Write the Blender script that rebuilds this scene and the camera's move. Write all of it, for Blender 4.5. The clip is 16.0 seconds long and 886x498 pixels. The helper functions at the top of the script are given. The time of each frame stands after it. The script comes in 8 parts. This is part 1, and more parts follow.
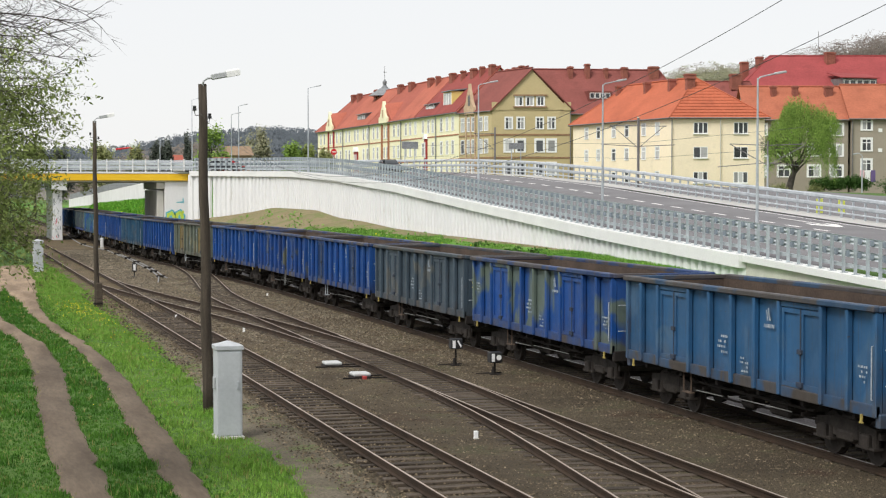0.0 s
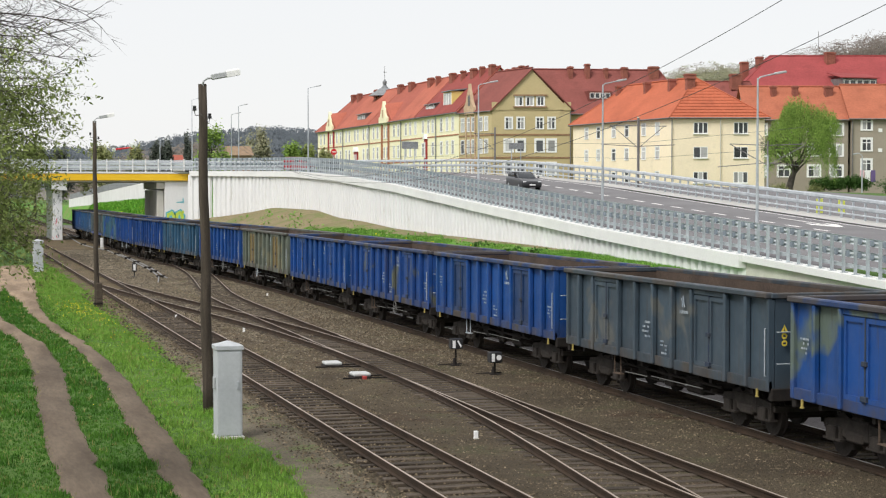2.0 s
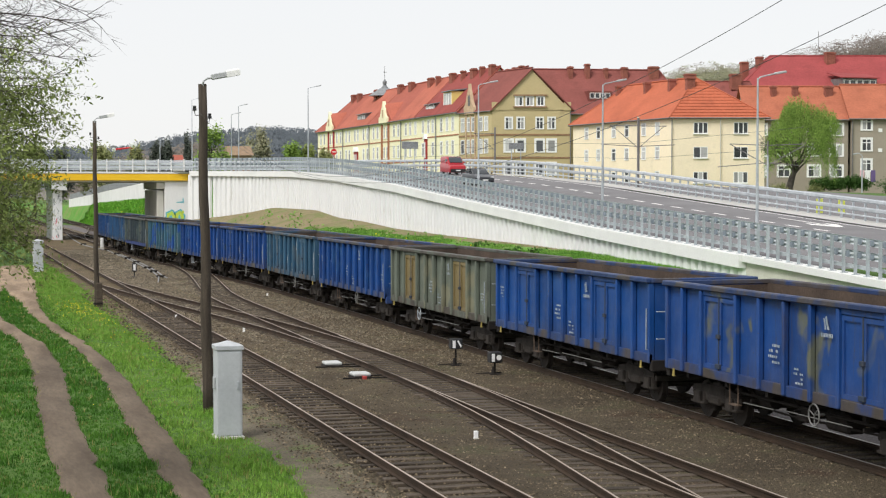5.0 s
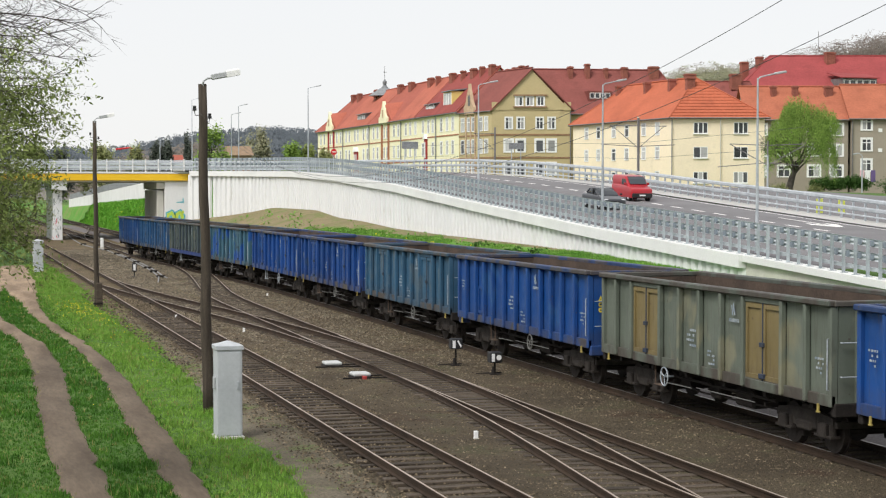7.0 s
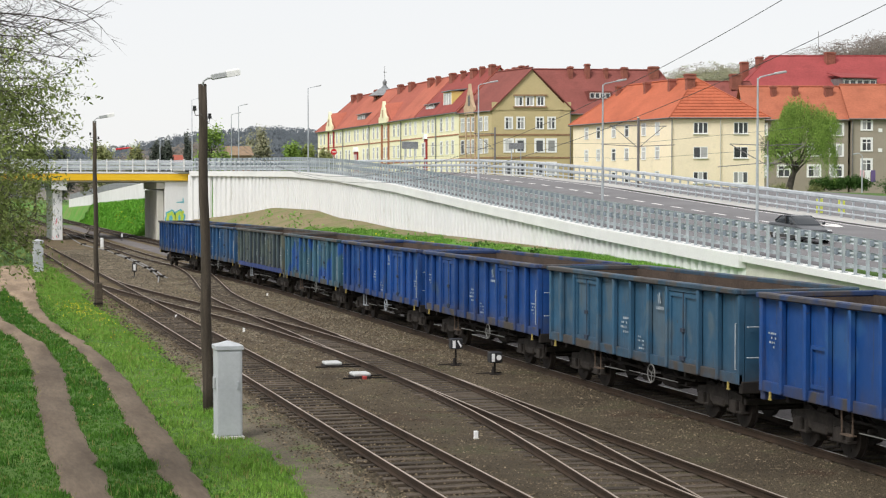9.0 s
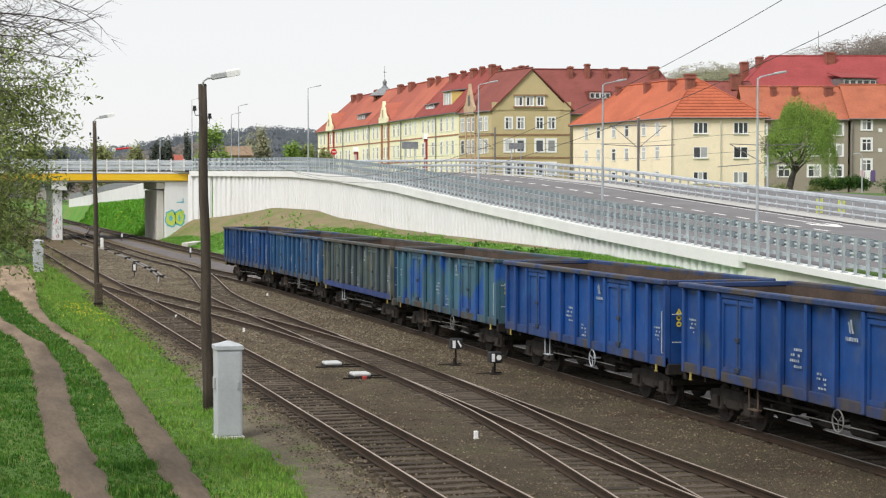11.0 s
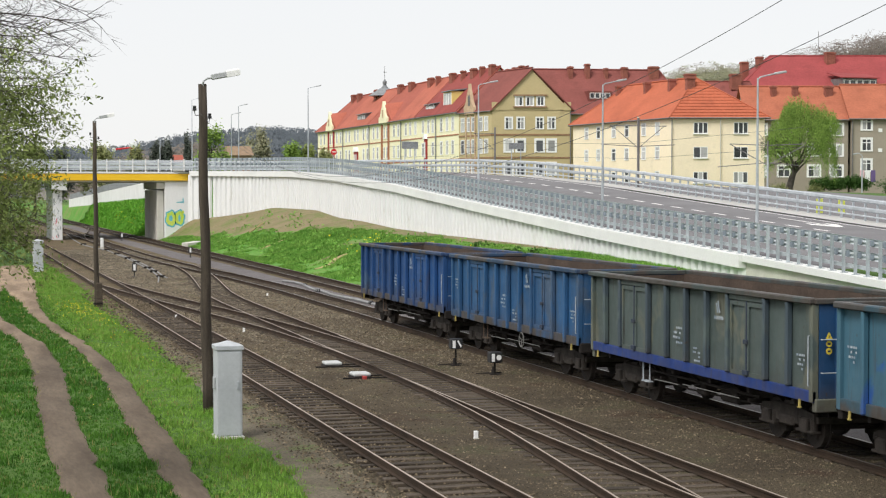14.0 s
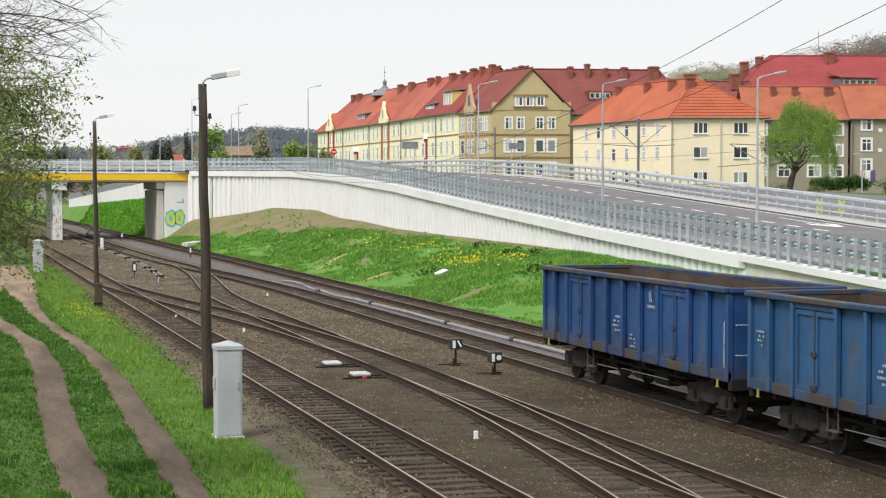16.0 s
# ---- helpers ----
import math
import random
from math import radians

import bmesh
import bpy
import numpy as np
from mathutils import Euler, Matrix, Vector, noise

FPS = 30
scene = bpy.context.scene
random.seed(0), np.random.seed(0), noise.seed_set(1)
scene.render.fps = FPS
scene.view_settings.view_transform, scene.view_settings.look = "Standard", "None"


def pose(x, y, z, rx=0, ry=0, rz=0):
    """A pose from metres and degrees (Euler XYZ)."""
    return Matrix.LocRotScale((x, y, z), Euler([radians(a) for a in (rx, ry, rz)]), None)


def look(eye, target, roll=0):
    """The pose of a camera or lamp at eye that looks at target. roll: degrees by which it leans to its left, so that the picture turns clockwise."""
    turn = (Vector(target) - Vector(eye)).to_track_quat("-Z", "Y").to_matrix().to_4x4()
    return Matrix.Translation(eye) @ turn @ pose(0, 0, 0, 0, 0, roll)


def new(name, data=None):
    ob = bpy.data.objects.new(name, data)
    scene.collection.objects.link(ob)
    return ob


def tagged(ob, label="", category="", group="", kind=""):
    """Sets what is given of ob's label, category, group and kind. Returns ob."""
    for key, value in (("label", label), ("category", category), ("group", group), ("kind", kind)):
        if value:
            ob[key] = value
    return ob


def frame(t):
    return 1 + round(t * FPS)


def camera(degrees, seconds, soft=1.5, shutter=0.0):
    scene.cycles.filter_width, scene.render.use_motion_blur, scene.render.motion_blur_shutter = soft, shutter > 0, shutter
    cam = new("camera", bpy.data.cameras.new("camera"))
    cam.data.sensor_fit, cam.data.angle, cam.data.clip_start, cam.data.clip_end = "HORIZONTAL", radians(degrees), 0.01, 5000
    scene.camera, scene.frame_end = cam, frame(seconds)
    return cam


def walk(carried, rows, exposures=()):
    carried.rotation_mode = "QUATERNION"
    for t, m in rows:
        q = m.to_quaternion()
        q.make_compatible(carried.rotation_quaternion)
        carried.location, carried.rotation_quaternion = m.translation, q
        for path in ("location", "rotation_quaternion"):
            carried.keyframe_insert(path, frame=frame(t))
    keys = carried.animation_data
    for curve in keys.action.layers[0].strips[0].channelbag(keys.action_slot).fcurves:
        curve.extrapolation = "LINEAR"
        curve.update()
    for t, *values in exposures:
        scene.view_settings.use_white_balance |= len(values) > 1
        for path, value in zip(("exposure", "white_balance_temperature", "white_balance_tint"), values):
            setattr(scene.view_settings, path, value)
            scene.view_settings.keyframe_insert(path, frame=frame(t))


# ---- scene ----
# the camera stands still on a footbridge height above the yard; y runs along the tracks, z = 0 is the top of the rails
cam = camera(28.2, 16.0, soft=1.2)
STAND = pose(0, 0, 5.54, 90 - 1.889, 0, -15.84)
walk(cam, [(0, STAND), (16, STAND)])
scene.view_settings.exposure = 0.13

# ---- sky and light ----
SUN_AZ, SUN_EL = 238.0, 48.0  # degrees clockwise from +y, and above the horizon
world = bpy.data.worlds.new("overcast_sky")
scene.world = world
world.use_nodes = True
wn, wl = world.node_tree.nodes, world.node_tree.links
sky = wn.new("ShaderNodeTexSky")
sky.sky_type, sky.sun_disc = "NISHITA", False
sky.sun_elevation, sky.sun_rotation = radians(SUN_EL), radians(SUN_AZ)
dim = wn.new("ShaderNodeVectorMath")
dim.operation = "SCALE"
dim.inputs["Scale"].default_value = 0.10
cloud = wn.new("ShaderNodeMix")
cloud.data_type = "RGBA"
cloud.inputs[0].default_value = 0.86
cloud.inputs[7].default_value = (0.89, 0.888, 0.895, 1)
wl.new(sky.outputs[0], dim.inputs[0])
wl.new(dim.outputs[0], cloud.inputs[6])
wl.new(cloud.outputs[2], wn["Background"].inputs[0])
wn["Background"].inputs[1].default_value = 1.0
sun = new("sun", bpy.data.lights.new("sun", "SUN"))
sun.data.energy, sun.data.angle, sun.data.color = 2.7, radians(24), (1.0, 0.97, 0.92)
_a, _e = radians(SUN_AZ), radians(SUN_EL)
sun.matrix_world = look((math.sin(_a) * math.cos(_e) * 300, math.cos(_a) * math.cos(_e) * 300, math.sin(_e) * 300), (0, 0, 0))


# ---- building helpers ----
def origin(ob):
    p = Vector((0, 0, 0))
    while ob is not None:
        p += ob.location
        ob = ob.parent
    return p


def lerp(table, v):
    return float(np.interp(v, [a for a, _ in table], [b for _, b in table]))


def smooth(v):
    v = min(1.0, max(0.0, v))
    return v * v * (3 - 2 * v)


class Geo:
    """Collects vertices and faces, then becomes one mesh object."""

    def __init__(self):
        self.v, self.f, self.m = [], [], []

    def add(self, verts, faces, mi=0):
        n = len(self.v)
        self.v.extend(tuple(p) for p in verts)
        self.f.extend(tuple(i + n for i in f) for f in faces)
        self.m.extend([mi] * len(faces))
        return self

    def box(self, x0, x1, y0, y1, z0, z1, b=0.0, mi=0, tf=None):
        lo, hi = (min(x0, x1), min(y0, y1), min(z0, z1)), (max(x0, x1), max(y0, y1), max(z0, z1))
        if b <= 0:
            v = [(x, y, z) for x in (lo[0], hi[0]) for y in (lo[1], hi[1]) for z in (lo[2], hi[2])]
            f = [(0, 1, 3, 2), (4, 6, 7, 5), (0, 4, 5, 1), (2, 3, 7, 6), (0, 2, 6, 4), (1, 5, 7, 3)]
        else:
            v, ix = [], {}
            for s in [(i, j, k) for i in (0, 1) for j in (0, 1) for k in (0, 1)]:
                for a in range(3):
                    ix[s, a] = len(v)
                    v.append([(hi[c] if s[c] else lo[c]) + (0 if c == a else (-b if s[c] else b)) for c in range(3)])
            f = []
            for a in range(3):
                c, d = [k for k in range(3) if k != a]
                for s in (0, 1):
                    q = []
                    for e, g in ((0, 0), (1, 0), (1, 1), (0, 1)):
                        key = [0, 0, 0]
                        key[a], key[c], key[d] = s, e, g
                        q.append(ix[tuple(key), a])
                    f.append(tuple(q))
                for s in (0, 1):
                    for t in (0, 1):
                        k0, k1 = [0, 0, 0], [0, 0, 0]
                        k0[c] = k1[c] = s
                        k0[d] = k1[d] = t
                        k1[a] = 1
                        f.append((ix[tuple(k0), c], ix[tuple(k1), c], ix[tuple(k1), d], ix[tuple(k0), d]))
            for s in [(i, j, k) for i in (0, 1) for j in (0, 1) for k in (0, 1)]:
                f.append((ix[s, 0], ix[s, 1], ix[s, 2]))
        if tf is not None:
            v = [tuple(tf @ Vector(p)) for p in v]
        return self.add(v, f, mi)

    def cyl(self, p0, p1, r0, r1=None, n=8, mi=0, caps=True):
        r1 = r0 if r1 is None else r1
        p0, p1 = Vector(p0), Vector(p1)
        w = (p1 - p0).normalized()
        a = w.cross(Vector((0, 0, 1)) if abs(w.z) < 0.9 else Vector((1, 0, 0))).normalized()
        c = w.cross(a)
        v, f = [], []
        for p, r in ((p0, r0), (p1, r1)):
            v += [p + (a * math.cos(2 * math.pi * i / n) + c * math.sin(2 * math.pi * i / n)) * r for i in range(n)]
        f = [(i, (i + 1) % n, n + (i + 1) % n, n + i) for i in range(n)]
        if caps:
            f += [tuple(range(n)), tuple(range(n, 2 * n))]
        return self.add(v, f, mi)

    def tube(self, pts, r, n=5, mi=0):
        return self.taper(pts, [r] * len(pts), n, mi)

    def taper(self, pts, radii, n=10, mi=0):
        """One closed tube along points, with a radius at each."""
        v = []
        for i, p in enumerate(pts):
            d = (Vector(pts[min(i + 1, len(pts) - 1)]) - Vector(pts[max(i - 1, 0)])).normalized()
            a = d.cross(Vector((0, 0, 1)) if abs(d.z) < 0.9 else Vector((1, 0, 0))).normalized()
            c = d.cross(a)
            v += [Vector(p) + (a * math.cos(2 * math.pi * k / n) + c * math.sin(2 * math.pi * k / n)) * radii[i] for k in range(n)]
        m = len(pts)
        f = [(i * n + k, i * n + (k + 1) % n, (i + 1) * n + (k + 1) % n, (i + 1) * n + k) for i in range(m - 1) for k in range(n)]
        return self.add(v, f + [tuple(range(n)), tuple(range((m - 1) * n, m * n))], mi)

    def lattice(self, xs, zs, solid, y0, y1, mi=0):
        """A flat grid of bars in the x-z plane, in one piece: solid(i, j) says which cells are filled."""
        ix = {}
        v, f = [], []

        def vert(i, j, k):
            if (i, j, k) not in ix:
                ix[i, j, k] = len(v)
                v.append((xs[i], (y0, y1)[k], zs[j]))
            return ix[i, j, k]

        nx, nz = len(xs) - 1, len(zs) - 1
        ok = lambda i, j: 0 <= i < nx and 0 <= j < nz and solid(i, j)
        for i in range(nx):
            for j in range(nz):
                if not solid(i, j):
                    continue
                for k in (0, 1):
                    f.append((vert(i, j, k), vert(i + 1, j, k), vert(i + 1, j + 1, k), vert(i, j + 1, k)))
                for di, dj, a, b in ((-1, 0, (i, j), (i, j + 1)), (1, 0, (i + 1, j), (i + 1, j + 1)), (0, -1, (i, j), (i + 1, j)), (0, 1, (i, j + 1), (i + 1, j + 1))):
                    if not ok(i + di, j + dj):
                        f.append((vert(*a, 0), vert(*b, 0), vert(*b, 1), vert(*a, 1)))
        return self.add(v, f, mi)

    def sweep(self, pts, profile, mi=0, closed=True):
        """A profile of (sideways, up) pairs along a path of points; sideways is to the right of the way, level."""
        rings, n = [], len(profile)
        for i, p in enumerate(pts):
            p = Vector(p)
            d = Vector(pts[min(i + 1, len(pts) - 1)]) - Vector(pts[max(i - 1, 0)])
            side = Vector((d.y, -d.x, 0)).normalized()
            rings.append([p + side * s + Vector((0, 0, u)) for s, u in profile])
        v = [q for r in rings for q in r]
        m = n if closed else n - 1
        f = [(i * n + j, i * n + (j + 1) % n, (i + 1) * n + (j + 1) % n, (i + 1) * n + j) for i in range(len(pts) - 1) for j in range(m)]
        if closed:
            f += [tuple(range(n)), tuple(range((len(pts) - 1) * n, len(pts) * n))]
        return self.add(v, f, mi)

    def data(self, name, mats, shift=None, fix=True, flat=True):
        me = bpy.data.meshes.new(name)
        v = self.v if shift is None else [(p[0] - shift[0], p[1] - shift[1], p[2] - shift[2]) for p in self.v]
        me.from_pydata(v, [], self.f)
        for m in mats if isinstance(mats, (list, tuple)) else [mats]:
            me.materials.append(m)
        if any(self.m):
            me.polygons.foreach_set("material_index", self.m)
        if fix:
            bm = bmesh.new()
            bm.from_mesh(me)
            bmesh.ops.recalc_face_normals(bm, faces=bm.faces[:])
            bm.to_mesh(me)
            bm.free()
        if not flat:
            me.polygons.foreach_set("use_smooth", [True] * len(me.polygons))
        return me

    def ob(self, name, mats, parent=None, label="", fix=True, flat=True):
        """One mesh object, under its thing where there is one; the vertices are given in the thing's outer space."""
        o = new(name, self.data(name, mats, origin(parent) if parent else None, fix, flat))
        if parent is not None:
            o.parent = parent
        if label:
            tagged(o, label)
        return o


def thing(name, at, label, category, group="", kind=""):
    e = new(name)
    e.empty_display_size = 0.2
    e.location = at
    return tagged(e, label, category, group, kind)


def share(name, me, parent, m=None, label=""):
    """One more object on a mesh that is there already; m is its pose in its parent's space."""
    o = new(name, me)
    o.parent = parent
    if m is not None:
        o.matrix_basis = m
    if label:
        tagged(o, label)
    return o


# ---- materials ----
def mat(name, c1, c2, rough=0.8, metal=0.0, big=0.6, fine=25.0, bump=0.3, depth=0.01, rnd=0.0, speck=0.35, stretch=(1, 1, 1), patch=None, patch_at=0.6, patch_scale=1.5, isl=0.0, spec=0.3, rust=None, rust_at=0.64, rust_scale=3.0, streak=0.0):
    """A surface of two colours mixed by broad noise, with fine grain, relief, and patches of a third colour."""
    m = bpy.data.materials.new(name)
    m.use_nodes = True
    n, l = m.node_tree.nodes, m.node_tree.links
    bs = n["Principled BSDF"]
    bs.inputs["Roughness"].default_value, bs.inputs["Metallic"].default_value = rough, metal
    bs.inputs["Specular IOR Level"].default_value = spec
    tc, mp = n.new("ShaderNodeTexCoord"), n.new("ShaderNodeMapping")
    mp.inputs["Scale"].default_value = stretch
    l.new(tc.outputs["Object"], mp.inputs[0])
    vec = mp.outputs[0]
    oi = n.new("ShaderNodeObjectInfo")
    if rnd:
        off = n.new("ShaderNodeVectorMath")
        off.operation = "MULTIPLY_ADD"
        off.inputs[1].default_value = (37, 53, 71)
        l.new(oi.outputs["Random"], off.inputs[0])
        l.new(vec, off.inputs[2])
        vec = off.outputs[0]

    def nz(scale, detail=4, r=0.6):
        t = n.new("ShaderNodeTexNoise")
        t.inputs["Scale"].default_value, t.inputs["Detail"].default_value, t.inputs["Roughness"].default_value = scale, detail, r
        l.new(vec, t.inputs["Vector"])
        return t.outputs["Fac"]

    def mixc(fac, a, b, blend="MIX"):
        x = n.new("ShaderNodeMix")
        x.data_type, x.blend_type = "RGBA", blend
        for s, i in ((fac, 0), (a, 6), (b, 7)):
            if hasattr(s, "links"):
                l.new(s, x.inputs[i])
            else:
                x.inputs[i].default_value = s if i == 0 else (*s, 1)
        return x.outputs[2]

    def span(s, a, b, c, d):
        r = n.new("ShaderNodeMapRange")
        l.new(s, r.inputs[0])
        for i, q in enumerate((a, b, c, d)):
            r.inputs[i + 1].default_value = q
        return r.outputs[0]

    f_big, f_fine = nz(big), nz(fine, 5, 0.7)
    col = mixc(span(f_big, 0.35, 0.65, 0, 1), c1, c2)
    if patch:
        col = mixc(span(nz(patch_scale, 6, 0.65), patch_at, patch_at + 0.08, 0, 0.9), col, patch)
    if rust:
        col = mixc(span(nz(rust_scale, 8, 0.72), rust_at, rust_at + 0.06, 0, 0.85), col, rust)
    if streak:
        ms = n.new("ShaderNodeMapping")
        ms.inputs["Scale"].default_value = (1, 9, 0.55)
        l.new(vec, ms.inputs[0])
        ts = n.new("ShaderNodeTexNoise")
        ts.inputs["Scale"].default_value, ts.inputs["Detail"].default_value = 1.6, 5
        l.new(ms.outputs[0], ts.inputs["Vector"])
        gs = n.new("ShaderNodeCombineColor")
        ss = span(ts.outputs["Fac"], 0.35, 0.65, 1 - streak, 1 + streak * 0.5)
        for i in range(3):
            l.new(ss, gs.inputs[i])
        col = mixc(1.0, col, gs.outputs[0], "MULTIPLY")
    g = n.new("ShaderNodeCombineColor")
    sp = span(f_fine, 0.25, 0.75, 1 - speck, 1 + speck)
    for i in range(3):
        l.new(sp, g.inputs[i])
    col = mixc(1.0, col, g.outputs[0], "MULTIPLY")
    if rnd or isl:
        src = oi.outputs["Random"]
        if isl:
            gm = n.new("ShaderNodeNewGeometry")
            src = gm.outputs["Random Per Island"]
        k = max(rnd, isl)
        g2 = n.new("ShaderNodeCombineColor")
        s2 = span(src, 0, 1, 1 - k, 1 + k)
        for i in range(3):
            l.new(s2, g2.inputs[i])
        col = mixc(1.0, col, g2.outputs[0], "MULTIPLY")
    l.new(col, bs.inputs["Base Color"])
    if bump:
        bp = n.new("ShaderNodeBump")
        bp.inputs["Strength"].default_value, bp.inputs["Distance"].default_value = bump, depth
        l.new(f_fine, bp.inputs["Height"])
        l.new(bp.outputs[0], bs.inputs["Normal"])
    return m


M = {}
M["soil"] = mat("meadow_soil", (0.05, 0.115, 0.016), (0.085, 0.155, 0.026), 0.95, big=0.35, fine=9, bump=0.8, depth=0.05, patch=(0.17, 0.12, 0.06), patch_at=0.66, patch_scale=0.3)
M["ballast"] = mat("ballast_stones", (0.062, 0.047, 0.028), (0.105, 0.082, 0.05), 0.92, big=0.25, fine=20, bump=1.0, depth=0.08, speck=0.9, patch=(0.078, 0.072, 0.036), patch_at=0.54, patch_scale=0.5, rust=(0.062, 0.034, 0.019), rust_at=0.57, rust_scale=0.3)
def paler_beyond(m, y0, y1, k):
    """Paler and slightly warmer further along the line, from y0 to y1."""
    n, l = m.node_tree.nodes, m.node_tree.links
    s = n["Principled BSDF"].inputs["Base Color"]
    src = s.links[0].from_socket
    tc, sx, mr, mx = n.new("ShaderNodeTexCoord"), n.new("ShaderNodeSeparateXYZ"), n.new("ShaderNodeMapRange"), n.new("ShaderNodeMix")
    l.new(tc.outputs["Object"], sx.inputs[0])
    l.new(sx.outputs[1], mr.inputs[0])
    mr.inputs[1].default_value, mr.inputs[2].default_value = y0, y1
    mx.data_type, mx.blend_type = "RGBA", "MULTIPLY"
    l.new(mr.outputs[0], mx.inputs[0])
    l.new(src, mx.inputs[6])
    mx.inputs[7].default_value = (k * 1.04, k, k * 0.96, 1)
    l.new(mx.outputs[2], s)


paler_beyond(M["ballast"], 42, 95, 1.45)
M["grit"] = mat("grey_grit", (0.115, 0.097, 0.066), (0.175, 0.15, 0.108), 0.95, big=0.9, fine=16, bump=1.0, depth=0.05, speck=0.6, patch=(0.13, 0.165, 0.055), patch_at=0.55, patch_scale=0.6)
M["stone"] = mat("loose_stones", (0.05, 0.038, 0.024), (0.19, 0.15, 0.10), 0.9, big=2, fine=30, bump=0.4, isl=0.75)
M["dirt"] = mat("path_dirt", (0.082, 0.060, 0.041), (0.155, 0.119, 0.084), 0.95, big=1.1, fine=12, bump=0.3, depth=0.02, speck=0.25, stretch=(1, 0.16, 1), patch=(0.085, 0.066, 0.048), patch_at=0.57, patch_scale=0.9)
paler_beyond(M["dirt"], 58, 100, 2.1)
M["sleeper"] = mat("tarred_oak", (0.045, 0.034, 0.025), (0.092, 0.073, 0.055), 0.9, big=2, fine=30, bump=0.6, rnd=0.35, stretch=(1, 8, 8))
M["rail"] = mat("rusty_rail", (0.030, 0.020, 0.013), (0.052, 0.033, 0.021), 0.8, 0.2, big=1, fine=30, bump=0.3)
M["railtop"] = mat("worn_rail_head", (0.31, 0.25, 0.20), (0.43, 0.365, 0.305), 0.55, 0.25, big=0.4, fine=20, bump=0.05)
M["bright"] = mat("polished_rail_head", (0.27, 0.25, 0.23), (0.36, 0.34, 0.32), 0.3, 0.8, big=0.4, fine=20, bump=0.03)
M["plaster"] = mat("white_painted_steel", (0.71, 0.712, 0.715), (0.76, 0.762, 0.765), 0.55, big=0.5, fine=6, bump=0.05, speck=0.05, patch=(0.60, 0.59, 0.56), patch_at=0.64, patch_scale=0.8, stretch=(1, 1, 0.3))
M["concrete"] = mat("pale_concrete", (0.50, 0.48, 0.43), (0.60, 0.58, 0.53), 0.9, big=0.5, fine=15, bump=0.25, speck=0.12)
M["capwhite"] = mat("white_coping", (0.70, 0.70, 0.69), (0.77, 0.77, 0.76), 0.7, big=0.4, fine=12, bump=0.1, speck=0.06)
M["asphalt"] = mat("asphalt", (0.155, 0.15, 0.155), (0.19, 0.185, 0.19), 0.9, big=0.2, fine=30, bump=0.3, speck=0.12)
M["walkway"] = mat("pale_paving", (0.42, 0.41, 0.39), (0.50, 0.49, 0.47), 0.9, big=0.4, fine=18, bump=0.2, speck=0.12)
M["paint_white"] = mat("road_paint", (0.78, 0.74, 0.72), (0.82, 0.82, 0.80), 0.7, big=2, fine=30, bump=0.1, speck=0.1)
M["paint_yellow"] = mat("yellow_paint", (0.62, 0.54, 0.28), (0.68, 0.60, 0.34), 0.7, big=2, fine=30, bump=0.1, speck=0.1)
M["zinc"] = mat("galvanised_steel", (0.40, 0.43, 0.46), (0.52, 0.55, 0.58), 0.5, 0.25, big=1.5, fine=12, bump=0.08, speck=0.1, rnd=0.12)
M["beam_yellow"] = mat("yellow_girder_paint", (0.83, 0.50, 0.02), (0.87, 0.55, 0.035), 0.5, big=0.8, fine=14, bump=0.05, speck=0.06)
M["pole_wood"] = mat("creosoted_pole", (0.045, 0.036, 0.028), (0.085, 0.068, 0.052), 0.92, big=1.2, fine=20, bump=0.8, depth=0.02, stretch=(6, 6, 0.5))
M["box_grey"] = mat("grey_cabinet_paint", (0.42, 0.44, 0.46), (0.48, 0.50, 0.52), 0.55, big=1.2, fine=14, bump=0.06, speck=0.08, patch=(0.33, 0.33, 0.31), patch_at=0.66, patch_scale=2)
M["lamp_grey"] = mat("lamp_housing", (0.40, 0.41, 0.42), (0.50, 0.51, 0.52), 0.5, 0.2, big=2, fine=20, bump=0.05, speck=0.1)
M["black"] = mat("black_enamel", (0.018, 0.018, 0.02), (0.03, 0.03, 0.032), 0.5, big=3, fine=20, bump=0.1)
M["white"] = mat("white_enamel", (0.78, 0.78, 0.77), (0.84, 0.84, 0.84), 0.5, big=3, fine=20, bump=0.05, speck=0.05)
M["wire"] = mat("old_wire", (0.05, 0.05, 0.052), (0.08, 0.08, 0.08), 0.6, 0.3)
M["earth"] = mat("olive_bare_soil", (0.235, 0.185, 0.105), (0.185, 0.165, 0.08), 0.95, big=0.25, fine=8, bump=0.6, depth=0.04, patch=(0.14, 0.17, 0.05), patch_at=0.52, patch_scale=0.35)
M["bank_soil"] = mat("grassed_bank_soil", (0.085, 0.235, 0.03), (0.13, 0.27, 0.045), 0.95, big=0.3, fine=9, bump=0.8, depth=0.05, speck=0.3, patch=(0.20, 0.185, 0.085), patch_at=0.54, patch_scale=0.3)
M["sand"] = mat("pale_sandy_soil", (0.46, 0.34, 0.18), (0.33, 0.26, 0.13), 0.95, big=1, fine=10, bump=0.5, depth=0.03)
# Darker, bluer zinc than the posts and beams, for the spacers.
M["zincblue"] = mat("dark_blue_zinc", (0.22, 0.26, 0.30), (0.30, 0.34, 0.38), 0.5, 0.3, big=1.5, fine=12, bump=0.08, speck=0.1)
M["newballast"] = mat("grey_new_ballast", (0.115, 0.104, 0.104), (0.165, 0.15, 0.15), 0.92, big=0.4, fine=12, bump=1.0, depth=0.05, speck=0.45)
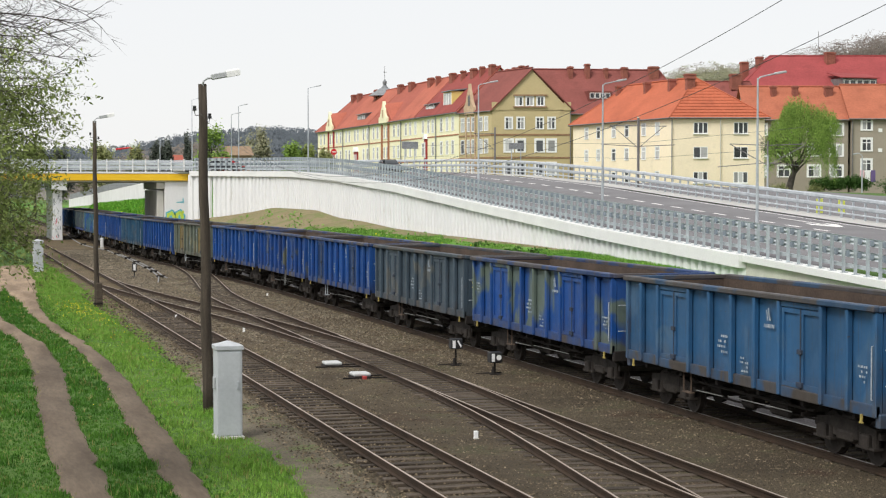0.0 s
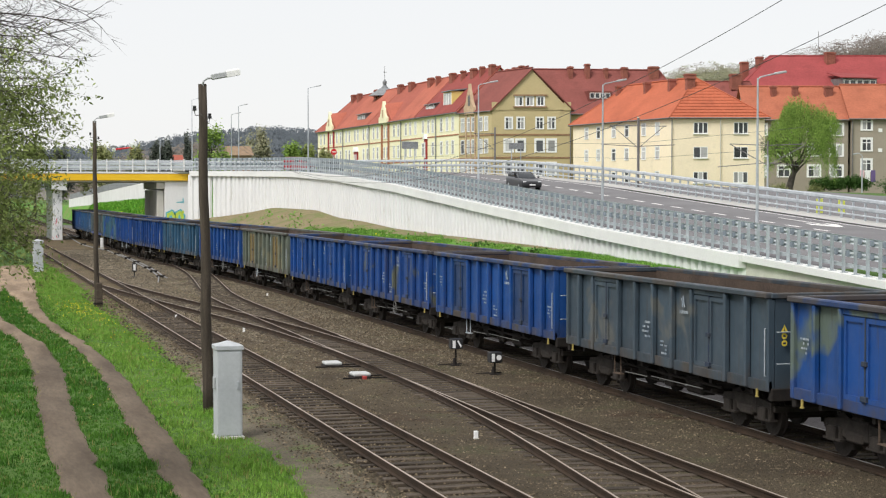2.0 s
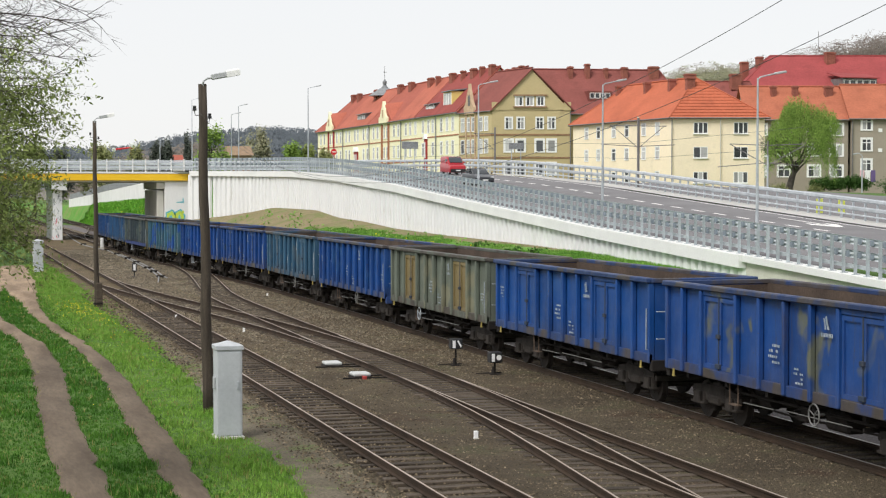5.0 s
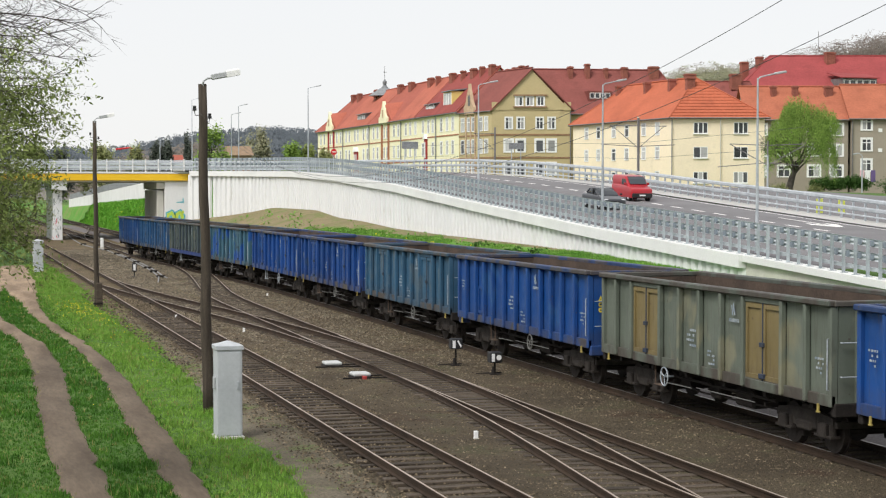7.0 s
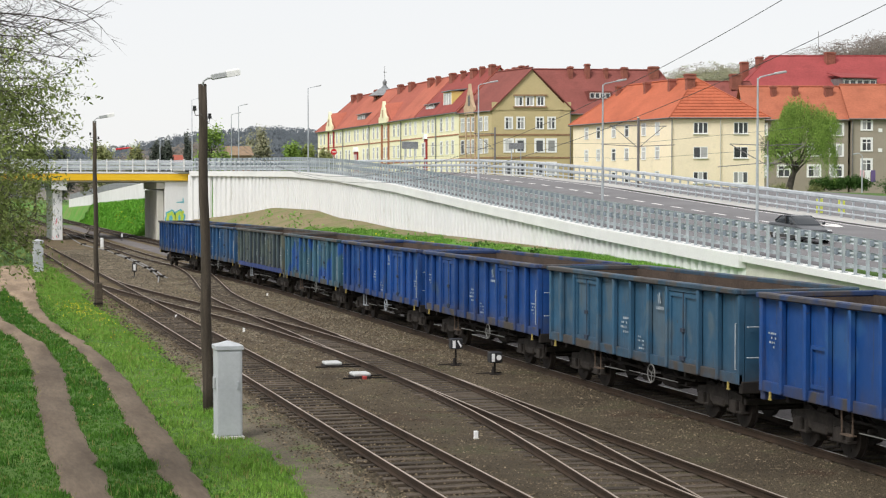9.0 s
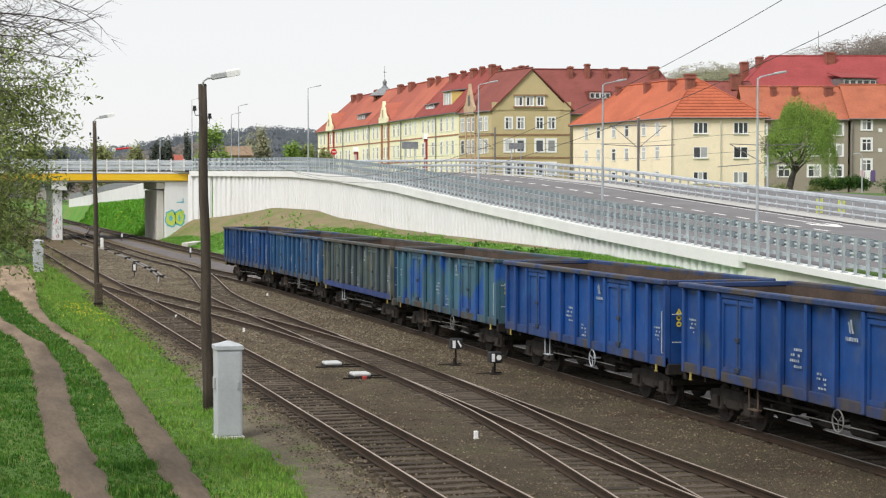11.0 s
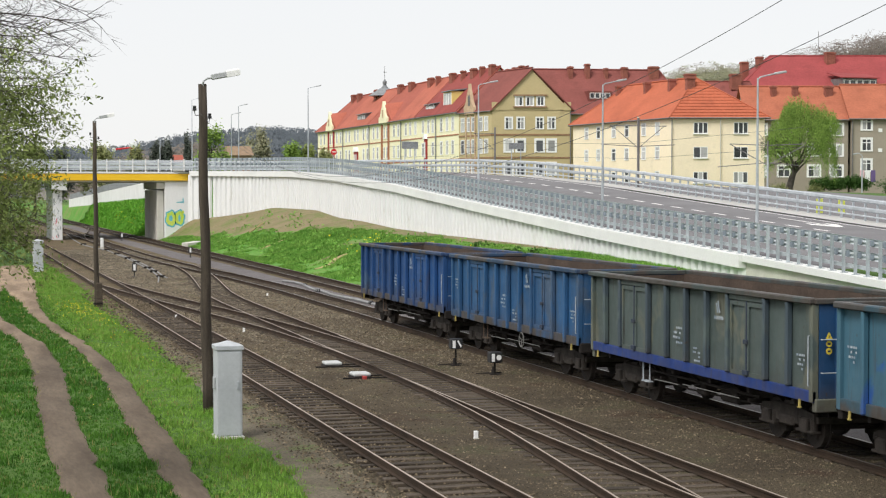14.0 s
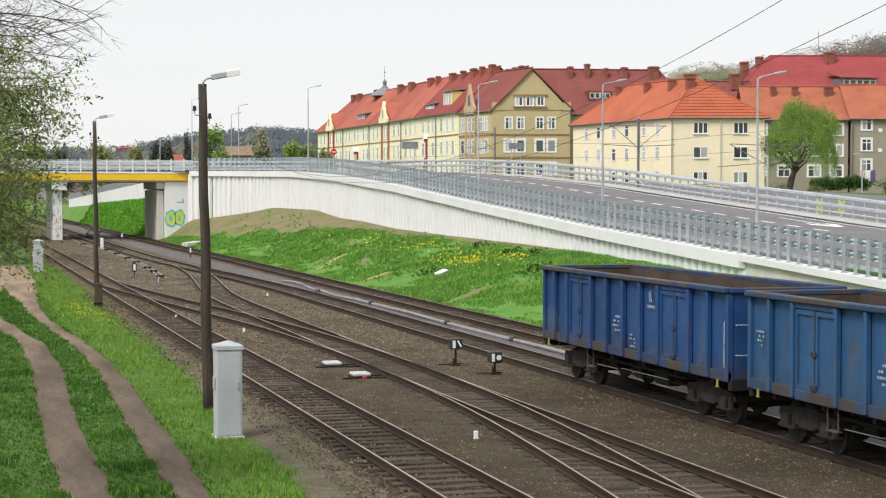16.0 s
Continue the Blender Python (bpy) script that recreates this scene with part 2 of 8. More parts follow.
# Ridge ground: blue-grey distance haze mixed into the base colour.
M["hillground"] = mat("haze_blue_hillside", (0.095, 0.112, 0.125), (0.12, 0.137, 0.148), 0.95, big=0.02, fine=0.2, bump=0.6, depth=2.0, speck=0.4)
# Ground tone that goes with the haze-lightened bare wood.
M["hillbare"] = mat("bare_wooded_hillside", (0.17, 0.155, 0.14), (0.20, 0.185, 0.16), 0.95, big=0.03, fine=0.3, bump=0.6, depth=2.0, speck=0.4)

# ---- the lie of the land ----
CAP = [(-80, 0.2), (30, 0.75), (45, 1.25), (62, 1.96), (76, 2.60), (95, 3.48), (117, 4.70), (141, 6.10), (163, 7.02), (185, 7.62), (210, 7.9), (300, 8.0)]
WING = (28.2, 207.5)  # where the sheet-pile wall meets the abutment
FOOT = [(-80, 0.5), (60, 1.3), (76, 1.55), (84, 1.74), (95, 1.92), (104, 2.1), (125, 2.25), (141, 2.45), (152, 2.85), (163, 3.0), (174, 3.6), (193, 3.7)]


def wall_x(y):
    return lerp([(-80, 36.0), (150, 36.0), (165, 36.3), (178, 36.45), (187, 36.15), (193, 35.3), (198, 33.9), (202, 32.2), (205, 30.5), (207.5, 28.2), (207.7, 29.2), (227, 29.2), (232, 28.6), (250, 28.3), (385, 26.2), (2000, 26.2)], y)


def cap_z(y):
    return lerp(CAP, y)


def foot_z(y):
    return lerp(FOOT + [(207.5, 2.2), (215, 1.2), (232, 4.4), (250, 4.5), (385, 2.2), (600, 1.2), (2000, 1.0)], y)


def bank(x, y):
    """Height of the ground."""
    w = wall_x(y)
    toe = 24.6
    if x < -1.5:
        return -0.35 + 0.10 * noise.noise((x * 0.15, y * 0.08, 3))
    if x < toe:
        return -0.30 + (0.07 * noise.noise((x * 0.4, y * 0.25, 0)) if x < 7.6 else 0)
    if x <= w + 0.25:
        f = (x - toe) / max(0.5, w - toe)
        wob = 0.22 * noise.noise((x * 0.3, y * 0.14, 9)) * math.sin(min(1, max(0, f)) * math.pi)
        return -0.30 + (foot_z(y) + 0.30) * smooth(f * 0.86 + 0.07) ** 0.9 + wob
    z = cap_z(y) - 0.55
    if x > 58:
        z = z + (5.0 - z) * smooth((x - 58) / 40)
    if y > 230:
        z = 3.6 - 2.0 * smooth((y - 230) / 300)
    return z


def build_ground():
    ys = [-400, -150, -60, -20, 0, 12, 20] + list(np.arange(26, 236, 2.0)) + [240, 246, 254, 265, 280, 300, 330, 370, 430, 520, 700, 1000, 1500, 2500]
    fx = [-2500, -800, -300, -120, -60, -30, -15, -8, -4, -2, -1, 0, 1, 2, 3, 4, 5, 6, 7, 8, 12, 18, 23.5, 24.2]
    emb = [i / 16 for i in range(17)]
    far = [0.12, 1.5, 5, 12, 18.5, 20.5, 28, 40, 62, 100, 200, 500, 1200, 2500]
    v, nx = [], len(fx) + len(emb) + len(far)
    for y in ys:
        w = wall_x(y)
        row = fx + [24.6 + (w + 0.1 - 24.6) * e for e in emb] + [w + 0.1 + d for d in far]
        for i, x in enumerate(row):
            z = bank(x if i < len(fx) + len(emb) else max(x, w + 0.3), y)
            v.append((x, y, z))
    f = [(j * nx + i, j * nx + i + 1, (j + 1) * nx + i + 1, (j + 1) * nx + i) for j in range(len(ys) - 1) for i in range(nx - 1)]
    g = Geo()
    g.add(v, f)
    g.m = [1 if v[q[0]][0] > 24.3 and v[q[0]][0] < wall_x(v[q[0]][1]) + 0.2 else 0 for q in f]
    g = g.ob("ground", [M["soil"], M["bank_soil"]], flat=False)
    tagged(g, "green spring meadow and grassy bank beside the railway", "ground", kind="structure")


def strip(name, left, right, z, material, label, y0, y1, step=1.0, wob=0.18, seed=0.0, category="ground"):
    """A sheet lying on the ground between two uneven edges, given as tables of x by y."""
    g, rows = Geo(), []
    y = y0
    while y <= y1 + 1e-6:
        a = lerp(left, y) + wob * (noise.noise((y * 0.7, seed, 0)) + 0.6 * noise.noise((y * 2.3, seed, 4)))
        b = lerp(right, y) + wob * (noise.noise((y * 0.7, seed + 7, 0)) + 0.6 * noise.noise((y * 2.3, seed + 7, 4)))
        rows.append([(a + (b - a) * i / 6, y, z + (bank(a + (b - a) * i / 6, y) + 0.3 if a < 7 else 0) + (0.02 if 0 < i < 6 else -0.03)) for i in range(7)])
        y += step
    v = [p for r in rows for p in r]
    f = [(j * 7 + i, j * 7 + i + 1, j * 7 + i + 8, j * 7 + i + 7) for j in range(len(rows) - 1) for i in range(6)]
    o = g.add(v, f).ob(name, material, flat=False)
    return tagged(o, label, category, kind="structure")


PATH_L = [[(0, 2.3), (33.7, 2.24), (36, 2.2), (40, 2.2), (44.8, 2.3), (52.5, 2.55), (62, 2.75), (70.8, 2.72), (75.3, 2.25), (84, 1.8), (100, 1.4), (116, 1.0)], [(0, 3.1), (33.5, 3.04), (35.6, 3.13), (39.6, 3.17), (44.5, 3.22), (50.8, 3.44), (59, 3.74), (67.9, 3.72), (75, 3.15), (81, 2.62), (90, 2.5), (100, 2.9), (110, 3.6), (116, 3.4)]]
PATH_R = [[(0, 4.2), (33.2, 4.22), (34.6, 4.24), (38.4, 4.28), (43.1, 4.33), (49, 4.55), (56.9, 4.74), (65.2, 4.73), (73.2, 4.42), (83.4, 3.92), (93, 3.9), (100, 3.6), (115, 3.3), (140, 4.2)], [(0, 4.8), (33, 4.84), (35.9, 4.97), (39.5, 5.1), (44, 5.18), (48.9, 5.3), (54.9, 5.44), (61.6, 5.43), (70.7, 5.14), (79.6, 4.6), (88, 4.62), (96.4, 4.85), (115, 5.7), (140, 6.2)]]


def build_beds():
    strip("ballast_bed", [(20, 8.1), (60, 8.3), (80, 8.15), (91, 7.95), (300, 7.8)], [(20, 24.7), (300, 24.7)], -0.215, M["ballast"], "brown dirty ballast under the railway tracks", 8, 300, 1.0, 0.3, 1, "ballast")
    strip("gravel_margin", [(20, 6.5), (32.5, 6.6), (38, 6.95), (42.5, 6.85), (50, 7.2), (60, 7.45), (69, 7.9), (100, 7.9)], [(20, 8.6), (60, 8.75), (80, 8.6), (100, 8.2)], -0.268, M["grit"], "fine grey gravel between grass and near track", 20, 100, 0.7, 0.22, 5, "gravel")
    strip("fresh_ballast", [(20, 20.05), (90, 20.05), (150, 18.7), (300, 18.2)], [(20, 21.6), (130, 21.6), (200, 21.0), (300, 20.9)], -0.195, M["newballast"], "clean grey ballast between the main and far tracks", 20, 300, 1.0, 0.15, 6, "ballast")
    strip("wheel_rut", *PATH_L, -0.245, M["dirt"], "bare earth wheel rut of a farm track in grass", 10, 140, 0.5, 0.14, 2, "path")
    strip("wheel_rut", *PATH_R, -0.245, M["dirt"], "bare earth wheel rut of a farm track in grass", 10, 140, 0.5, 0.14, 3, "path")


# ---- railway tracks ----
def train_x(y):
    return 18.85 - 2.35 * smooth((y - 92) / 66)


def line_l(y):
    return 9.45


def line_m(y):
    return 13.85


def line_f(y):
    return 22.7 - 0.5 * smooth((y - 130) / 100)


def branch(y):
    """From the train's line across to the middle line."""
    return lerp([(60, 13.88), (76, 13.93), (86, 14.05), (91, 14.17), (96, 14.45), (101, 14.92), (106, 15.42), (111, 15.92), (116, 16.38), (121, 16.78), (127, 17.15), (133, 17.35), (140, train_x(140))], y)


def ladder(y):
    """From the near line across to the middle line."""
    return lerp([(54, 13.86), (60, 13.8), (65, 13.62), (70, 13.32), (76, 12.75), (82, 12.1), (88, 11.42), (94, 10.78), (100, 10.2), (106, 9.76), (112, 9.5), (118, 9.45)], y)


def siding(y):
    """Leaves the middle line towards the near line, close to the camera."""
    return lerp([(6, 9.9), (22, 11.62), (26, 12.05), (30, 12.48), (34, 12.88), (38, 13.25), (42, 13.55), (46, 13.75), (51, 13.84), (56, 13.85)], y)


def crossover(y):
    """From the train's line over to the far line, beyond the bridge."""
    return lerp([(190, 16.5), (200, 16.55), (210, 16.85), (220, 17.5), (230, 18.4), (247, 20.0), (262, 21.3), (276, 22.0), (290, 22.2), (310, 22.2)], y)


RAIL = [(-0.065, -0.165), (0.065, -0.165), (0.065, -0.15), (0.012, -0.13), (0.012, -0.05), (0.036, -0.035), (0.036, -0.004), (0.03, 0.0), (-0.03, 0.0), (-0.036, -0.004), (-0.036, -0.035), (-0.012, -0.05), (-0.012, -0.13), (-0.065, -0.15)]
SLEEPER = None


def build_track(name, line, y0, y1, label, bright=False, s0=None, s1=None, dz=0.0, step=2.0, bare=0.82):
    t = thing(name, (line(y0), y0, -0.32), label, "railway track", "railway tracks", "structure")
    n = max(2, int((y1 - y0) / step) + 1)
    ys = [y0 + (y1 - y0) * i / (n - 1) for i in range(n)]
    for side in (-0.7525, 0.7525):
        pts = []
        for y in ys:
            d = (line(y + 0.5) - line(y - 0.5))
            k = 1 / math.hypot(1, d)
            pts.append((line(y) + side * k, y - side * d * k, dz))
        g = Geo()
        g.sweep(pts, RAIL)
        rail = g.ob("rail", M["rail"], t)
        head = Geo().sweep([(a, b, c + 0.001) for a, b, c in pts], [(-0.021, -0.006), (0.021, -0.006), (0.021, 0.002), (-0.021, 0.002)])
        head.ob("running_surface", M["bright" if bright else "railtop"], rail, "worn steel running surface")
    s0, s1 = y0 if s0 is None else s0, y1 if s1 is None else s1
    far = Geo()
    y, i = s0, 0
    while y < s1:
        ang = math.degrees(math.atan(line(y + 0.5) - line(y - 0.5)))
        random.seed(int(y * 100))
        m = pose(line(y) + random.uniform(-0.04, 0.04), y, -0.165 - random.uniform(0, 0.02), 0, 0, -ang + random.uniform(-0.8, 0.8)) @ Matrix.Diagonal((bare, 1, 1, 1))
        if y < 118 and i < 290:
            share("sleeper", SLEEPER, t, Matrix.Translation(-t.location) @ m)
            i += 1
        else:
            far.box(-1.25, 1.25, -0.12, 0.12, -0.1, 0, 0, 0, m)
        y += 0.62
    if far.v:
        tagged(far.ob("distant_sleepers", M["sleeper"], t), kind="stuff")
    return t


def build_tracks():
    global SLEEPER
    SLEEPER = Geo().box(-1.28, 1.28, -0.125, 0.125, -0.14, 0, 0.012).data("sleeper", M["sleeper"])
    build_track("railway_track", line_l, 6, 420, "near track with rusty rails on dark sunken wooden sleepers", False, 6, 84)
    build_track("railway_track", line_m, 6, 66, "middle track with rusty rails on dark wooden sleepers")
    build_track("railway_track", train_x, -60, 420, "main track under the goods train, shiny rails", True, bare=0.66)
    build_track("railway_track", line_f, -60, 420, "far track at the foot of the grassy bank", True, bare=0.66)
    build_track("turnout", branch, 64, 139, "turnout curving from the main track to the middle track", False, 74, 118)
    build_track("turnout", ladder, 56, 118, "turnout curving from the near track to the middle track", False, 64, 104)
    build_track("turnout", siding, 20, 55, "turnout leaving the middle track, rusty rails", False, 26, 48)
    build_track("turnout", crossover, 192, 300, "crossover from the main track to the far track beyond the bridge", False, 206, 290)


M["zincbeam"] = mat("dull_galvanised_beam", (0.50, 0.545, 0.565), (0.60, 0.64, 0.66), 0.45, 0.2, big=1.5, fine=12, bump=0.08, speck=0.1)
M["zincpost"] = mat("new_galvanised_post", (0.36, 0.405, 0.425), (0.47, 0.51, 0.53), 0.5, 0.15, big=1.5, fine=12, bump=0.08, speck=0.1, rnd=0.12)


# ---- road, retaining wall and barriers ----
WALL_PTS = [(wall_x(y), y) for y in np.arange(0, 207.4, 1.0)] + [WING]
END_Y = 75.0  # here the sheet piles give way to a plain concrete wall


def along(pts, step):
    """Points every step metres along a path in plan, with the direction there."""
    out, left = [], 0.0
    for p, q in zip(pts, pts[1:]):
        a, b = Vector(p), Vector(q)
        d = (b - a).length
        s = left
        while s < d:
            out.append((a + (b - a) * (s / d), (b - a) / d))
            s += step
        left = s - d
    return out


def build_wall():
    wall = thing("retaining_wall", (36, 130, 1.5), "long white sheet-pile retaining wall carrying the road ramp", "wall", kind="structure")
    # trapezoidal sheet piles, one piece each
    run = [(wall_x(y), y) for y in np.arange(END_Y, 207.4, 0.5)] + [WING]
    for p, d in along(run, 0.9):
        n = Vector((-abs(d.y), d.x if d.y > 0 else -d.x))
        q = Vector((p.x, p.y))
        zb, zt = foot_z(p.y) - 1.3, cap_z(p.y) - 0.45
        prof = [(0, 0), (0.13, 0.20), (0.56, 0.20), (0.69, 0), (0.9, 0)]
        g, lo, hi = Geo(), [], []
        for s, o in prof:
            w = q + d * s + n * (o + 0.02)
            lo.append((w.x, w.y, zb))
            hi.append((w.x, w.y, zt))
        for s in (0.9, 0):
            w = q + d * s - n * 0.02
            lo.append((w.x, w.y, zb))
            hi.append((w.x, w.y, zt))
        k = len(lo)
        g.add(lo + hi, [(i, (i + 1) % k, k + (i + 1) % k, k + i) for i in range(k)] + [tuple(range(k)), tuple(range(k, 2 * k))])
        g.ob("sheet_pile", M["plaster"], wall)
    # coping
    cap = [(x, y, cap_z(y)) for x, y in [(wall_x(y), y) for y in np.arange(0, 207.4, 1.5)] + [WING]]
    body = [(36.0, END_Y, cap_z(END_Y))] + [p for p in cap if p[1] > END_Y]
    Geo().sweep(body, [(-0.45, -0.60), (0.5, -0.60), (0.5, 0), (-0.45, 0)]).ob("coping", M["capwhite"], wall, "smooth white concrete coping")
    low = [p for p in cap if p[1] < END_Y - 0.1] + [(36.0, END_Y - 0.01, cap_z(END_Y - 0.01))]
    Geo().sweep(low, [(-0.30, -0.30), (0.5, -0.30), (0.5, 0), (-0.30, 0)]).ob("coping", M["capwhite"], wall, "smooth white concrete coping")
    Geo().sweep([(x + 0.05, y, z) for x, y, z in low], [(-0.12, -3.6), (0.4, -3.6), (0.4, -0.3), (-0.12, -0.3)]).ob("concrete_wall", M["concrete"], wall, "plain weathered concrete wall face")


BEND = [(36.0, 150), (36.3, 165), (36.5, 178), (36.4, 187), (35.6, 194.5), (33.8, 200.5), (31.0, 205), (27.0, 208), (22.0, 209.2), (14.0, 209.4), (-40.0, 209.4)]


def road_pts(off):
    """The road's line in plan, off metres outside the wall: straight, then round to the left over the bridge."""
    base = [(36.0, float(y)) for y in np.arange(-240, 150, 4.0)]
    b = [Vector(p) for p in BEND]
    for i in range(len(b) - 1):
        p0, p1, p2, p3 = b[max(i - 1, 0)], b[i], b[i + 1], b[min(i + 2, len(b) - 1)]
        for k in range(6):
            t = k / 6
            q = 0.5 * (2 * p1 + (p2 - p0) * t + (2 * p0 - 5 * p1 + 4 * p2 - p3) * t * t + (3 * p1 - p0 - 3 * p2 + p3) * t ** 3)
            base.append((q.x, q.y))
    out = []
    for i, p in enumerate(base):
        a, c = Vector(base[max(i - 1, 0)]), Vector(base[min(i + 1, len(base) - 1)])
        d = (c - a).normalized()
        out.append((p[0] + d.y * off, p[1] - d.x * off))
    return out


def road_z(x, y, off):
    yy = y if x > 30 else 212
    return cap_z(min(yy, 215)) - 0.04


def ribbon(name, a, b, lift, material, label, category="road", parent=None, kind="structure"):
    pa, pb = road_pts(a), road_pts(b)
    v, n = [], len(pa)
    for p, q in zip(pa, pb):
        v += [(p[0], p[1], road_z(*p, a) + lift), (q[0], q[1], road_z(*q, b) + lift)]
    top = [(2 * i, 2 * i + 1, 2 * i + 3, 2 * i + 2) for i in range(n - 1)]
    o = Geo().add(v, top).ob(name, material, parent)
    return tagged(o, label, category, kind=kind)


# slips of bare soil on the bank: lower end, upper end, half width, material
SLIPS = (((27.0, 154.6), (29.9, 156.2), 0.34, "sand"), ((29.3, 158.5), (31.2, 160.4), 0.45, "earth"), ((25.6, 124.0), (28.9, 128.6), 0.42, "sand"), ((27.4, 129.6), (29.6, 131.6), 0.5, "earth"), ((28.0, 117.4), (28.9, 122.6), 0.42, "earth"), ((25.3, 107.5), (27.5, 110.0), 0.30, "sand"), ((25.3, 87.3), (28.2, 90.6), 0.50, "earth"))


def build_bare_earth():
    """Bare soil along the foot of the wall and on the bank by the bridge."""
    ys = list(np.arange(96, 209, 1.5))
    v = []
    for y in ys:
        w = wall_x(y) - 0.05
        lo = lerp([(96, 35.4), (120, 34.6), (140, 33.6), (155, 31.5), (170, 30.0), (188, 27.0), (209, 25.6)], y) + 0.9 * noise.noise((y * 0.25, 2, 0)) + 0.5 * noise.noise((y * 0.9, 7, 0))
        lo = min(lo, w - 0.3)
        v += [(lo + (w - lo) * i / 8, y, bank(lo + (w - lo) * i / 8, y) + (0.05 if i else -0.04)) for i in range(9)]
    f = [(j * 9 + i, j * 9 + i + 1, j * 9 + i + 10, j * 9 + i + 9) for j in range(len(ys) - 1) for i in range(8)]
    tagged(Geo().add(v, f).ob("bare_earth", M["earth"], flat=False), "olive-brown bare soil along the foot of the wall", "ground", kind="structure")
    for k, (a, b, w, m) in enumerate(SLIPS):
        a, b, g, n = Vector(a), Vector(b), Geo(), 18
        d = (b - a).normalized()
        s = Vector((d.y, -d.x))
        v = []
        for i in range(n + 1):
            f = i / n
            wide = 1.35 * w * (math.sin(math.pi * min(1, f * 0.92 + 0.06)) ** 0.7) * (0.35 + 0.65 * f) * (1 + 0.7 * noise.noise((f * 7, k * 3.1, 0)))
            mid = a.lerp(b, f) + s * 0.35 * noise.noise((f * 3, k * 5.3, 4))
            for j in range(-2, 3):
                q = mid + s * wide * j / 2
                v.append((q.x, q.y, bank(q.x, q.y) + (0.075 if abs(j) < 2 else -0.03)))
        g.add(v, [(i * 5 + j, i * 5 + j + 1, i * 5 + j + 6, i * 5 + j + 5) for i in range(n) for j in range(4)])
        tagged(g.ob("soil_slip", M[m], flat=False), "small slip of bare sandy soil on the bank", "soil", "soil slips", "structure")


def build_road():
    ribbon("hard_shoulder", 0.45, 5.3, -0.03, M["asphalt"], "grey paved shoulder behind the guard rail", "road")
    ribbon("road", 5.2, 17.2, 0.0, M["asphalt"], "grey asphalt road rising on a ramp", "road")
    ribbon("pavement", 17.3, 19.5, 0.06, M["walkway"], "pale paved footway along the road", "pavement")
    ribbon("edge_line", 5.5, 5.65, 0.008, M["paint_yellow"], "yellow edge line on the asphalt", "road marking")
    ribbon("edge_line", 16.6, 16.75, 0.008, M["paint_white"], "white edge line on the asphalt", "road marking")
    lane = thing("lane_markings", (48.6, 100, 3.5), "white dashed lane line painted on the asphalt", "road marking", kind="structure")
    y = 90.7
    while y < 165:
        g = Geo()
        p = [(48.48, y), (48.74, y), (48.74, y + 1.85), (48.48, y + 1.85)]
        g.add([(a, b, road_z(a, b, 12.6) + 0.01) for a, b in p], [(0, 1, 2, 3)])
        g.ob("dash", M["paint_white"], lane)
        y += 3.45
    g = Geo()
    for p in ([(51.0, 94.2), (51.2, 94.2), (51.2, 102), (51.0, 102)], [(51.0, 93.6), (50.2, 95.9), (50.5, 97.2), (51.12, 94.9)], [(51.2, 93.6), (52.0, 95.9), (51.7, 97.2), (51.12, 94.9)]):
        g.add([(a, b, road_z(a, b, a - 36) + 0.012 + 0.002 * i) for i, (a, b) in enumerate(p)], [(0, 1, 2, 3)])
    tagged(g.ob("lane_arrow", M["paint_white"]), "white lane arrow painted on the asphalt", "road marking", kind="structure")
    g = Geo()
    ys = list(np.arange(20, 70, 2.0))
    v = []
    for y in ys:
        v += [(36.55, y, road_z(36.5, y, 0) + 0.0), (41.1, y, road_z(41, y, 5) + 0.02)]
    g.add(v, [(2 * i, 2 * i + 1, 2 * i + 3, 2 * i + 2) for i in range(len(ys) - 1)])
    tagged(g.ob("verge", M["soil"]), "narrow grass verge between guard rail and road", "verge", kind="structure")


def build_yard():
    """Paved service yard between the far guard rail and the houses."""
    ys, v = list(np.arange(70, 228, 2.0)), []
    off = (20.6, 24, 28, 34, 40)
    for y in ys:
        w = wall_x(y) + 0.1
        v += [(w + d, y, bank(w + d, y) + 0.07) for d in off]
    f = [(j * 5 + i, j * 5 + i + 1, j * 5 + i + 6, j * 5 + i + 5) for j in range(len(ys) - 1) for i in range(4)]
    tagged(Geo().add(v, f).ob("service_yard", M["asphalt"], flat=False), "grey paved yard between road and houses", "pavement", kind="structure")


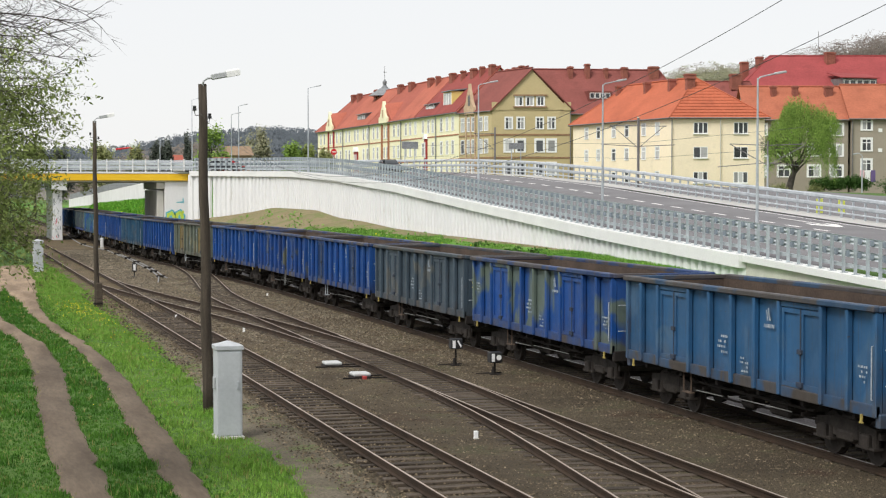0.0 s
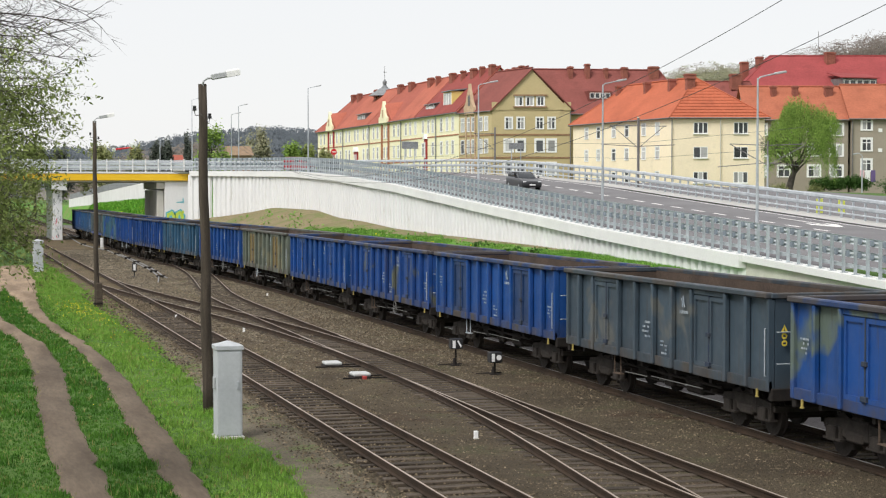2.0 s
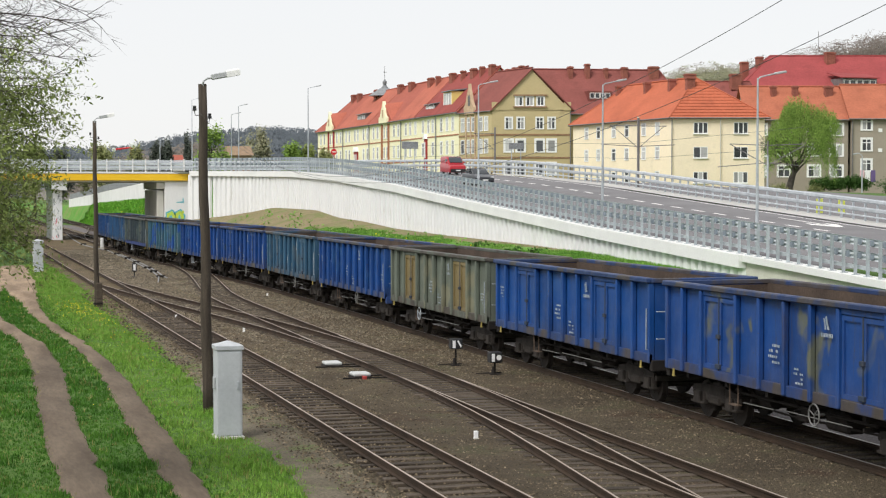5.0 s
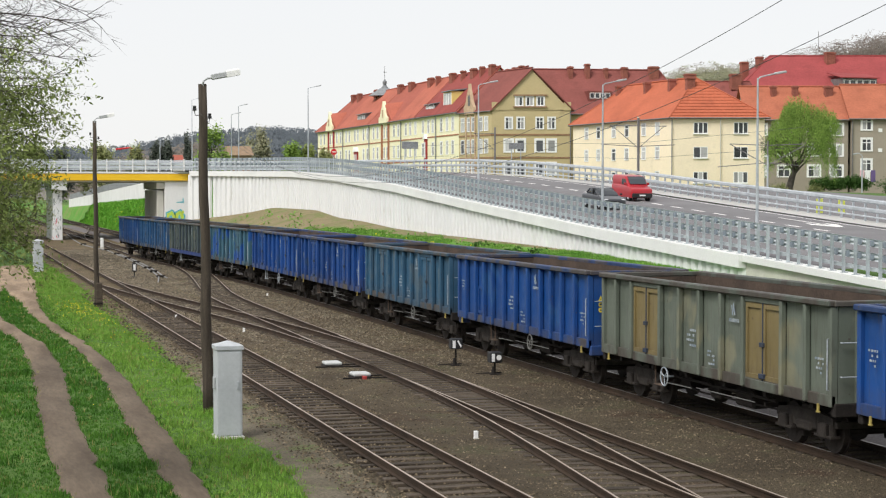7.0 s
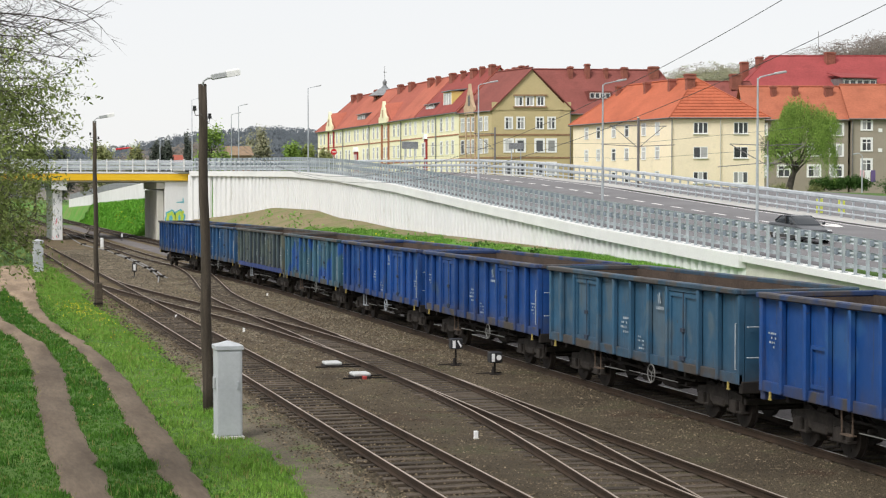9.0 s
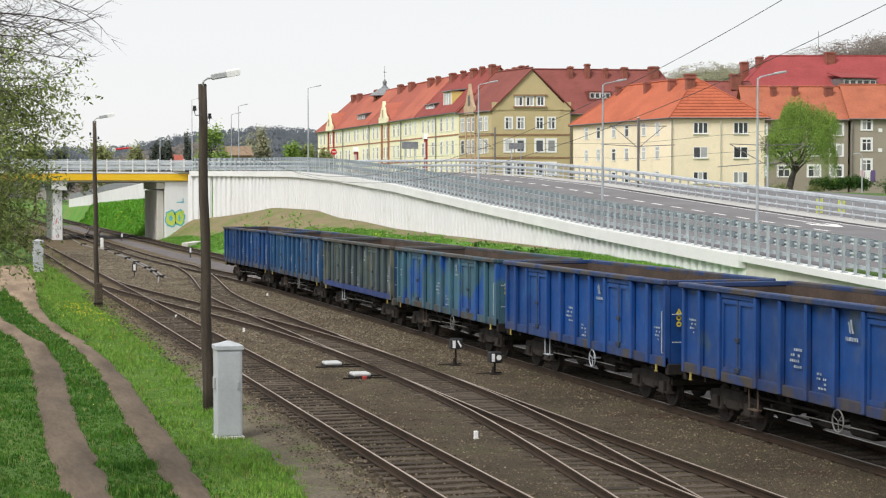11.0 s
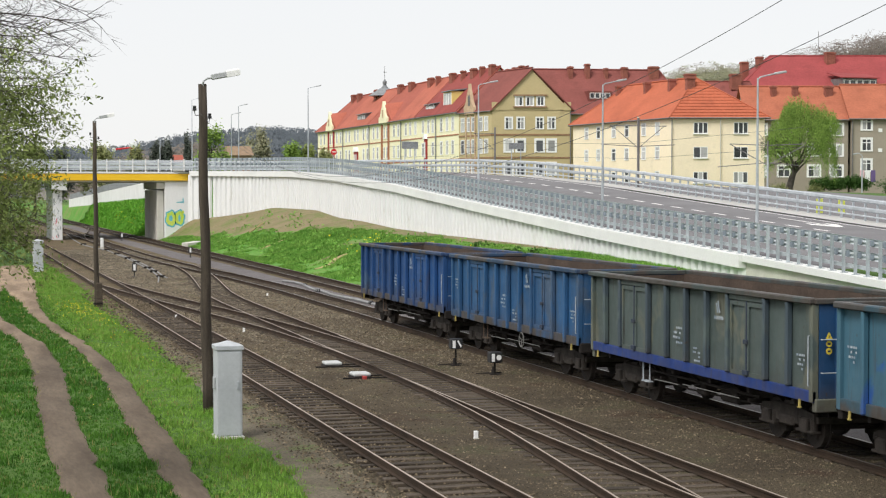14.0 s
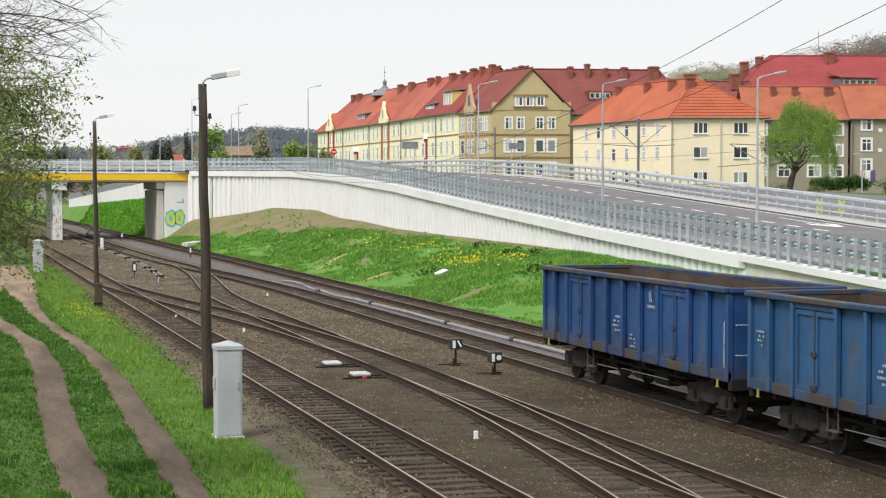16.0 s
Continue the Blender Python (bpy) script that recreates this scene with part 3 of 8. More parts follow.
def build_near_barrier():
    rail = thing("guard_rail", (36.2, 120, 4.5), "galvanised steel guard rail with close-set posts on the coping", "guard rail")
    pts = [(36.05 + wall_x(y) - 36, y) for y in np.arange(40, 207.4, 1.0)] + [(WING[0] + 0.1, WING[1] + 0.1)]
    H = 1.5
    g = Geo()
    g.lattice([-0.05, 0.05], [0, H], lambda i, j: True, -0.065, -0.052)
    g.lattice([-0.05, 0.05], [0, H], lambda i, j: True, 0.052, 0.065)
    g.lattice([-0.008, 0.008], [0, H], lambda i, j: True, -0.053, 0.053)
    g.box(-0.14, 0.16, -0.12, 0.12, 0, 0.025)
    post = g.data("post", M["zincpost"])
    spacer = Geo().box(0.06, 0.24, -0.10, 0.10, -0.12, 0.12, 0.01).data("spacer", M["zincblue"])
    for p, d in along(pts, 1.0):
        m = Matrix.Translation((p.x, p.y, cap_z(p.y))) @ Euler((0, 0, math.atan2(d.y, d.x) - math.pi / 2)).to_matrix().to_4x4()
        po = share("post", post, rail, Matrix.Translation(-rail.location) @ m)
        for h in (0.80, 1.36):
            share("spacer", spacer, po, pose(0, 0, h))
    W = [(0.24, -0.16), (0.32, -0.11), (0.32, -0.06), (0.24, -0.015), (0.24, 0.015), (0.32, 0.06), (0.32, 0.11), (0.24, 0.16)]
    W += [(s - 0.008, u) for s, u in reversed(W)]
    p3 = [(x, y, cap_z(y)) for x, y in pts]
    for h in (0.80, 1.36):
        Geo().sweep(p3, [(s, u + h) for s, u in W]).ob("beam", M["zincbeam"], rail)
    Geo().sweep(p3, [(0.20, 0.22), (0.26, 0.22), (0.26, 0.38), (0.20, 0.38)]).ob("lower_beam", M["zincpost"], rail)


def build_far_barrier():
    rail = thing("guard_rail", (54.3, 120, 4.8), "galvanised steel guard rail with three rails on the far kerb", "guard rail")
    pts = [p for p in road_pts(19.0) if 30 < p[1]]
    post = Geo().box(-0.06, 0.06, -0.05, 0.05, 0, 1.35, 0.006).data("post", M["zinc"])
    for p, d in along(pts, 1.5):
        m = Matrix.Translation((p.x, p.y, road_z(p.x, p.y, 19.0) + 0.05)) @ Euler((0, 0, math.atan2(d.y, d.x) - math.pi / 2)).to_matrix().to_4x4()
        share("post", post, rail, Matrix.Translation(-rail.location) @ m)
    p3 = [(x, y, road_z(x, y, 19.0) + 0.05) for x, y in pts]
    for h, k in ((1.27, 0.14), (0.72, 0.14), (0.32, 0.05)):
        Geo().sweep(p3, [(-0.07, h - k), (-0.15, h - k * 0.5), (-0.15, h + k * 0.5), (-0.07, h + k)]).ob("beam", M["zinc"], rail)


def build_bridge():
    b = thing("road_bridge", (18, 215, 6.5), "road bridge over the tracks with a yellow girder and white piers", "bridge", kind="structure")
    Geo().box(-30, 28.55, 208.9, 209.2, 6.75, 7.55, 0.01).ob("girder", M["beam_yellow"], b, "bright yellow painted edge girder")
    Geo().box(-30, 28.0, 209.25, 229, 6.55, 7.5, 0.02).ob("deck", M["concrete"], b)
    Geo().box(-30, 28.2, 208.85, 209.4, 7.56, 7.78, 0.02).ob("kerb", M["capwhite"], b)
    # The right pier gets darker concrete: deck shade put into its colour.
    for x0, x1 in ((12.35, 13.45), (24.4, 25.2)):
        Geo().box(x0, x1, 210, 223, -0.5, 5.6, 0.05).ob("pier", M["plaster"] if x0 < 20 else M["concrete"], b)
    Geo().box(12.2, 13.95, 209.22, 223.5, 5.6, 6.75, 0.04).ob("pier_cap", M["plaster"], b)
    Geo().box(24.3, 26.9, 209.6, 223.5, 5.75, 6.54, 0.04).ob("bearing_shelf", M["concrete"], b)
    Geo().box(25.25, 29.6, 209.26, 229, -0.5, 7.45, 0.03).ob("abutment", M["plaster"], b)
    Geo().box(28.25, 29.5, 207.4, 209.2, -0.5, 7.4, 0.02).ob("wing_block", M["plaster"], b)
    Geo().box(-40, -8, 209.2, 224, -0.5, 6.7, 0.03).ob("abutment", M["plaster"], b)
    post = Geo().box(-0.075, 0.075, -0.10, 0.06, 0, 1.52, 0.006).data("post", M["capwhite"])
    br = thing("guard_rail", (10, 209.1, 7.75), "galvanised steel bridge parapet rail", "guard rail")
    x = -22.0
    while x < 28.5:
        share("post", post, br, pose(x - 10, 0, 0))
        x += 1.5
    for h, k in ((1.36, 0.05), (0.95, 0.12), (0.5, 0.12)):
        Geo().box(-22, 28.6, 209.15, 209.25, 7.75 + h - k, 7.75 + h + k, 0.01).ob("beam", M["zincbeam"], br)


build_ground()
build_beds()
build_tracks()
build_wall()
build_bare_earth()
build_road()
build_yard()
build_near_barrier()
build_far_barrier()
build_bridge()

# ---- the goods train ----
SPEED, PITCH, BODY = 12.0, 14.04, 13.0


def paint(name, c, patch=None, at=0.62, seed=0.0, dirt=0.8, chips=0.63):
    """Old wagon paint: broad faded or repainted patches, dust, chips, rust runs, and road dirt thrown up along the bottom edge."""
    m = bpy.data.materials.new(name)
    m.use_nodes = True
    n, l = m.node_tree.nodes, m.node_tree.links
    bs = n["Principled BSDF"]
    bs.inputs["Specular IOR Level"].default_value = 0.4
    tc, mp = n.new("ShaderNodeTexCoord"), n.new("ShaderNodeMapping")
    mp.inputs["Location"].default_value = (seed * 3.7, seed * 11.3, seed * 5.1)
    l.new(tc.outputs["Object"], mp.inputs[0])

    def nz(scale, detail=4, rough=0.6, stretch=None, warp=0.0):
        src = mp.outputs[0]
        if stretch:
            q = n.new("ShaderNodeMapping")
            q.inputs["Scale"].default_value = stretch
            l.new(src, q.inputs[0])
            src = q.outputs[0]
        t = n.new("ShaderNodeTexNoise")
        for key, v in (("Scale", scale), ("Detail", detail), ("Roughness", rough), ("Distortion", warp)):
            t.inputs[key].default_value = v
        l.new(src, t.inputs["Vector"])
        return t.outputs["Fac"]

    def span(s, a, b, c0, d0):
        r = n.new("ShaderNodeMapRange")
        l.new(s, r.inputs[0])
        for i, q in enumerate((a, b, c0, d0)):
            r.inputs[i + 1].default_value = q
        return r.outputs[0]

    def mixc(fac, a, b):
        x = n.new("ShaderNodeMix")
        x.data_type = "RGBA"
        for s, i in ((fac, 0), (a, 6), (b, 7)):
            if hasattr(s, "links"):
                l.new(s, x.inputs[i])
            else:
                x.inputs[i].default_value = s if i == 0 else (*s, 1)
        return x.outputs[2]

    def times(a, b):
        x = n.new("ShaderNodeMath")
        x.operation = "MULTIPLY"
        l.new(a, x.inputs[0])
        l.new(b, x.inputs[1])
        return x.outputs[0]

    tint = nz(0.35, 3, 0.5)
    col = mixc(span(tint, 0.35, 0.65, 0, 1), tuple(v * 0.93 for v in c), tuple(v * 0.66 for v in c))
    if patch:
        col = mixc(span(nz(0.8, 3, 0.5, (1, 1, 0.7), 0.6), at, at + 0.07, 0, 0.92), col, patch)
    fade = tuple(v * 0.72 + 0.045 for v in c)
    col = mixc(span(nz(2.2, 6, 0.7, (1, 1, 0.6)), 0.48, 0.74, 0, 0.38), col, fade)
    runs = span(nz(2.0, 5, 0.6, (1, 7, 0.35)), 0.56, 0.70, 0, 0.5)
    col = mixc(runs, col, (0.055, 0.042, 0.034))
    col = mixc(span(nz(5.0, 8, 0.75), chips, chips + 0.05, 0, 0.85), col, (0.062, 0.043, 0.033))
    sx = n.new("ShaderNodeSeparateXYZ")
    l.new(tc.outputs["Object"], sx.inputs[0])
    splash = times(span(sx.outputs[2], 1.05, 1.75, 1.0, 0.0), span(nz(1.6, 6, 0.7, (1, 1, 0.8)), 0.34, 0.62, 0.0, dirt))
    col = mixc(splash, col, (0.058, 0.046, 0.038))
    l.new(col, bs.inputs["Base Color"])
    l.new(span(nz(1.5, 5, 0.6), 0.3, 0.7, 0.42, 0.72), bs.inputs["Roughness"])
    dent, grain = n.new("ShaderNodeBump"), n.new("ShaderNodeBump")
    dent.inputs["Strength"].default_value, dent.inputs["Distance"].default_value = 0.45, 0.05
    l.new(nz(1.7, 2, 0.4, (1, 1, 0.55)), dent.inputs["Height"])
    grain.inputs["Strength"].default_value, grain.inputs["Distance"].default_value = 0.12, 0.01
    l.new(nz(22, 4, 0.7), grain.inputs["Height"])
    l.new(dent.outputs[0], grain.inputs["Normal"])
    l.new(grain.outputs[0], bs.inputs["Normal"])
    return m


M["bogie"] = mat("dusty_cast_steel", (0.018, 0.015, 0.013), (0.042, 0.035, 0.03), 0.85, 0.1, big=2.5, fine=22, bump=0.4)
M["grime"] = mat("brake_dust", (0.014, 0.012, 0.011), (0.028, 0.023, 0.02), 0.9, 0.1, big=2, fine=25, bump=0.4)
M["wheel"] = mat("wheel_steel", (0.017, 0.014, 0.012), (0.034, 0.027, 0.023), 0.75, 0.2, big=3, fine=25, bump=0.2)
M["rustin"] = mat("rusty_inside", (0.062, 0.045, 0.036), (0.10, 0.072, 0.055), 0.92, 0.1, big=1.0, fine=14, bump=0.4, patch=(0.05, 0.038, 0.03), patch_at=0.55, patch_scale=1.2)
M["sillbrown"] = mat("dusty_sill", (0.075, 0.055, 0.042), (0.12, 0.085, 0.062), 0.9, big=1.4, fine=18, bump=0.3)
M["lockpaint"] = mat("dark_blue_fittings", (0.02, 0.035, 0.07), (0.045, 0.05, 0.06), 0.7, big=3, fine=20, bump=0.2)
M["dullrod"] = mat("dull_grey_steel", (0.14, 0.14, 0.135), (0.22, 0.22, 0.21), 0.6, 0.3, bump=0.1)
M["stencil"] = mat("stencil_white", (0.25, 0.29, 0.33), (0.44, 0.47, 0.50), 0.7, big=3, fine=20, bump=0.0, speck=0.25)
M["hook"] = mat("dull_yellow_hook", (0.22, 0.18, 0.06), (0.36, 0.28, 0.08), 0.8, big=5, fine=20, bump=0.1)
M["stencil_faint"] = mat("worn_stencil", (0.17, 0.22, 0.28), (0.38, 0.42, 0.45), 0.7, big=2.5, fine=14, bump=0.0, speck=0.3)
M["stencil_y"] = mat("stencil_yellow", (0.62, 0.48, 0.04), (0.70, 0.55, 0.06), 0.7, big=3, fine=20, bump=0.0, speck=0.2)

VIVID = (0.006, 0.068, 0.275)
# from the tail: side colour, patches, their spread, doors, sill
LIVERY = [
    ((0.014, 0.070, 0.215), (0.04, 0.085, 0.16), 0.58, None, "sillbrown", "dull blue"),
    ((0.026, 0.105, 0.245), (0.05, 0.085, 0.14), 0.57, None, "sillbrown", "faded light blue"),
    ((0.088, 0.118, 0.112), (0.13, 0.135, 0.10), 0.56, None, "blue", "grey-green over a blue sill"),
    ((0.055, 0.145, 0.205), (0.010, 0.075, 0.31), 0.53, None, None, "blotchy grey-blue"),
    ((0.007, 0.068, 0.28), (0.012, 0.075, 0.24), 0.58, None, None, "bright blue"),
    ((0.007, 0.060, 0.245), (0.05, 0.085, 0.13), 0.62, None, "sillbrown", "blue with a dusty brown sill"),
    ((0.035, 0.115, 0.205), (0.07, 0.11, 0.145), 0.57, None, "sillbrown", "faded teal blue"),
    (VIVID, (0.018, 0.08, 0.23), 0.60, None, None, "bright blue"),
    ((0.155, 0.182, 0.146), (0.20, 0.195, 0.13), 0.57, (0.235, 0.18, 0.075), "sillbrown", "sage grey with ochre doors"),
    (VIVID, (0.014, 0.07, 0.23), 0.60, None, None, "bright blue"),
    ((0.007, 0.060, 0.25), (0.115, 0.12, 0.075), 0.585, None, None, "blue with ochre primer patches"),
    (VIVID, (0.014, 0.07, 0.22), 0.60, (0.012, 0.045, 0.14), None, "bright blue with darker doors"),
    ((0.058, 0.088, 0.118), (0.10, 0.105, 0.10), 0.58, None, None, "weathered grey"),
    ((0.008, 0.070, 0.275), (0.105, 0.135, 0.10), 0.49, (0.007, 0.064, 0.265), None, "blue with ochre primer patches"),
    ((0.024, 0.105, 0.235), (0.05, 0.11, 0.19), 0.57, None, "sillbrown", "faded light blue"),
    (VIVID, (0.02, 0.075, 0.21), 0.60, None, None, "bright blue"),
]
PANELS = [1.1, 1.1, 1.9, 1.2, 1.2, 1.2, 1.2, 1.9, 1.1, 1.1]  # bay lengths along a side; the long ones are doors
SHARED = {}


def wagon_meshes():
    """Meshes that all wagons share."""
    S = SHARED
    g = Geo()
    for x in (-0.7525, 0.7525):
        s = 1 if x > 0 else -1
        g.cyl((x - 0.065 * s, 0, 0), (x + 0.068 * s, 0, 0), 0.46, 0.455, 24)
        g.cyl((x - 0.075 * s, 0, 0), (x - 0.045 * s, 0, 0), 0.49, 0.49, 24)
        g.cyl((x + 0.05 * s, 0, 0), (x + 0.12 * s, 0, 0), 0.13, 0.11, 12)
        for k in range(6):
            a = k * math.pi / 3
            g.cyl((x + 0.062 * s, 0.27 * math.cos(a), 0.27 * math.sin(a)), (x + 0.074 * s, 0.27 * math.cos(a), 0.27 * math.sin(a)), 0.06, 0.06, 8)
    g.cyl((-0.75, 0, 0), (0.75, 0, 0), 0.08, 0.08, 10)
    S["wheelset"] = g.data("wheelset", M["wheel"])
    g = Geo()
    for s in (-1, 1):
        x = s * 0.98
        for a in (-1, 1):
            g.add([(x - 0.05, a * 1.25, 0.60), (x + 0.05, a * 1.25, 0.60), (x + 0.05, a * 0.55, 0.62), (x - 0.05, a * 0.55, 0.62), (x - 0.05, a * 1.25, 0.78), (x + 0.05, a * 1.25, 0.78), (x + 0.05, a * 0.45, 0.86), (x - 0.05, a * 0.45, 0.86)], [(0, 1, 2, 3), (4, 7, 6, 5), (0, 4, 5, 1), (2, 6, 7, 3), (0, 3, 7, 4), (1, 5, 6, 2)])
            g.box(x - 0.14, x + 0.14, a * 0.9 - 0.17, a * 0.9 + 0.17, 0.34, 0.66, 0.03)
            for o in (-0.27, 0.27):
                g.cyl((x, a * 0.9 + o, 0.40), (x, a * 0.9 + o, 0.66), 0.085, 0.085, 10)
                g.box(x - 0.11, x + 0.11, a * 0.9 + o - 0.1, a * 0.9 + o + 0.1, 0.36, 0.41)
        g.box(x - 0.06, x + 0.06, -0.55, 0.55, 0.46, 0.88, 0.03)
        g.box(x - 0.10, x + 0.10, -0.34, 0.34, 0.40, 0.62, 0.04)
        for a in (-0.42, 0.42):
            g.box(s * 0.66, s * 0.86, a - 0.05, a + 0.05, 0.20, 0.70, 0.02)
            g.tube([(s * 0.76, a, 0.66), (s * 0.76, a * 0.6, 0.92)], 0.03, 5)
    g.box(-1.0, 1.0, -0.22, 0.22, 0.62, 0.95, 0.03)
    for a in (-1.32, 1.32):
        g.box(-1.0, 1.0, a - 0.06, a + 0.06, 0.58, 0.72, 0.01)
    S["bogie"] = g.data("bogie", M["bogie"])
    # centre sill, cross bearers, tanks and brake gear
    g = Geo()
    g.box(-0.28, 0.28, -6.5, 6.5, 0.92, 1.16, 0.02)
    for y in (-5.4, -3.2, -1.1, 1.1, 3.2, 5.4):
        g.box(-1.35, 1.35, y - 0.07, y + 0.07, 0.98, 1.18)
    for x in (-0.62, 0.62):
        g.box(x - 0.05, x + 0.05, -3.1, 3.1, 0.70, 1.16, 0.015)
    g.box(-0.16, 0.16, -3.3, 3.3, 0.58, 0.95, 0.03)
    for y in (-2.9, -2.2, 0.1, 2.2, 2.9):
        g.box(-1.2, 1.2, y - 0.035, y + 0.035, 0.72, 0.80, 0.01)
        g.tube([(-1.25, y, 1.05), (-0.75, y, 0.62), (0.75, y, 0.62), (1.25, y, 1.05)], 0.03, 5)
    g.tube([(-1.05, -3.2, 0.86), (-1.05, 3.2, 0.86)], 0.035, 6).tube([(-0.9, -3.2, 0.66), (-0.9, 1.0, 0.58), (-0.9, 3.2, 0.64)], 0.025, 6)
    g.box(-0.98, -0.55, -1.9, -0.9, 0.52, 0.95, 0.06)
    g.box(-1.05, -0.7, -0.2, 0.3, 0.55, 0.86, 0.04)
    g.cyl((0.7, 0.4, 0.75), (0.7, 1.6, 0.75), 0.17, 0.17, 10)
    g.cyl((-0.85, 1.6, 0.78), (-0.85, 2.3, 0.78), 0.16, 0.16, 10)
    S["underframe"] = g.data("underframe", M["grime"])
    S["brake_rod"] = Geo().tube([(-1.28, -2.6, 0.78), (-1.28, 0.6, 0.76)], 0.013, 6).tube([(-1.28, 0.9, 0.72), (-1.28, 2.4, 0.70)], 0.013, 6).data("brake_rod", M["dullrod"])
    g = Geo()
    g.cyl((0, 0, 0), (0, 0.34, 0), 0.10, 0.10, 12).cyl((0, 0.30, 0), (0, 0.55, 0), 0.075, 0.075, 12).cyl((0, 0.55, 0), (0, 0.60, 0), 0.225, 0.225, 18)
    S["buffer"] = g.data("buffer", M["grime"])
    g = Geo().tube([(0, 0, 0.02), (0, 0.3, 0), (0, 0.42, -0.1)], 0.035, 6).box(-0.05, 0.05, 0.36, 0.46, -0.32, -0.08, 0.015).box(-0.035, 0.035, 0.38, 0.44, -0.5, -0.3, 0.01)
    S["coupling"] = g.data("coupling", M["grime"])
    g = Geo()
    n = 18
    pts = [(0, 0.23 * math.cos(2 * math.pi * i / n), 0.23 * math.sin(2 * math.pi * i / n)) for i in range(n + 1)]
    g.tube(pts, 0.018, 6)
    for i in range(3):
        a = 2 * math.pi * i / 3 + 0.4
        g.tube([(0, 0, 0), (0, 0.23 * math.cos(a), 0.23 * math.sin(a))], 0.012, 5)
    g.cyl((0, 0, 0), (0.25, 0, 0), 0.025, 0.025, 6)
    S["hand_wheel"] = g.data("hand_wheel", M["stencil"])
    S["hand_wheel_dull"] = g.data("hand_wheel", M["dullrod"])
    S["step"] = Geo().tube([(0, -0.22, 0.5), (0, -0.22, 0), (0, 0.22, 0), (0, 0.22, 0.5)], 0.022, 6).box(-0.05, 0.1, -0.22, 0.22, -0.01, 0.015).data("step", M["stencil"])
    S["step_dull"] = Geo().tube([(0, -0.22, 0.5), (0, -0.22, 0), (0, 0.22, 0), (0, 0.22, 0.5)], 0.022, 6).box(-0.05, 0.1, -0.22, 0.22, -0.01, 0.015).data("step", M["sillbrown"])
    S["handrail"] = Geo().tube([(0.05, 0, 0), (0, 0, 0), (0, 0, 1.05), (0.05, 0, 1.05)], 0.015, 6).data("handrail", M["stencil"])
    S["end_rung"] = Geo().tube([(-0.3, 0.06, 0), (-0.3, 0, 0), (0.3, 0, 0), (0.3, 0.06, 0)], 0.015, 6).data("end_rung", M["stencil"])
    S["tie_hook"] = Geo().box(-0.02, 0.02, -0.035, 0.035, -0.10, 0.07, 0.008).box(-0.02, 0.02, -0.07, 0.07, -0.12, -0.085, 0.006).data("tie_hook", M["hook"])
    S["lock_bar"] = Geo().box(-0.012, 0.025, -0.022, 0.022, 0, 1.72, 0.006).box(-0.05, 0.02, -0.09, 0.09, 0.75, 0.85, 0.01).box(-0.05, 0.02, -0.12, 0.12, 0.05, 0.16, 0.01).data("lock_bar", M["lockpaint"])
    for key, rows, w, ch in (("number_block", 4, 0.62, 0.055), ("load_grid", 4, 0.36, 0.045), ("end_text", 4, 0.42, 0.045)):
        g = Geo()
        random.seed(len(key) + rows)
        for r in range(rows):
            y, end = -w / 2, w / 2 - random.choice((0, 0.05, 0.15))
            while y < end:
                b = random.uniform(0.035, 0.09)
                if random.random() < 0.75:
                    g.box(-0.003, 0.003, y, y + b, -r * ch * 2.2 - ch, -r * ch * 2.2)
                y += b + 0.035
        S[key] = g.data(key, M["stencil_faint"])
    g = Geo()
    for p in ([(-0.10, -0.02), (-0.03, -0.02), (0.05, 0.13), (-0.02, 0.17)], [(-0.02, 0.17), (0.05, 0.13), (0.06, 0.24), (0.0, 0.26)], [(0.02, -0.04), (0.09, -0.02), (0.10, 0.08), (0.04, 0.06)], [(0.04, 0.06), (0.10, 0.08), (0.15, 0.20), (0.09, 0.20)]):
        g.add([(0, a, b) for a, b in p], [(0, 1, 2, 3)])
    for y in np.arange(-0.26, 0.24, 0.065):
        g.add([(0, y, -0.18), (0, y + 0.045, -0.18), (0, y + 0.045, -0.10), (0, y, -0.10)], [(0, 1, 2, 3)])
    S["operator_mark"] = g.data("operator_mark", M["stencil_faint"], None, False)
    g = Geo()
    g.cyl((0, 0, 0), (0, -0.006, 0), 0.10, 0.10, 18).cyl((0, 0, -0.23), (0, -0.006, -0.23), 0.10, 0.10, 18).add([(-0.13, -0.003, 0.13), (0.13, -0.003, 0.13), (0, -0.003, 0.37)], [(0, 1, 2)])
    S["warning_sign"] = g.data("warning_sign", M["stencil_y"])
    S["bolt_mark"] = Geo().add([(-0.02, -0.009, 0.17), (0.02, -0.009, 0.17), (0, -0.009, 0.30)], [(0, 1, 2)]).box(-0.05, 0.05, -0.010, -0.007, -0.03, 0.03).box(-0.05, 0.05, -0.010, -0.007, -0.26, -0.20).data("warning_mark", M["lockpaint"], None, False)


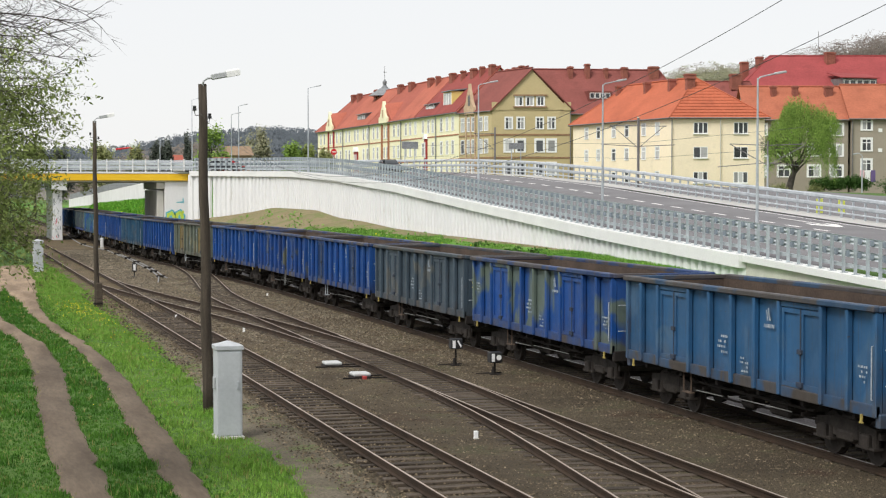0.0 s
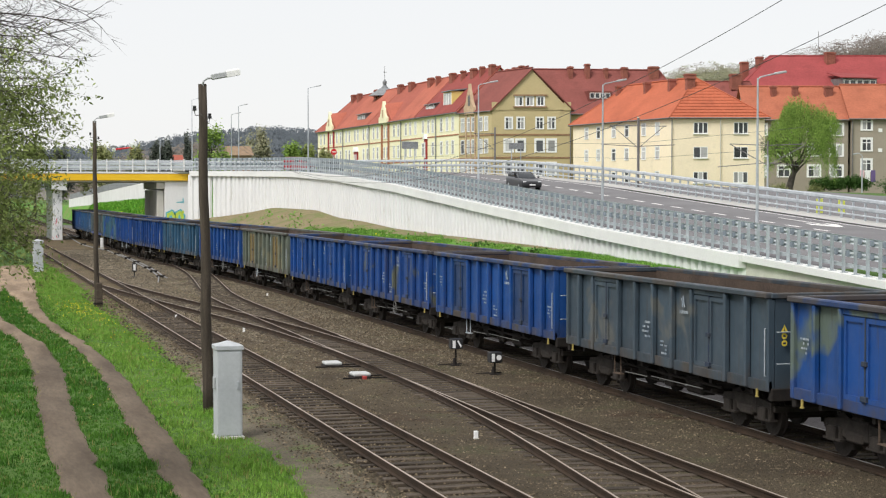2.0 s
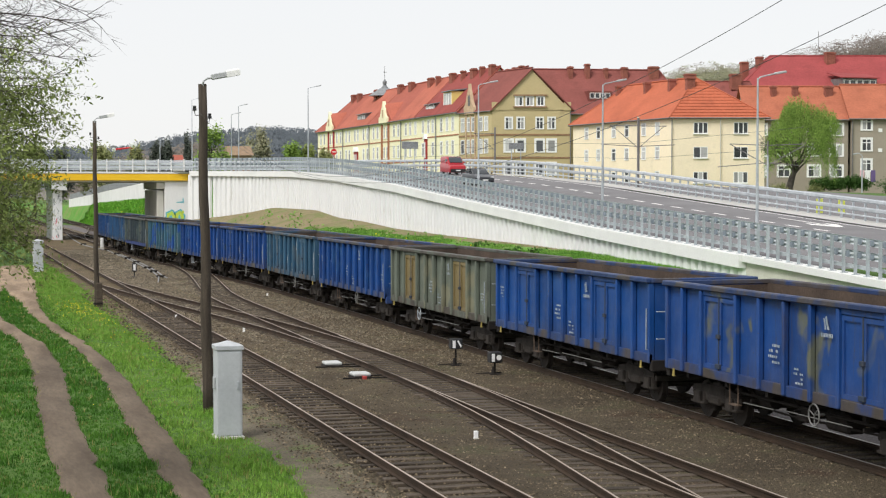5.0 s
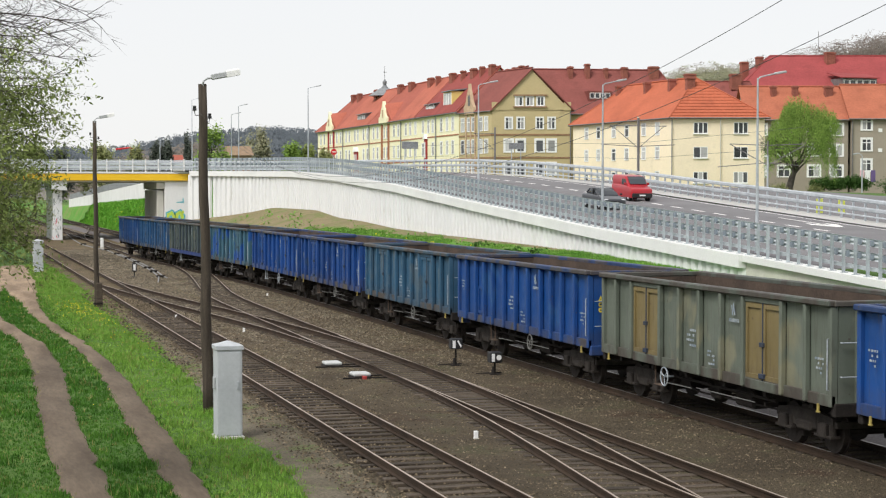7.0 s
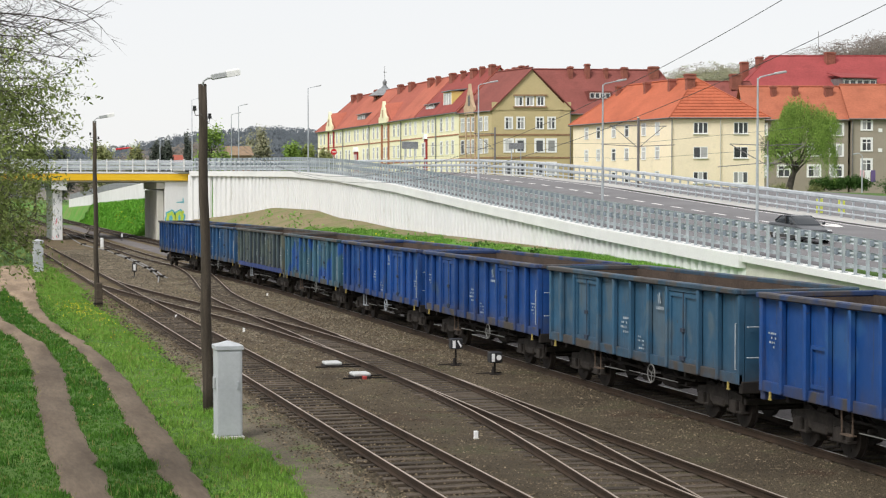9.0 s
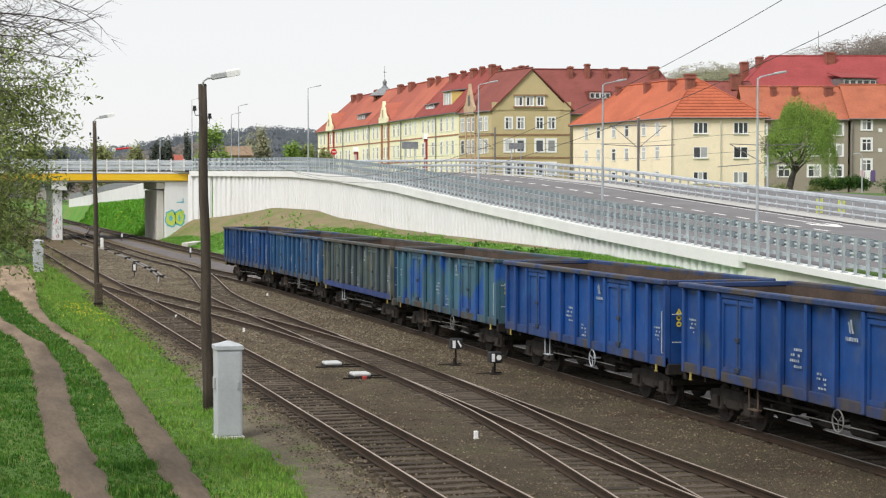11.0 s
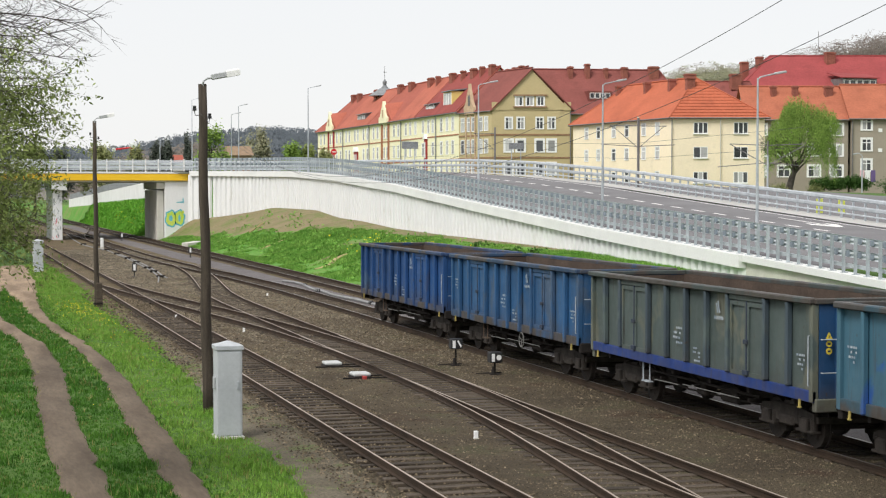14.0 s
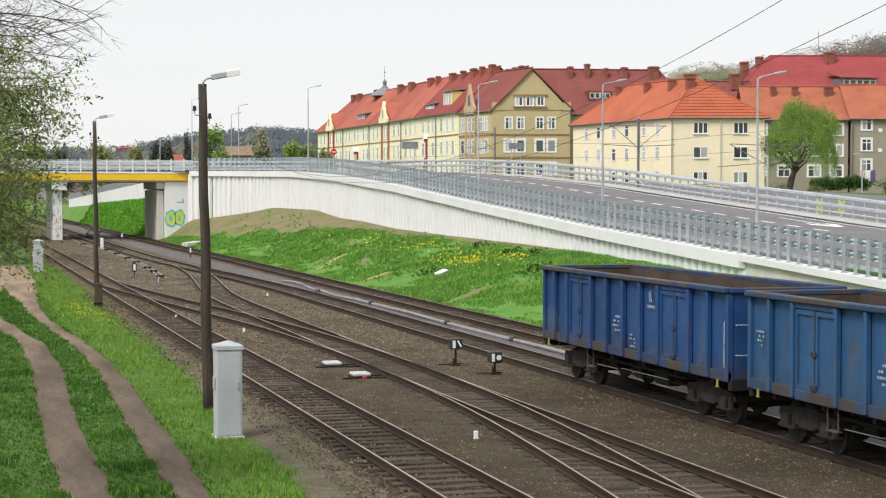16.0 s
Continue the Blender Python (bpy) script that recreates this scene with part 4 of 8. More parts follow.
def corrugated(bay, x, y0, y1, z0, z1, s, mi=0):
    """A bay of side sheeting, faintly dished between its posts."""
    n, m, v = 4, 4, []
    for i in range(n + 1):
        for j in range(m + 1):
            f, h = i / n, j / m
            dish = 0.022 * math.sin(math.pi * f) * math.sin(math.pi * h) * (0.6 + 0.8 * noise.noise((y0 * 3.1 + f * 2, h * 3, s * 5)))
            v.append((x - s * dish, y0 + (y1 - y0) * f, z0 + (z1 - z0) * h))
    k = len(v)
    v += [(x - s * 0.05, b, c) for _, b, c in v]
    q = [(i * (m + 1) + j, (i + 1) * (m + 1) + j, (i + 1) * (m + 1) + j + 1, i * (m + 1) + j + 1) for i in range(n) for j in range(m)]
    edge = [(i * (m + 1), (i + 1) * (m + 1)) for i in range(n)] + [(i * (m + 1) + m, (i + 1) * (m + 1) + m) for i in range(n)] + [(j, j + 1) for j in range(m)] + [(n * (m + 1) + j, n * (m + 1) + j + 1) for j in range(m)]
    bay.add(v, q + [tuple(i + k for i in f) for f in q] + [(a, b, b + k, a + k) for a, b in edge], mi)


def MARK(name, me, parent, m, label):
    tagged(share(name, me, parent, m, label), kind="stuff")


def build_wagon(k):
    side, patch, at, doors, sill, words = LIVERY[k]
    random.seed(100 + k)
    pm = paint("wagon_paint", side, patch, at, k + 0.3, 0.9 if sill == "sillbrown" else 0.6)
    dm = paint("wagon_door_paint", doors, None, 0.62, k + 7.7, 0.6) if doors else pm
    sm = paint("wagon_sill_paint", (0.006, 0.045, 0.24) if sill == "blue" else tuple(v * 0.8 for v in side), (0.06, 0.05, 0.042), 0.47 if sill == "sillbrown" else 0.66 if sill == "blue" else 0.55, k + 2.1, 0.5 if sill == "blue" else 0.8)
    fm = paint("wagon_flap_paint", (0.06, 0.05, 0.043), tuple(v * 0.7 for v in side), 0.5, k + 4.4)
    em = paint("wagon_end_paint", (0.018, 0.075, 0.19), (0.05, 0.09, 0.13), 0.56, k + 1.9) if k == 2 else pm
    # Grey-green wagon: the posts' shaded sides are put into a darker post colour.
    om = paint("wagon_post_shade_paint", (0.06, 0.085, 0.105), side, 0.55, k + 3.3) if k == 2 else pm
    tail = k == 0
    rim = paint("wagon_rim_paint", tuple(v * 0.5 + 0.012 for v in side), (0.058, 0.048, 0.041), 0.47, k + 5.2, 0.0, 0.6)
    w = thing("goods_wagon", (0, 0, 0), "empty open bogie wagon, %s%s" % (words, ", last of the train" if tail else ""), "railway wagon", "wagons of the goods train")
    Z0, Z1, X, L = 1.12, 3.22, 1.42, BODY / 2
    Geo().box(-X + 0.05, X - 0.05, -L + 0.05, L - 0.05, 1.16, 1.24).ob("floor", M["rustin"], w, "rusty steel wagon floor")
    S = SHARED
    for s in (-1, 1):
        # inner skin, outer bays, posts, doors
        Geo().box(s * (X - 0.125), s * (X - 0.105), -L + 0.06, L - 0.06, 1.24, Z1 - 0.02).ob("inner_lining", M["rustin"], w, "rusty inside sheeting")
        Geo().box(s * (X - 0.04), s * (X + 0.045), -L, L, Z0, Z0 + 0.24, 0.01).ob("side_sill", sm, w)
        Geo().box(s * (X - 0.08), s * (X + 0.15), -L - 0.02, L + 0.02, Z1 - 0.04, Z1 + 0.09, 0.025).ob("top_rail", rim, w)
        y = L
        for i, b in enumerate(PANELS):
            y0 = y - b
            if b > 1.5 and k == 7:
                for a, c in ((y0, y0 + b / 2), (y0 + b / 2, y)):
                    g = Geo()
                    corrugated(g, s * (X - 0.03), a + 0.04, c - 0.04, Z0 + 0.24, Z1 - 0.04, s)
                    g.ob("side_panel", pm, w)
                Geo().box(s * (X - 0.03), s * (X + 0.125), y - b / 2 - 0.06, y - b / 2 + 0.06, Z0 + 0.01, Z1 - 0.04, 0.03).ob("side_post", om, w)
                if i == 2:
                    d = Geo().lattice([y - b / 2 + 0.12, y - b / 2 + 0.18, y - 0.18, y - 0.12], [Z0 + 0.3, Z0 + 0.38, Z0 + 1.12, Z0 + 1.2], lambda a, c: a != 1 or c != 1, 0, 0.05)
                    d.v = [(s * (X - 0.03 + q[1]), q[0], q[2]) for q in d.v]
                    d.ob("small_door", pm, w, "small hinged hatch")
            elif b > 1.5:
                for a, c in ((y0 + 0.08, y - b / 2 - 0.02), (y - b / 2 + 0.02, y - 0.08)):
                    g = Geo()
                    x = s * X
                    g.box(x, x - 0.04 * s, a, c, Z0 + 0.2, Z1 - 0.16)
                    d = g.ob("door", dm, w, "hinged steel side door")
                    fr = Geo().lattice([a, a + 0.09, c - 0.09, c], [Z0 + 0.24, Z0 + 0.34, Z1 - 0.28, Z1 - 0.18], lambda i0, j0: i0 != 1 or j0 != 1, -0.002, 0.045)
                    fr.v = [(x + s * q[1], q[0], q[2]) for q in fr.v]
                    fr.ob("door_frame", dm, d)
                share("lock_bar", S["lock_bar"], w, pose(s * (X + 0.05), y - b / 2, Z0 + 0.22, 0, 0, 0 if s < 0 else 180))
                if k not in (2, 4, 9, 13):
                    Geo().box(s * (X + 0.03), s * (X + 0.075), y0 + 0.1, y - 0.1, Z0 + 0.0, Z0 + 0.22, 0.012).ob("door_flap", fm, w, "dusty brown door flap")
                g = Geo().box(s * (X - 0.04), s * (X + 0.06), y0, y, Z1 - 0.16, Z1 - 0.04, 0.01)
                g.ob("door_lintel", pm, w)
            else:
                g = Geo()
                corrugated(g, s * (X - 0.03), y0 + 0.04, y - 0.04, Z0 + 0.24, Z1 - 0.04, s)
                g.ob("side_panel", pm, w)
            if i:
                Geo().box(s * (X - 0.03), s * (X + 0.125), y - 0.06, y + 0.06, Z0 + (0.25 if k == 2 else 0.01), Z1 - 0.04, 0.03).ob("side_post", om, w)
            y = y0
        for e in (-1, 1):
            Geo().box(s * (X - 0.10), s * (X + 0.07), e * (L - 0.14), e * L, Z0, Z1 - 0.04, 0.02).ob("corner_post", pm, w)
            share("tie_hook", S["tie_hook"], w, pose(s * (X + 0.06), e * (L - 0.55), Z0 - 0.04))
            share("handrail", S["handrail"], w, pose(s * (X + 0.10), e * (L - 0.10) if e < 0 else e * (L - 0.2), Z0 + 0.35, 0, 0, 0 if s < 0 else 180)) if e < 0 else None
    for e in (-1, 1):
        Geo().box(-X + 0.1, X - 0.1, e * (L - 0.05), e * L, 1.2, Z1 - 0.04).ob("end_wall", em, w)
        Geo().box(-X + 0.1, X - 0.1, e * (L - 0.065), e * (L - 0.052), 1.24, Z1 - 0.05).ob("inner_lining", M["rustin"], w, "rusty inside sheeting")
        Geo().box(-X - 0.02, X + 0.02, e * (L - 0.08), e * (L + 0.08), Z1 - 0.04, Z1 + 0.08, 0.02).ob("top_rail", rim, w)
        Geo().box(-X, X, e * (L - 0.12), e * (L + 0.06), 0.92, 1.2, 0.02).ob("buffer_beam", pm if k in (2, 7, 14) else M["grime"], w)
        for x in (-0.9, -0.3, 0.3, 0.9):
            Geo().box(x - 0.05, x + 0.05, e * (L - 0.01), e * (L + 0.07), 1.2, Z1 - 0.04, 0.015).ob("end_post", em, w)
        for x in (-0.87, 0.87):
            share("buffer", S["buffer"], w, pose(x, e * (L + 0.02), 1.04, 0, 0, 0 if e > 0 else 180))
        share("coupling", S["coupling"], w, pose(0, e * (L + 0.04), 1.02, 0, 0, 0 if e > 0 else 180))
        for z in (1.75, 2.45):
            share("end_rung", S["end_rung"], w, pose(-1.0, e * (L + 0.12), z, 0, 0, 0 if e < 0 else 180))
    share("underframe", S["underframe"], w)
    for s in (0, 180):
        share("brake_rod", S["brake_rod"], w, pose(0, 0, 0, 0, 0, s))
        y = 2.75
        share("step", S["step" if k in (2, 11, 4) else "step_dull"], w, pose(-1.36 if s == 0 else 1.36, y if s == 0 else -y, 0.62, 0, 0, s))
        if k in (8, 3, 4, 1, 6, 7, 10, 5):
            hy = 2.2 if k == 8 else -1.3
            share("hand_wheel", S["hand_wheel" if k in (8, 4) else "hand_wheel_dull"], w, pose(-1.45 if s == 0 else 1.45, hy if s == 0 else -hy, 0.88, 0, 0, s))
        x = -(X + 0.028) if s == 0 else X + 0.028
        f = 1 if s == 0 else -1
        MARK("number_block", S["number_block"], w, pose(x, f * 0.6, 2.2, 0, 0, s), "stencilled wagon data")
        MARK("load_grid", S["load_grid"], w, pose(x, f * -0.6, 1.78, 0, 0, s), "stencilled load table")
        MARK("end_text", S["end_text"], w, pose(x - 0.0 * f, f * (L - 0.55), 2.45, 0, 0, s), "stencilled end data") if k % 2 else None
        MARK("end_text", S["end_text"], w, pose(x, f * -(L - 0.6), 2.1, 0, 0, s), "stencilled end data") if k % 3 else None
        MARK("operator_mark", S["operator_mark"], w, pose(x, f * -0.62 - 1.2 * f, 2.72, 0, 0, s), "faded operator mark")
    if k in (2, 3, 4, 7, 10, 12):
        sg = share("warning_sign", S["warning_sign"], w, pose(-1.14, -L - 0.085, 2.36) @ Matrix.Diagonal((0.68, 1, 0.68, 1)), "yellow warning sign")
        share("warning_mark", S["bolt_mark"], sg)
    wheels = []
    for b in (-4.5, 4.5):
        bo = share("bogie", S["bogie"], w, pose(0, b, 0))
        for a in (-0.9, 0.9):
            wheels.append(share("wheelset", S["wheelset"], w, pose(0, b + a, 0.46)))
    return w, wheels


TRAIN = []


def build_train():
    wagon_meshes()
    for k in range(len(LIVERY)):
        TRAIN.append(build_wagon(k))


build_train()


def rolled(t):
    """Metres that the train has rolled since the start; it gathers speed slightly."""
    return SPEED * t - 2.15 * (1 - (1 - t / 16) ** 2.2)


def wagon_pose(k, t):
    yc = 50.2 + rolled(16) - rolled(t) - PITCH * k - BODY / 2
    a, b = Vector((train_x(yc - 4.5), yc - 4.5, 0)), Vector((train_x(yc + 4.5), yc + 4.5, 0))
    return Matrix.Translation((a + b) / 2) @ Euler((0, 0, math.atan2(-(b.x - a.x), b.y - a.y))).to_matrix().to_4x4()

# ---- houses ----
def stucco(name, c, dirt=None):
    return mat(name, c, tuple(v * 0.92 for v in c), 0.9, big=0.25, fine=5, bump=0.15, depth=0.02, speck=0.08, patch=dirt or tuple(v * 0.8 for v in c), patch_at=0.62, patch_scale=0.35)


def tiles(name, c, d=None):
    """Clay roof tiles: courses and pans as fine relief, with single tiles darker or paler."""
    m = mat(name, c, d or tuple(v * 0.82 for v in c), 0.85, big=0.3, fine=4, bump=0.3, depth=0.05, speck=0.2, patch=tuple(v * 0.7 for v in c), patch_at=0.6, patch_scale=0.25)
    n, l = m.node_tree.nodes, m.node_tree.links
    tc, wv, bp = n.new("ShaderNodeTexCoord"), n.new("ShaderNodeTexWave"), n.new("ShaderNodeBump")
    wv.bands_direction, wv.wave_profile = "Z", "SAW"
    wv.inputs["Scale"].default_value = 1.25
    l.new(tc.outputs["Object"], wv.inputs["Vector"])
    l.new(wv.outputs["Fac"], bp.inputs["Height"])
    bp.inputs["Strength"].default_value, bp.inputs["Distance"].default_value = 0.5, 0.06
    l.new(bp.outputs[0], n["Principled BSDF"].inputs["Normal"])
    return m


M["cream"] = stucco("cream_render", (0.88, 0.76, 0.56))
M["lemon"] = stucco("lemon_render", (0.86, 0.82, 0.57))
M["mustard"] = stucco("mustard_render", (0.505, 0.415, 0.23), (0.36, 0.29, 0.16))
M["greyrender"] = stucco("grey_brown_render", (0.34, 0.30, 0.24))
M["tile_orange"] = tiles("orange_clay_tiles", (0.47, 0.13, 0.068))
M["tile_red"] = tiles("red_clay_tiles", (0.38, 0.108, 0.075))
M["tile_bright"] = tiles("orange_red_clay_tiles", (0.44, 0.13, 0.085))
M["tile_crimson"] = tiles("dark_crimson_tiles", (0.29, 0.066, 0.056))
M["trim_rust"] = mat("rust_red_string_course", (0.34, 0.15, 0.09), (0.40, 0.19, 0.11), 0.85, big=1, fine=8, bump=0.1)
M["dormer_yellow"] = stucco("yellow_dormer_render", (0.78, 0.62, 0.22))
M["tile_brown"] = tiles("brown_red_tiles", (0.245, 0.078, 0.066))
M["sheet_red"] = tiles("crimson_tiles", (0.33, 0.066, 0.066))
M["tile_old"] = tiles("old_orange_tiles", (0.43, 0.14, 0.08))
M["brick"] = mat("chimney_brick", (0.22, 0.08, 0.058), (0.30, 0.11, 0.08), 0.9, big=1.5, fine=8, bump=0.3)
M["tanstone"] = mat("tan_stone", (0.46, 0.33, 0.22), (0.52, 0.38, 0.26), 0.9, big=1, fine=8, bump=0.1)
M["trim_brown"] = mat("brown_string_course", (0.25, 0.15, 0.085), (0.30, 0.19, 0.11), 0.85, big=1, fine=8, bump=0.1)
M["trim_red"] = mat("dark_red_paint", (0.30, 0.035, 0.035), (0.36, 0.05, 0.045), 0.6, big=1, fine=8, bump=0.05)
M["frame_white"] = mat("white_window_frame", (0.78, 0.78, 0.76), (0.84, 0.84, 0.83), 0.5, big=1, fine=8, bump=0.03, speck=0.05)
M["gutter"] = mat("zinc_gutter", (0.16, 0.15, 0.15), (0.22, 0.21, 0.21), 0.6, 0.3, big=1, fine=10, bump=0.05)
M["slate"] = mat("weathered_sheet", (0.20, 0.21, 0.22), (0.28, 0.29, 0.30), 0.7, 0.2, big=1, fine=8, bump=0.1)


def glassy(name, c, rough=0.08):
    m = bpy.data.materials.new(name)
    m.use_nodes = True
    b = m.node_tree.nodes["Principled BSDF"]
    n, l = m.node_tree.nodes, m.node_tree.links
    oi, cr = n.new("ShaderNodeObjectInfo"), n.new("ShaderNodeValToRGB")
    cr.color_ramp.elements[0].color = (*c, 1)
    cr.color_ramp.elements[1].color = (*[v * 2.2 for v in c], 1)
    l.new(oi.outputs["Random"], cr.inputs[0])
    l.new(cr.outputs[0], b.inputs["Base Color"])
    b.inputs["Roughness"].default_value = rough
    b.inputs["Specular IOR Level"].default_value = 0.5
    return m


M["pane"] = glassy("dark_window_pane", (0.035, 0.037, 0.04))
M["curtain"] = glassy("curtained_pane", (0.27, 0.27, 0.265), 0.25)
WIN = {}


def window_meshes(w, h, n, cross, rim):
    """Frame, sill and pane meshes for a window of that size with n lights side by side."""
    key = (w, h, n, cross, rim)
    if key not in WIN:
        g, t = Geo(), 0.07
        xs = [-w / 2, -w / 2 + t] + [x for i in range(1, n) for x in (-w / 2 + w * i / n - 0.055, -w / 2 + w * i / n + 0.055)] + [w / 2 - t, w / 2]
        zs = [-h / 2, -h / 2 + t] + ([h * 0.16, h * 0.16 + 0.09] if cross else []) + [h / 2 - t, h / 2]
        g.lattice(xs, zs, lambda i, j: i % 2 == 0 or j % 2 == 0, -0.03, 0.05)
        sur = Geo()
        if rim:
            sur.lattice([-w / 2 - rim, -w / 2 - 0.004, w / 2 + 0.004, w / 2 + rim], [-h / 2 - rim * 0.5, -h / 2 - 0.004, h / 2 + 0.004, h / 2 + rim], lambda i, j: i != 1 or j != 1, -0.06, 0.05)
        sill = Geo().box(-w / 2 - 0.08, w / 2 + 0.08, -0.14, 0.05, -h / 2 - 0.09, -h / 2 - 0.005, 0.01)
        pane = Geo().box(-w / (2 * n) + 0.01, w / (2 * n) - 0.01, 0.0, 0.02, -h / 2 + 0.03, h / 2 - 0.03)
        WIN[key] = (g.data("window", M["frame_white"]), sill.data("window_sill", M["frame_white"]), pane.data("pane", M["pane"]), pane.data("pane", M["curtain"]), sur.data("surround", M["frame_white"]) if rim else None)
    return WIN[key]


class House:
    """A house on a four-sided plan: b is the near corner, u runs along one face, v along the other."""

    def __init__(self, label, b, c, a, z0, ze, wall, category="house"):
        self.b, self.u, self.v, self.z0, self.ze = Vector((*b, 0)), Vector((*c, 0)) - Vector((*b, 0)), Vector((*a, 0)) - Vector((*b, 0)), z0, ze
        self.o = thing("house", (b[0], b[1], z0), label, category, "houses behind the road")
        q = [self.p(0, 0, z0 - 3), self.p(1, 0, z0 - 3), self.p(1, 1, z0 - 3), self.p(0, 1, z0 - 3), self.p(0, 0, ze), self.p(1, 0, ze), self.p(1, 1, ze), self.p(0, 1, ze)]
        self.wall = Geo().add(q, [(0, 1, 2, 3), (4, 5, 6, 7), (0, 1, 5, 4), (1, 2, 6, 5), (2, 3, 7, 6), (3, 0, 4, 7)]).ob("wall", wall, self.o)
        self.mat = wall

    def p(self, a, b, z):
        q = self.b + self.u * a + self.v * b
        return (q.x, q.y, z)

    def roof(self, material, zr, along_u=False, hip0=0.0, hip1=0.0, over=0.45, gables=True):
        """A pitched roof with its ridge along v (or u); hip0 and hip1 are how far the ridge is drawn in at its ends."""
        g = Geo()
        ou, ov = over / self.u.length, over / self.v.length
        ze = self.ze - 0.1
        f = (lambda r, s, z: self.p(s, r, z)) if along_u is False else (lambda r, s, z: self.p(r, s, z))
        orr, oss = (ov, ou) if not along_u else (ou, ov)
        e = [f(-orr, -oss, ze), f(-orr, 1 + oss, ze), f(1 + orr, 1 + oss, ze), f(1 + orr, -oss, ze)]
        r0, r1 = f(hip0 if hip0 else -orr, 0.5, zr), f(1 - hip1 if hip1 else 1 + orr, 0.5, zr)
        v = e + [r0, r1]
        v += [(x, y, z - 0.18) for x, y, z in v]
        faces = [(0, 4, 5, 3), (1, 2, 5, 4)] + ([(0, 1, 4)] if hip0 else []) + ([(3, 5, 2)] if hip1 else [])
        faces += [tuple(i + 6 for i in q) for q in faces] + [(0, 3, 9, 6), (1, 2, 8, 7)]
        faces += [(0, 1, 7, 6)] if hip0 else [(0, 4, 10, 6), (1, 4, 10, 7)]
        faces += [(3, 2, 8, 9)] if hip1 else [(3, 5, 11, 9), (2, 5, 11, 8)]
        g.add(v, faces)
        self.rf = g.ob("roof", material, self.o)
        for r, h in ((0, hip0), (1, hip1)):
            if not h and gables:
                Geo().add([f(r, 0, self.ze - 0.2), f(r, 1, self.ze - 0.2), f(r, 0.5, zr - 0.25), f(r + (0.25 / self.v.length if r == 0 else -0.25 / self.v.length), 0, self.ze - 0.2), f(r + (0.02 if r == 0 else -0.02), 1, self.ze - 0.2), f(r + (0.02 if r == 0 else -0.02), 0.5, zr - 0.25)], [(0, 1, 2), (3, 4, 5), (0, 2, 5, 3), (1, 2, 5, 4), (0, 1, 4, 3)]).ob("gable", self.mat, self.o)
        # ridge and hip caps, gutters
        t = Geo()
        t.tube([(r0[0], r0[1], r0[2] + 0.05), (r1[0], r1[1], r1[2] + 0.05)], 0.13, 6)
        for h, r, k in ((hip0, r0, (0, 1)), (hip1, r1, (2, 3))):
            if h:
                for i in k:
                    t.tube([e[i], r], 0.1, 5)
        t.ob("ridge_tiles", material, self.rf)
        for i, j in ((0, 3), (1, 2)) + (((0, 1),) if hip0 else ()):
            Geo().tube([(e[i][0], e[i][1], e[i][2] - 0.08), (e[j][0], e[j][1], e[j][2] - 0.08)], 0.09, 6).ob("gutter", M["gutter"], self.o)

    def face_pose(self, face, s, z):
        if face == "u":
            q, d = self.p(s, 0, z), self.u
            return Matrix.Translation(Vector(q) - origin(self.o)) @ Euler((0, 0, math.atan2(d.y, d.x))).to_matrix().to_4x4()
        q, d = self.p(0, s, z), -self.v
        return Matrix.Translation(Vector(q) - origin(self.o)) @ Euler((0, 0, math.atan2(d.y, d.x))).to_matrix().to_4x4()

    def window(self, face, s, z, w, h, n=2, cross=False, rim=0.0, curtain=0.4):
        fr, si, pa, cu, su = window_meshes(w, h, n, cross, rim)
        o = share("window", fr, self.o, self.face_pose(face, s, z) @ pose(0, -0.02, 0))
        if su:
            share("surround", su, o)
        else:
            share("window_sill", si, o)
        for i in range(n):
            share("pane", cu if random.random() < curtain else pa, o, pose(-w / 2 + w * (i + 0.5) / n, 0, 0))

    def strip(self, face, s0, s1, z0, z1, proud, material, name):
        a, b = (self.p(s0, 0, 0), self.p(s1, 0, 0)) if face == "u" else (self.p(0, s0, 0), self.p(0, s1, 0))
        d = Vector(b) - Vector(a)
        n = Vector((d.y, -d.x, 0)).normalized() if face == "u" else Vector((-d.y, d.x, 0)).normalized()
        q = [Vector(a) - n * 0.03, Vector(b) - n * 0.03, Vector(b) + n * proud, Vector(a) + n * proud]
        v = [(p.x, p.y, z0) for p in q] + [(p.x, p.y, z1) for p in q]
        Geo().add(v, [(0, 1, 2, 3), (4, 5, 6, 7), (0, 1, 5, 4), (1, 2, 6, 5), (2, 3, 7, 6), (3, 0, 4, 7)]).ob(name, material, self.o)

    def chimney(self, a, b, z0, z1, w, d, pots=2):
        x, y, _ = self.p(a, b, 0)
        g = Geo().box(x - w / 2, x + w / 2, y - d / 2, y + d / 2, z0, z1, 0.03).box(x - w / 2 - 0.08, x + w / 2 + 0.08, y - d / 2 - 0.08, y + d / 2 + 0.08, z1 - 0.3, z1 - 0.12, 0.02)
        c = g.ob("chimney", M["brick"], self.rf, "red brick chimney")


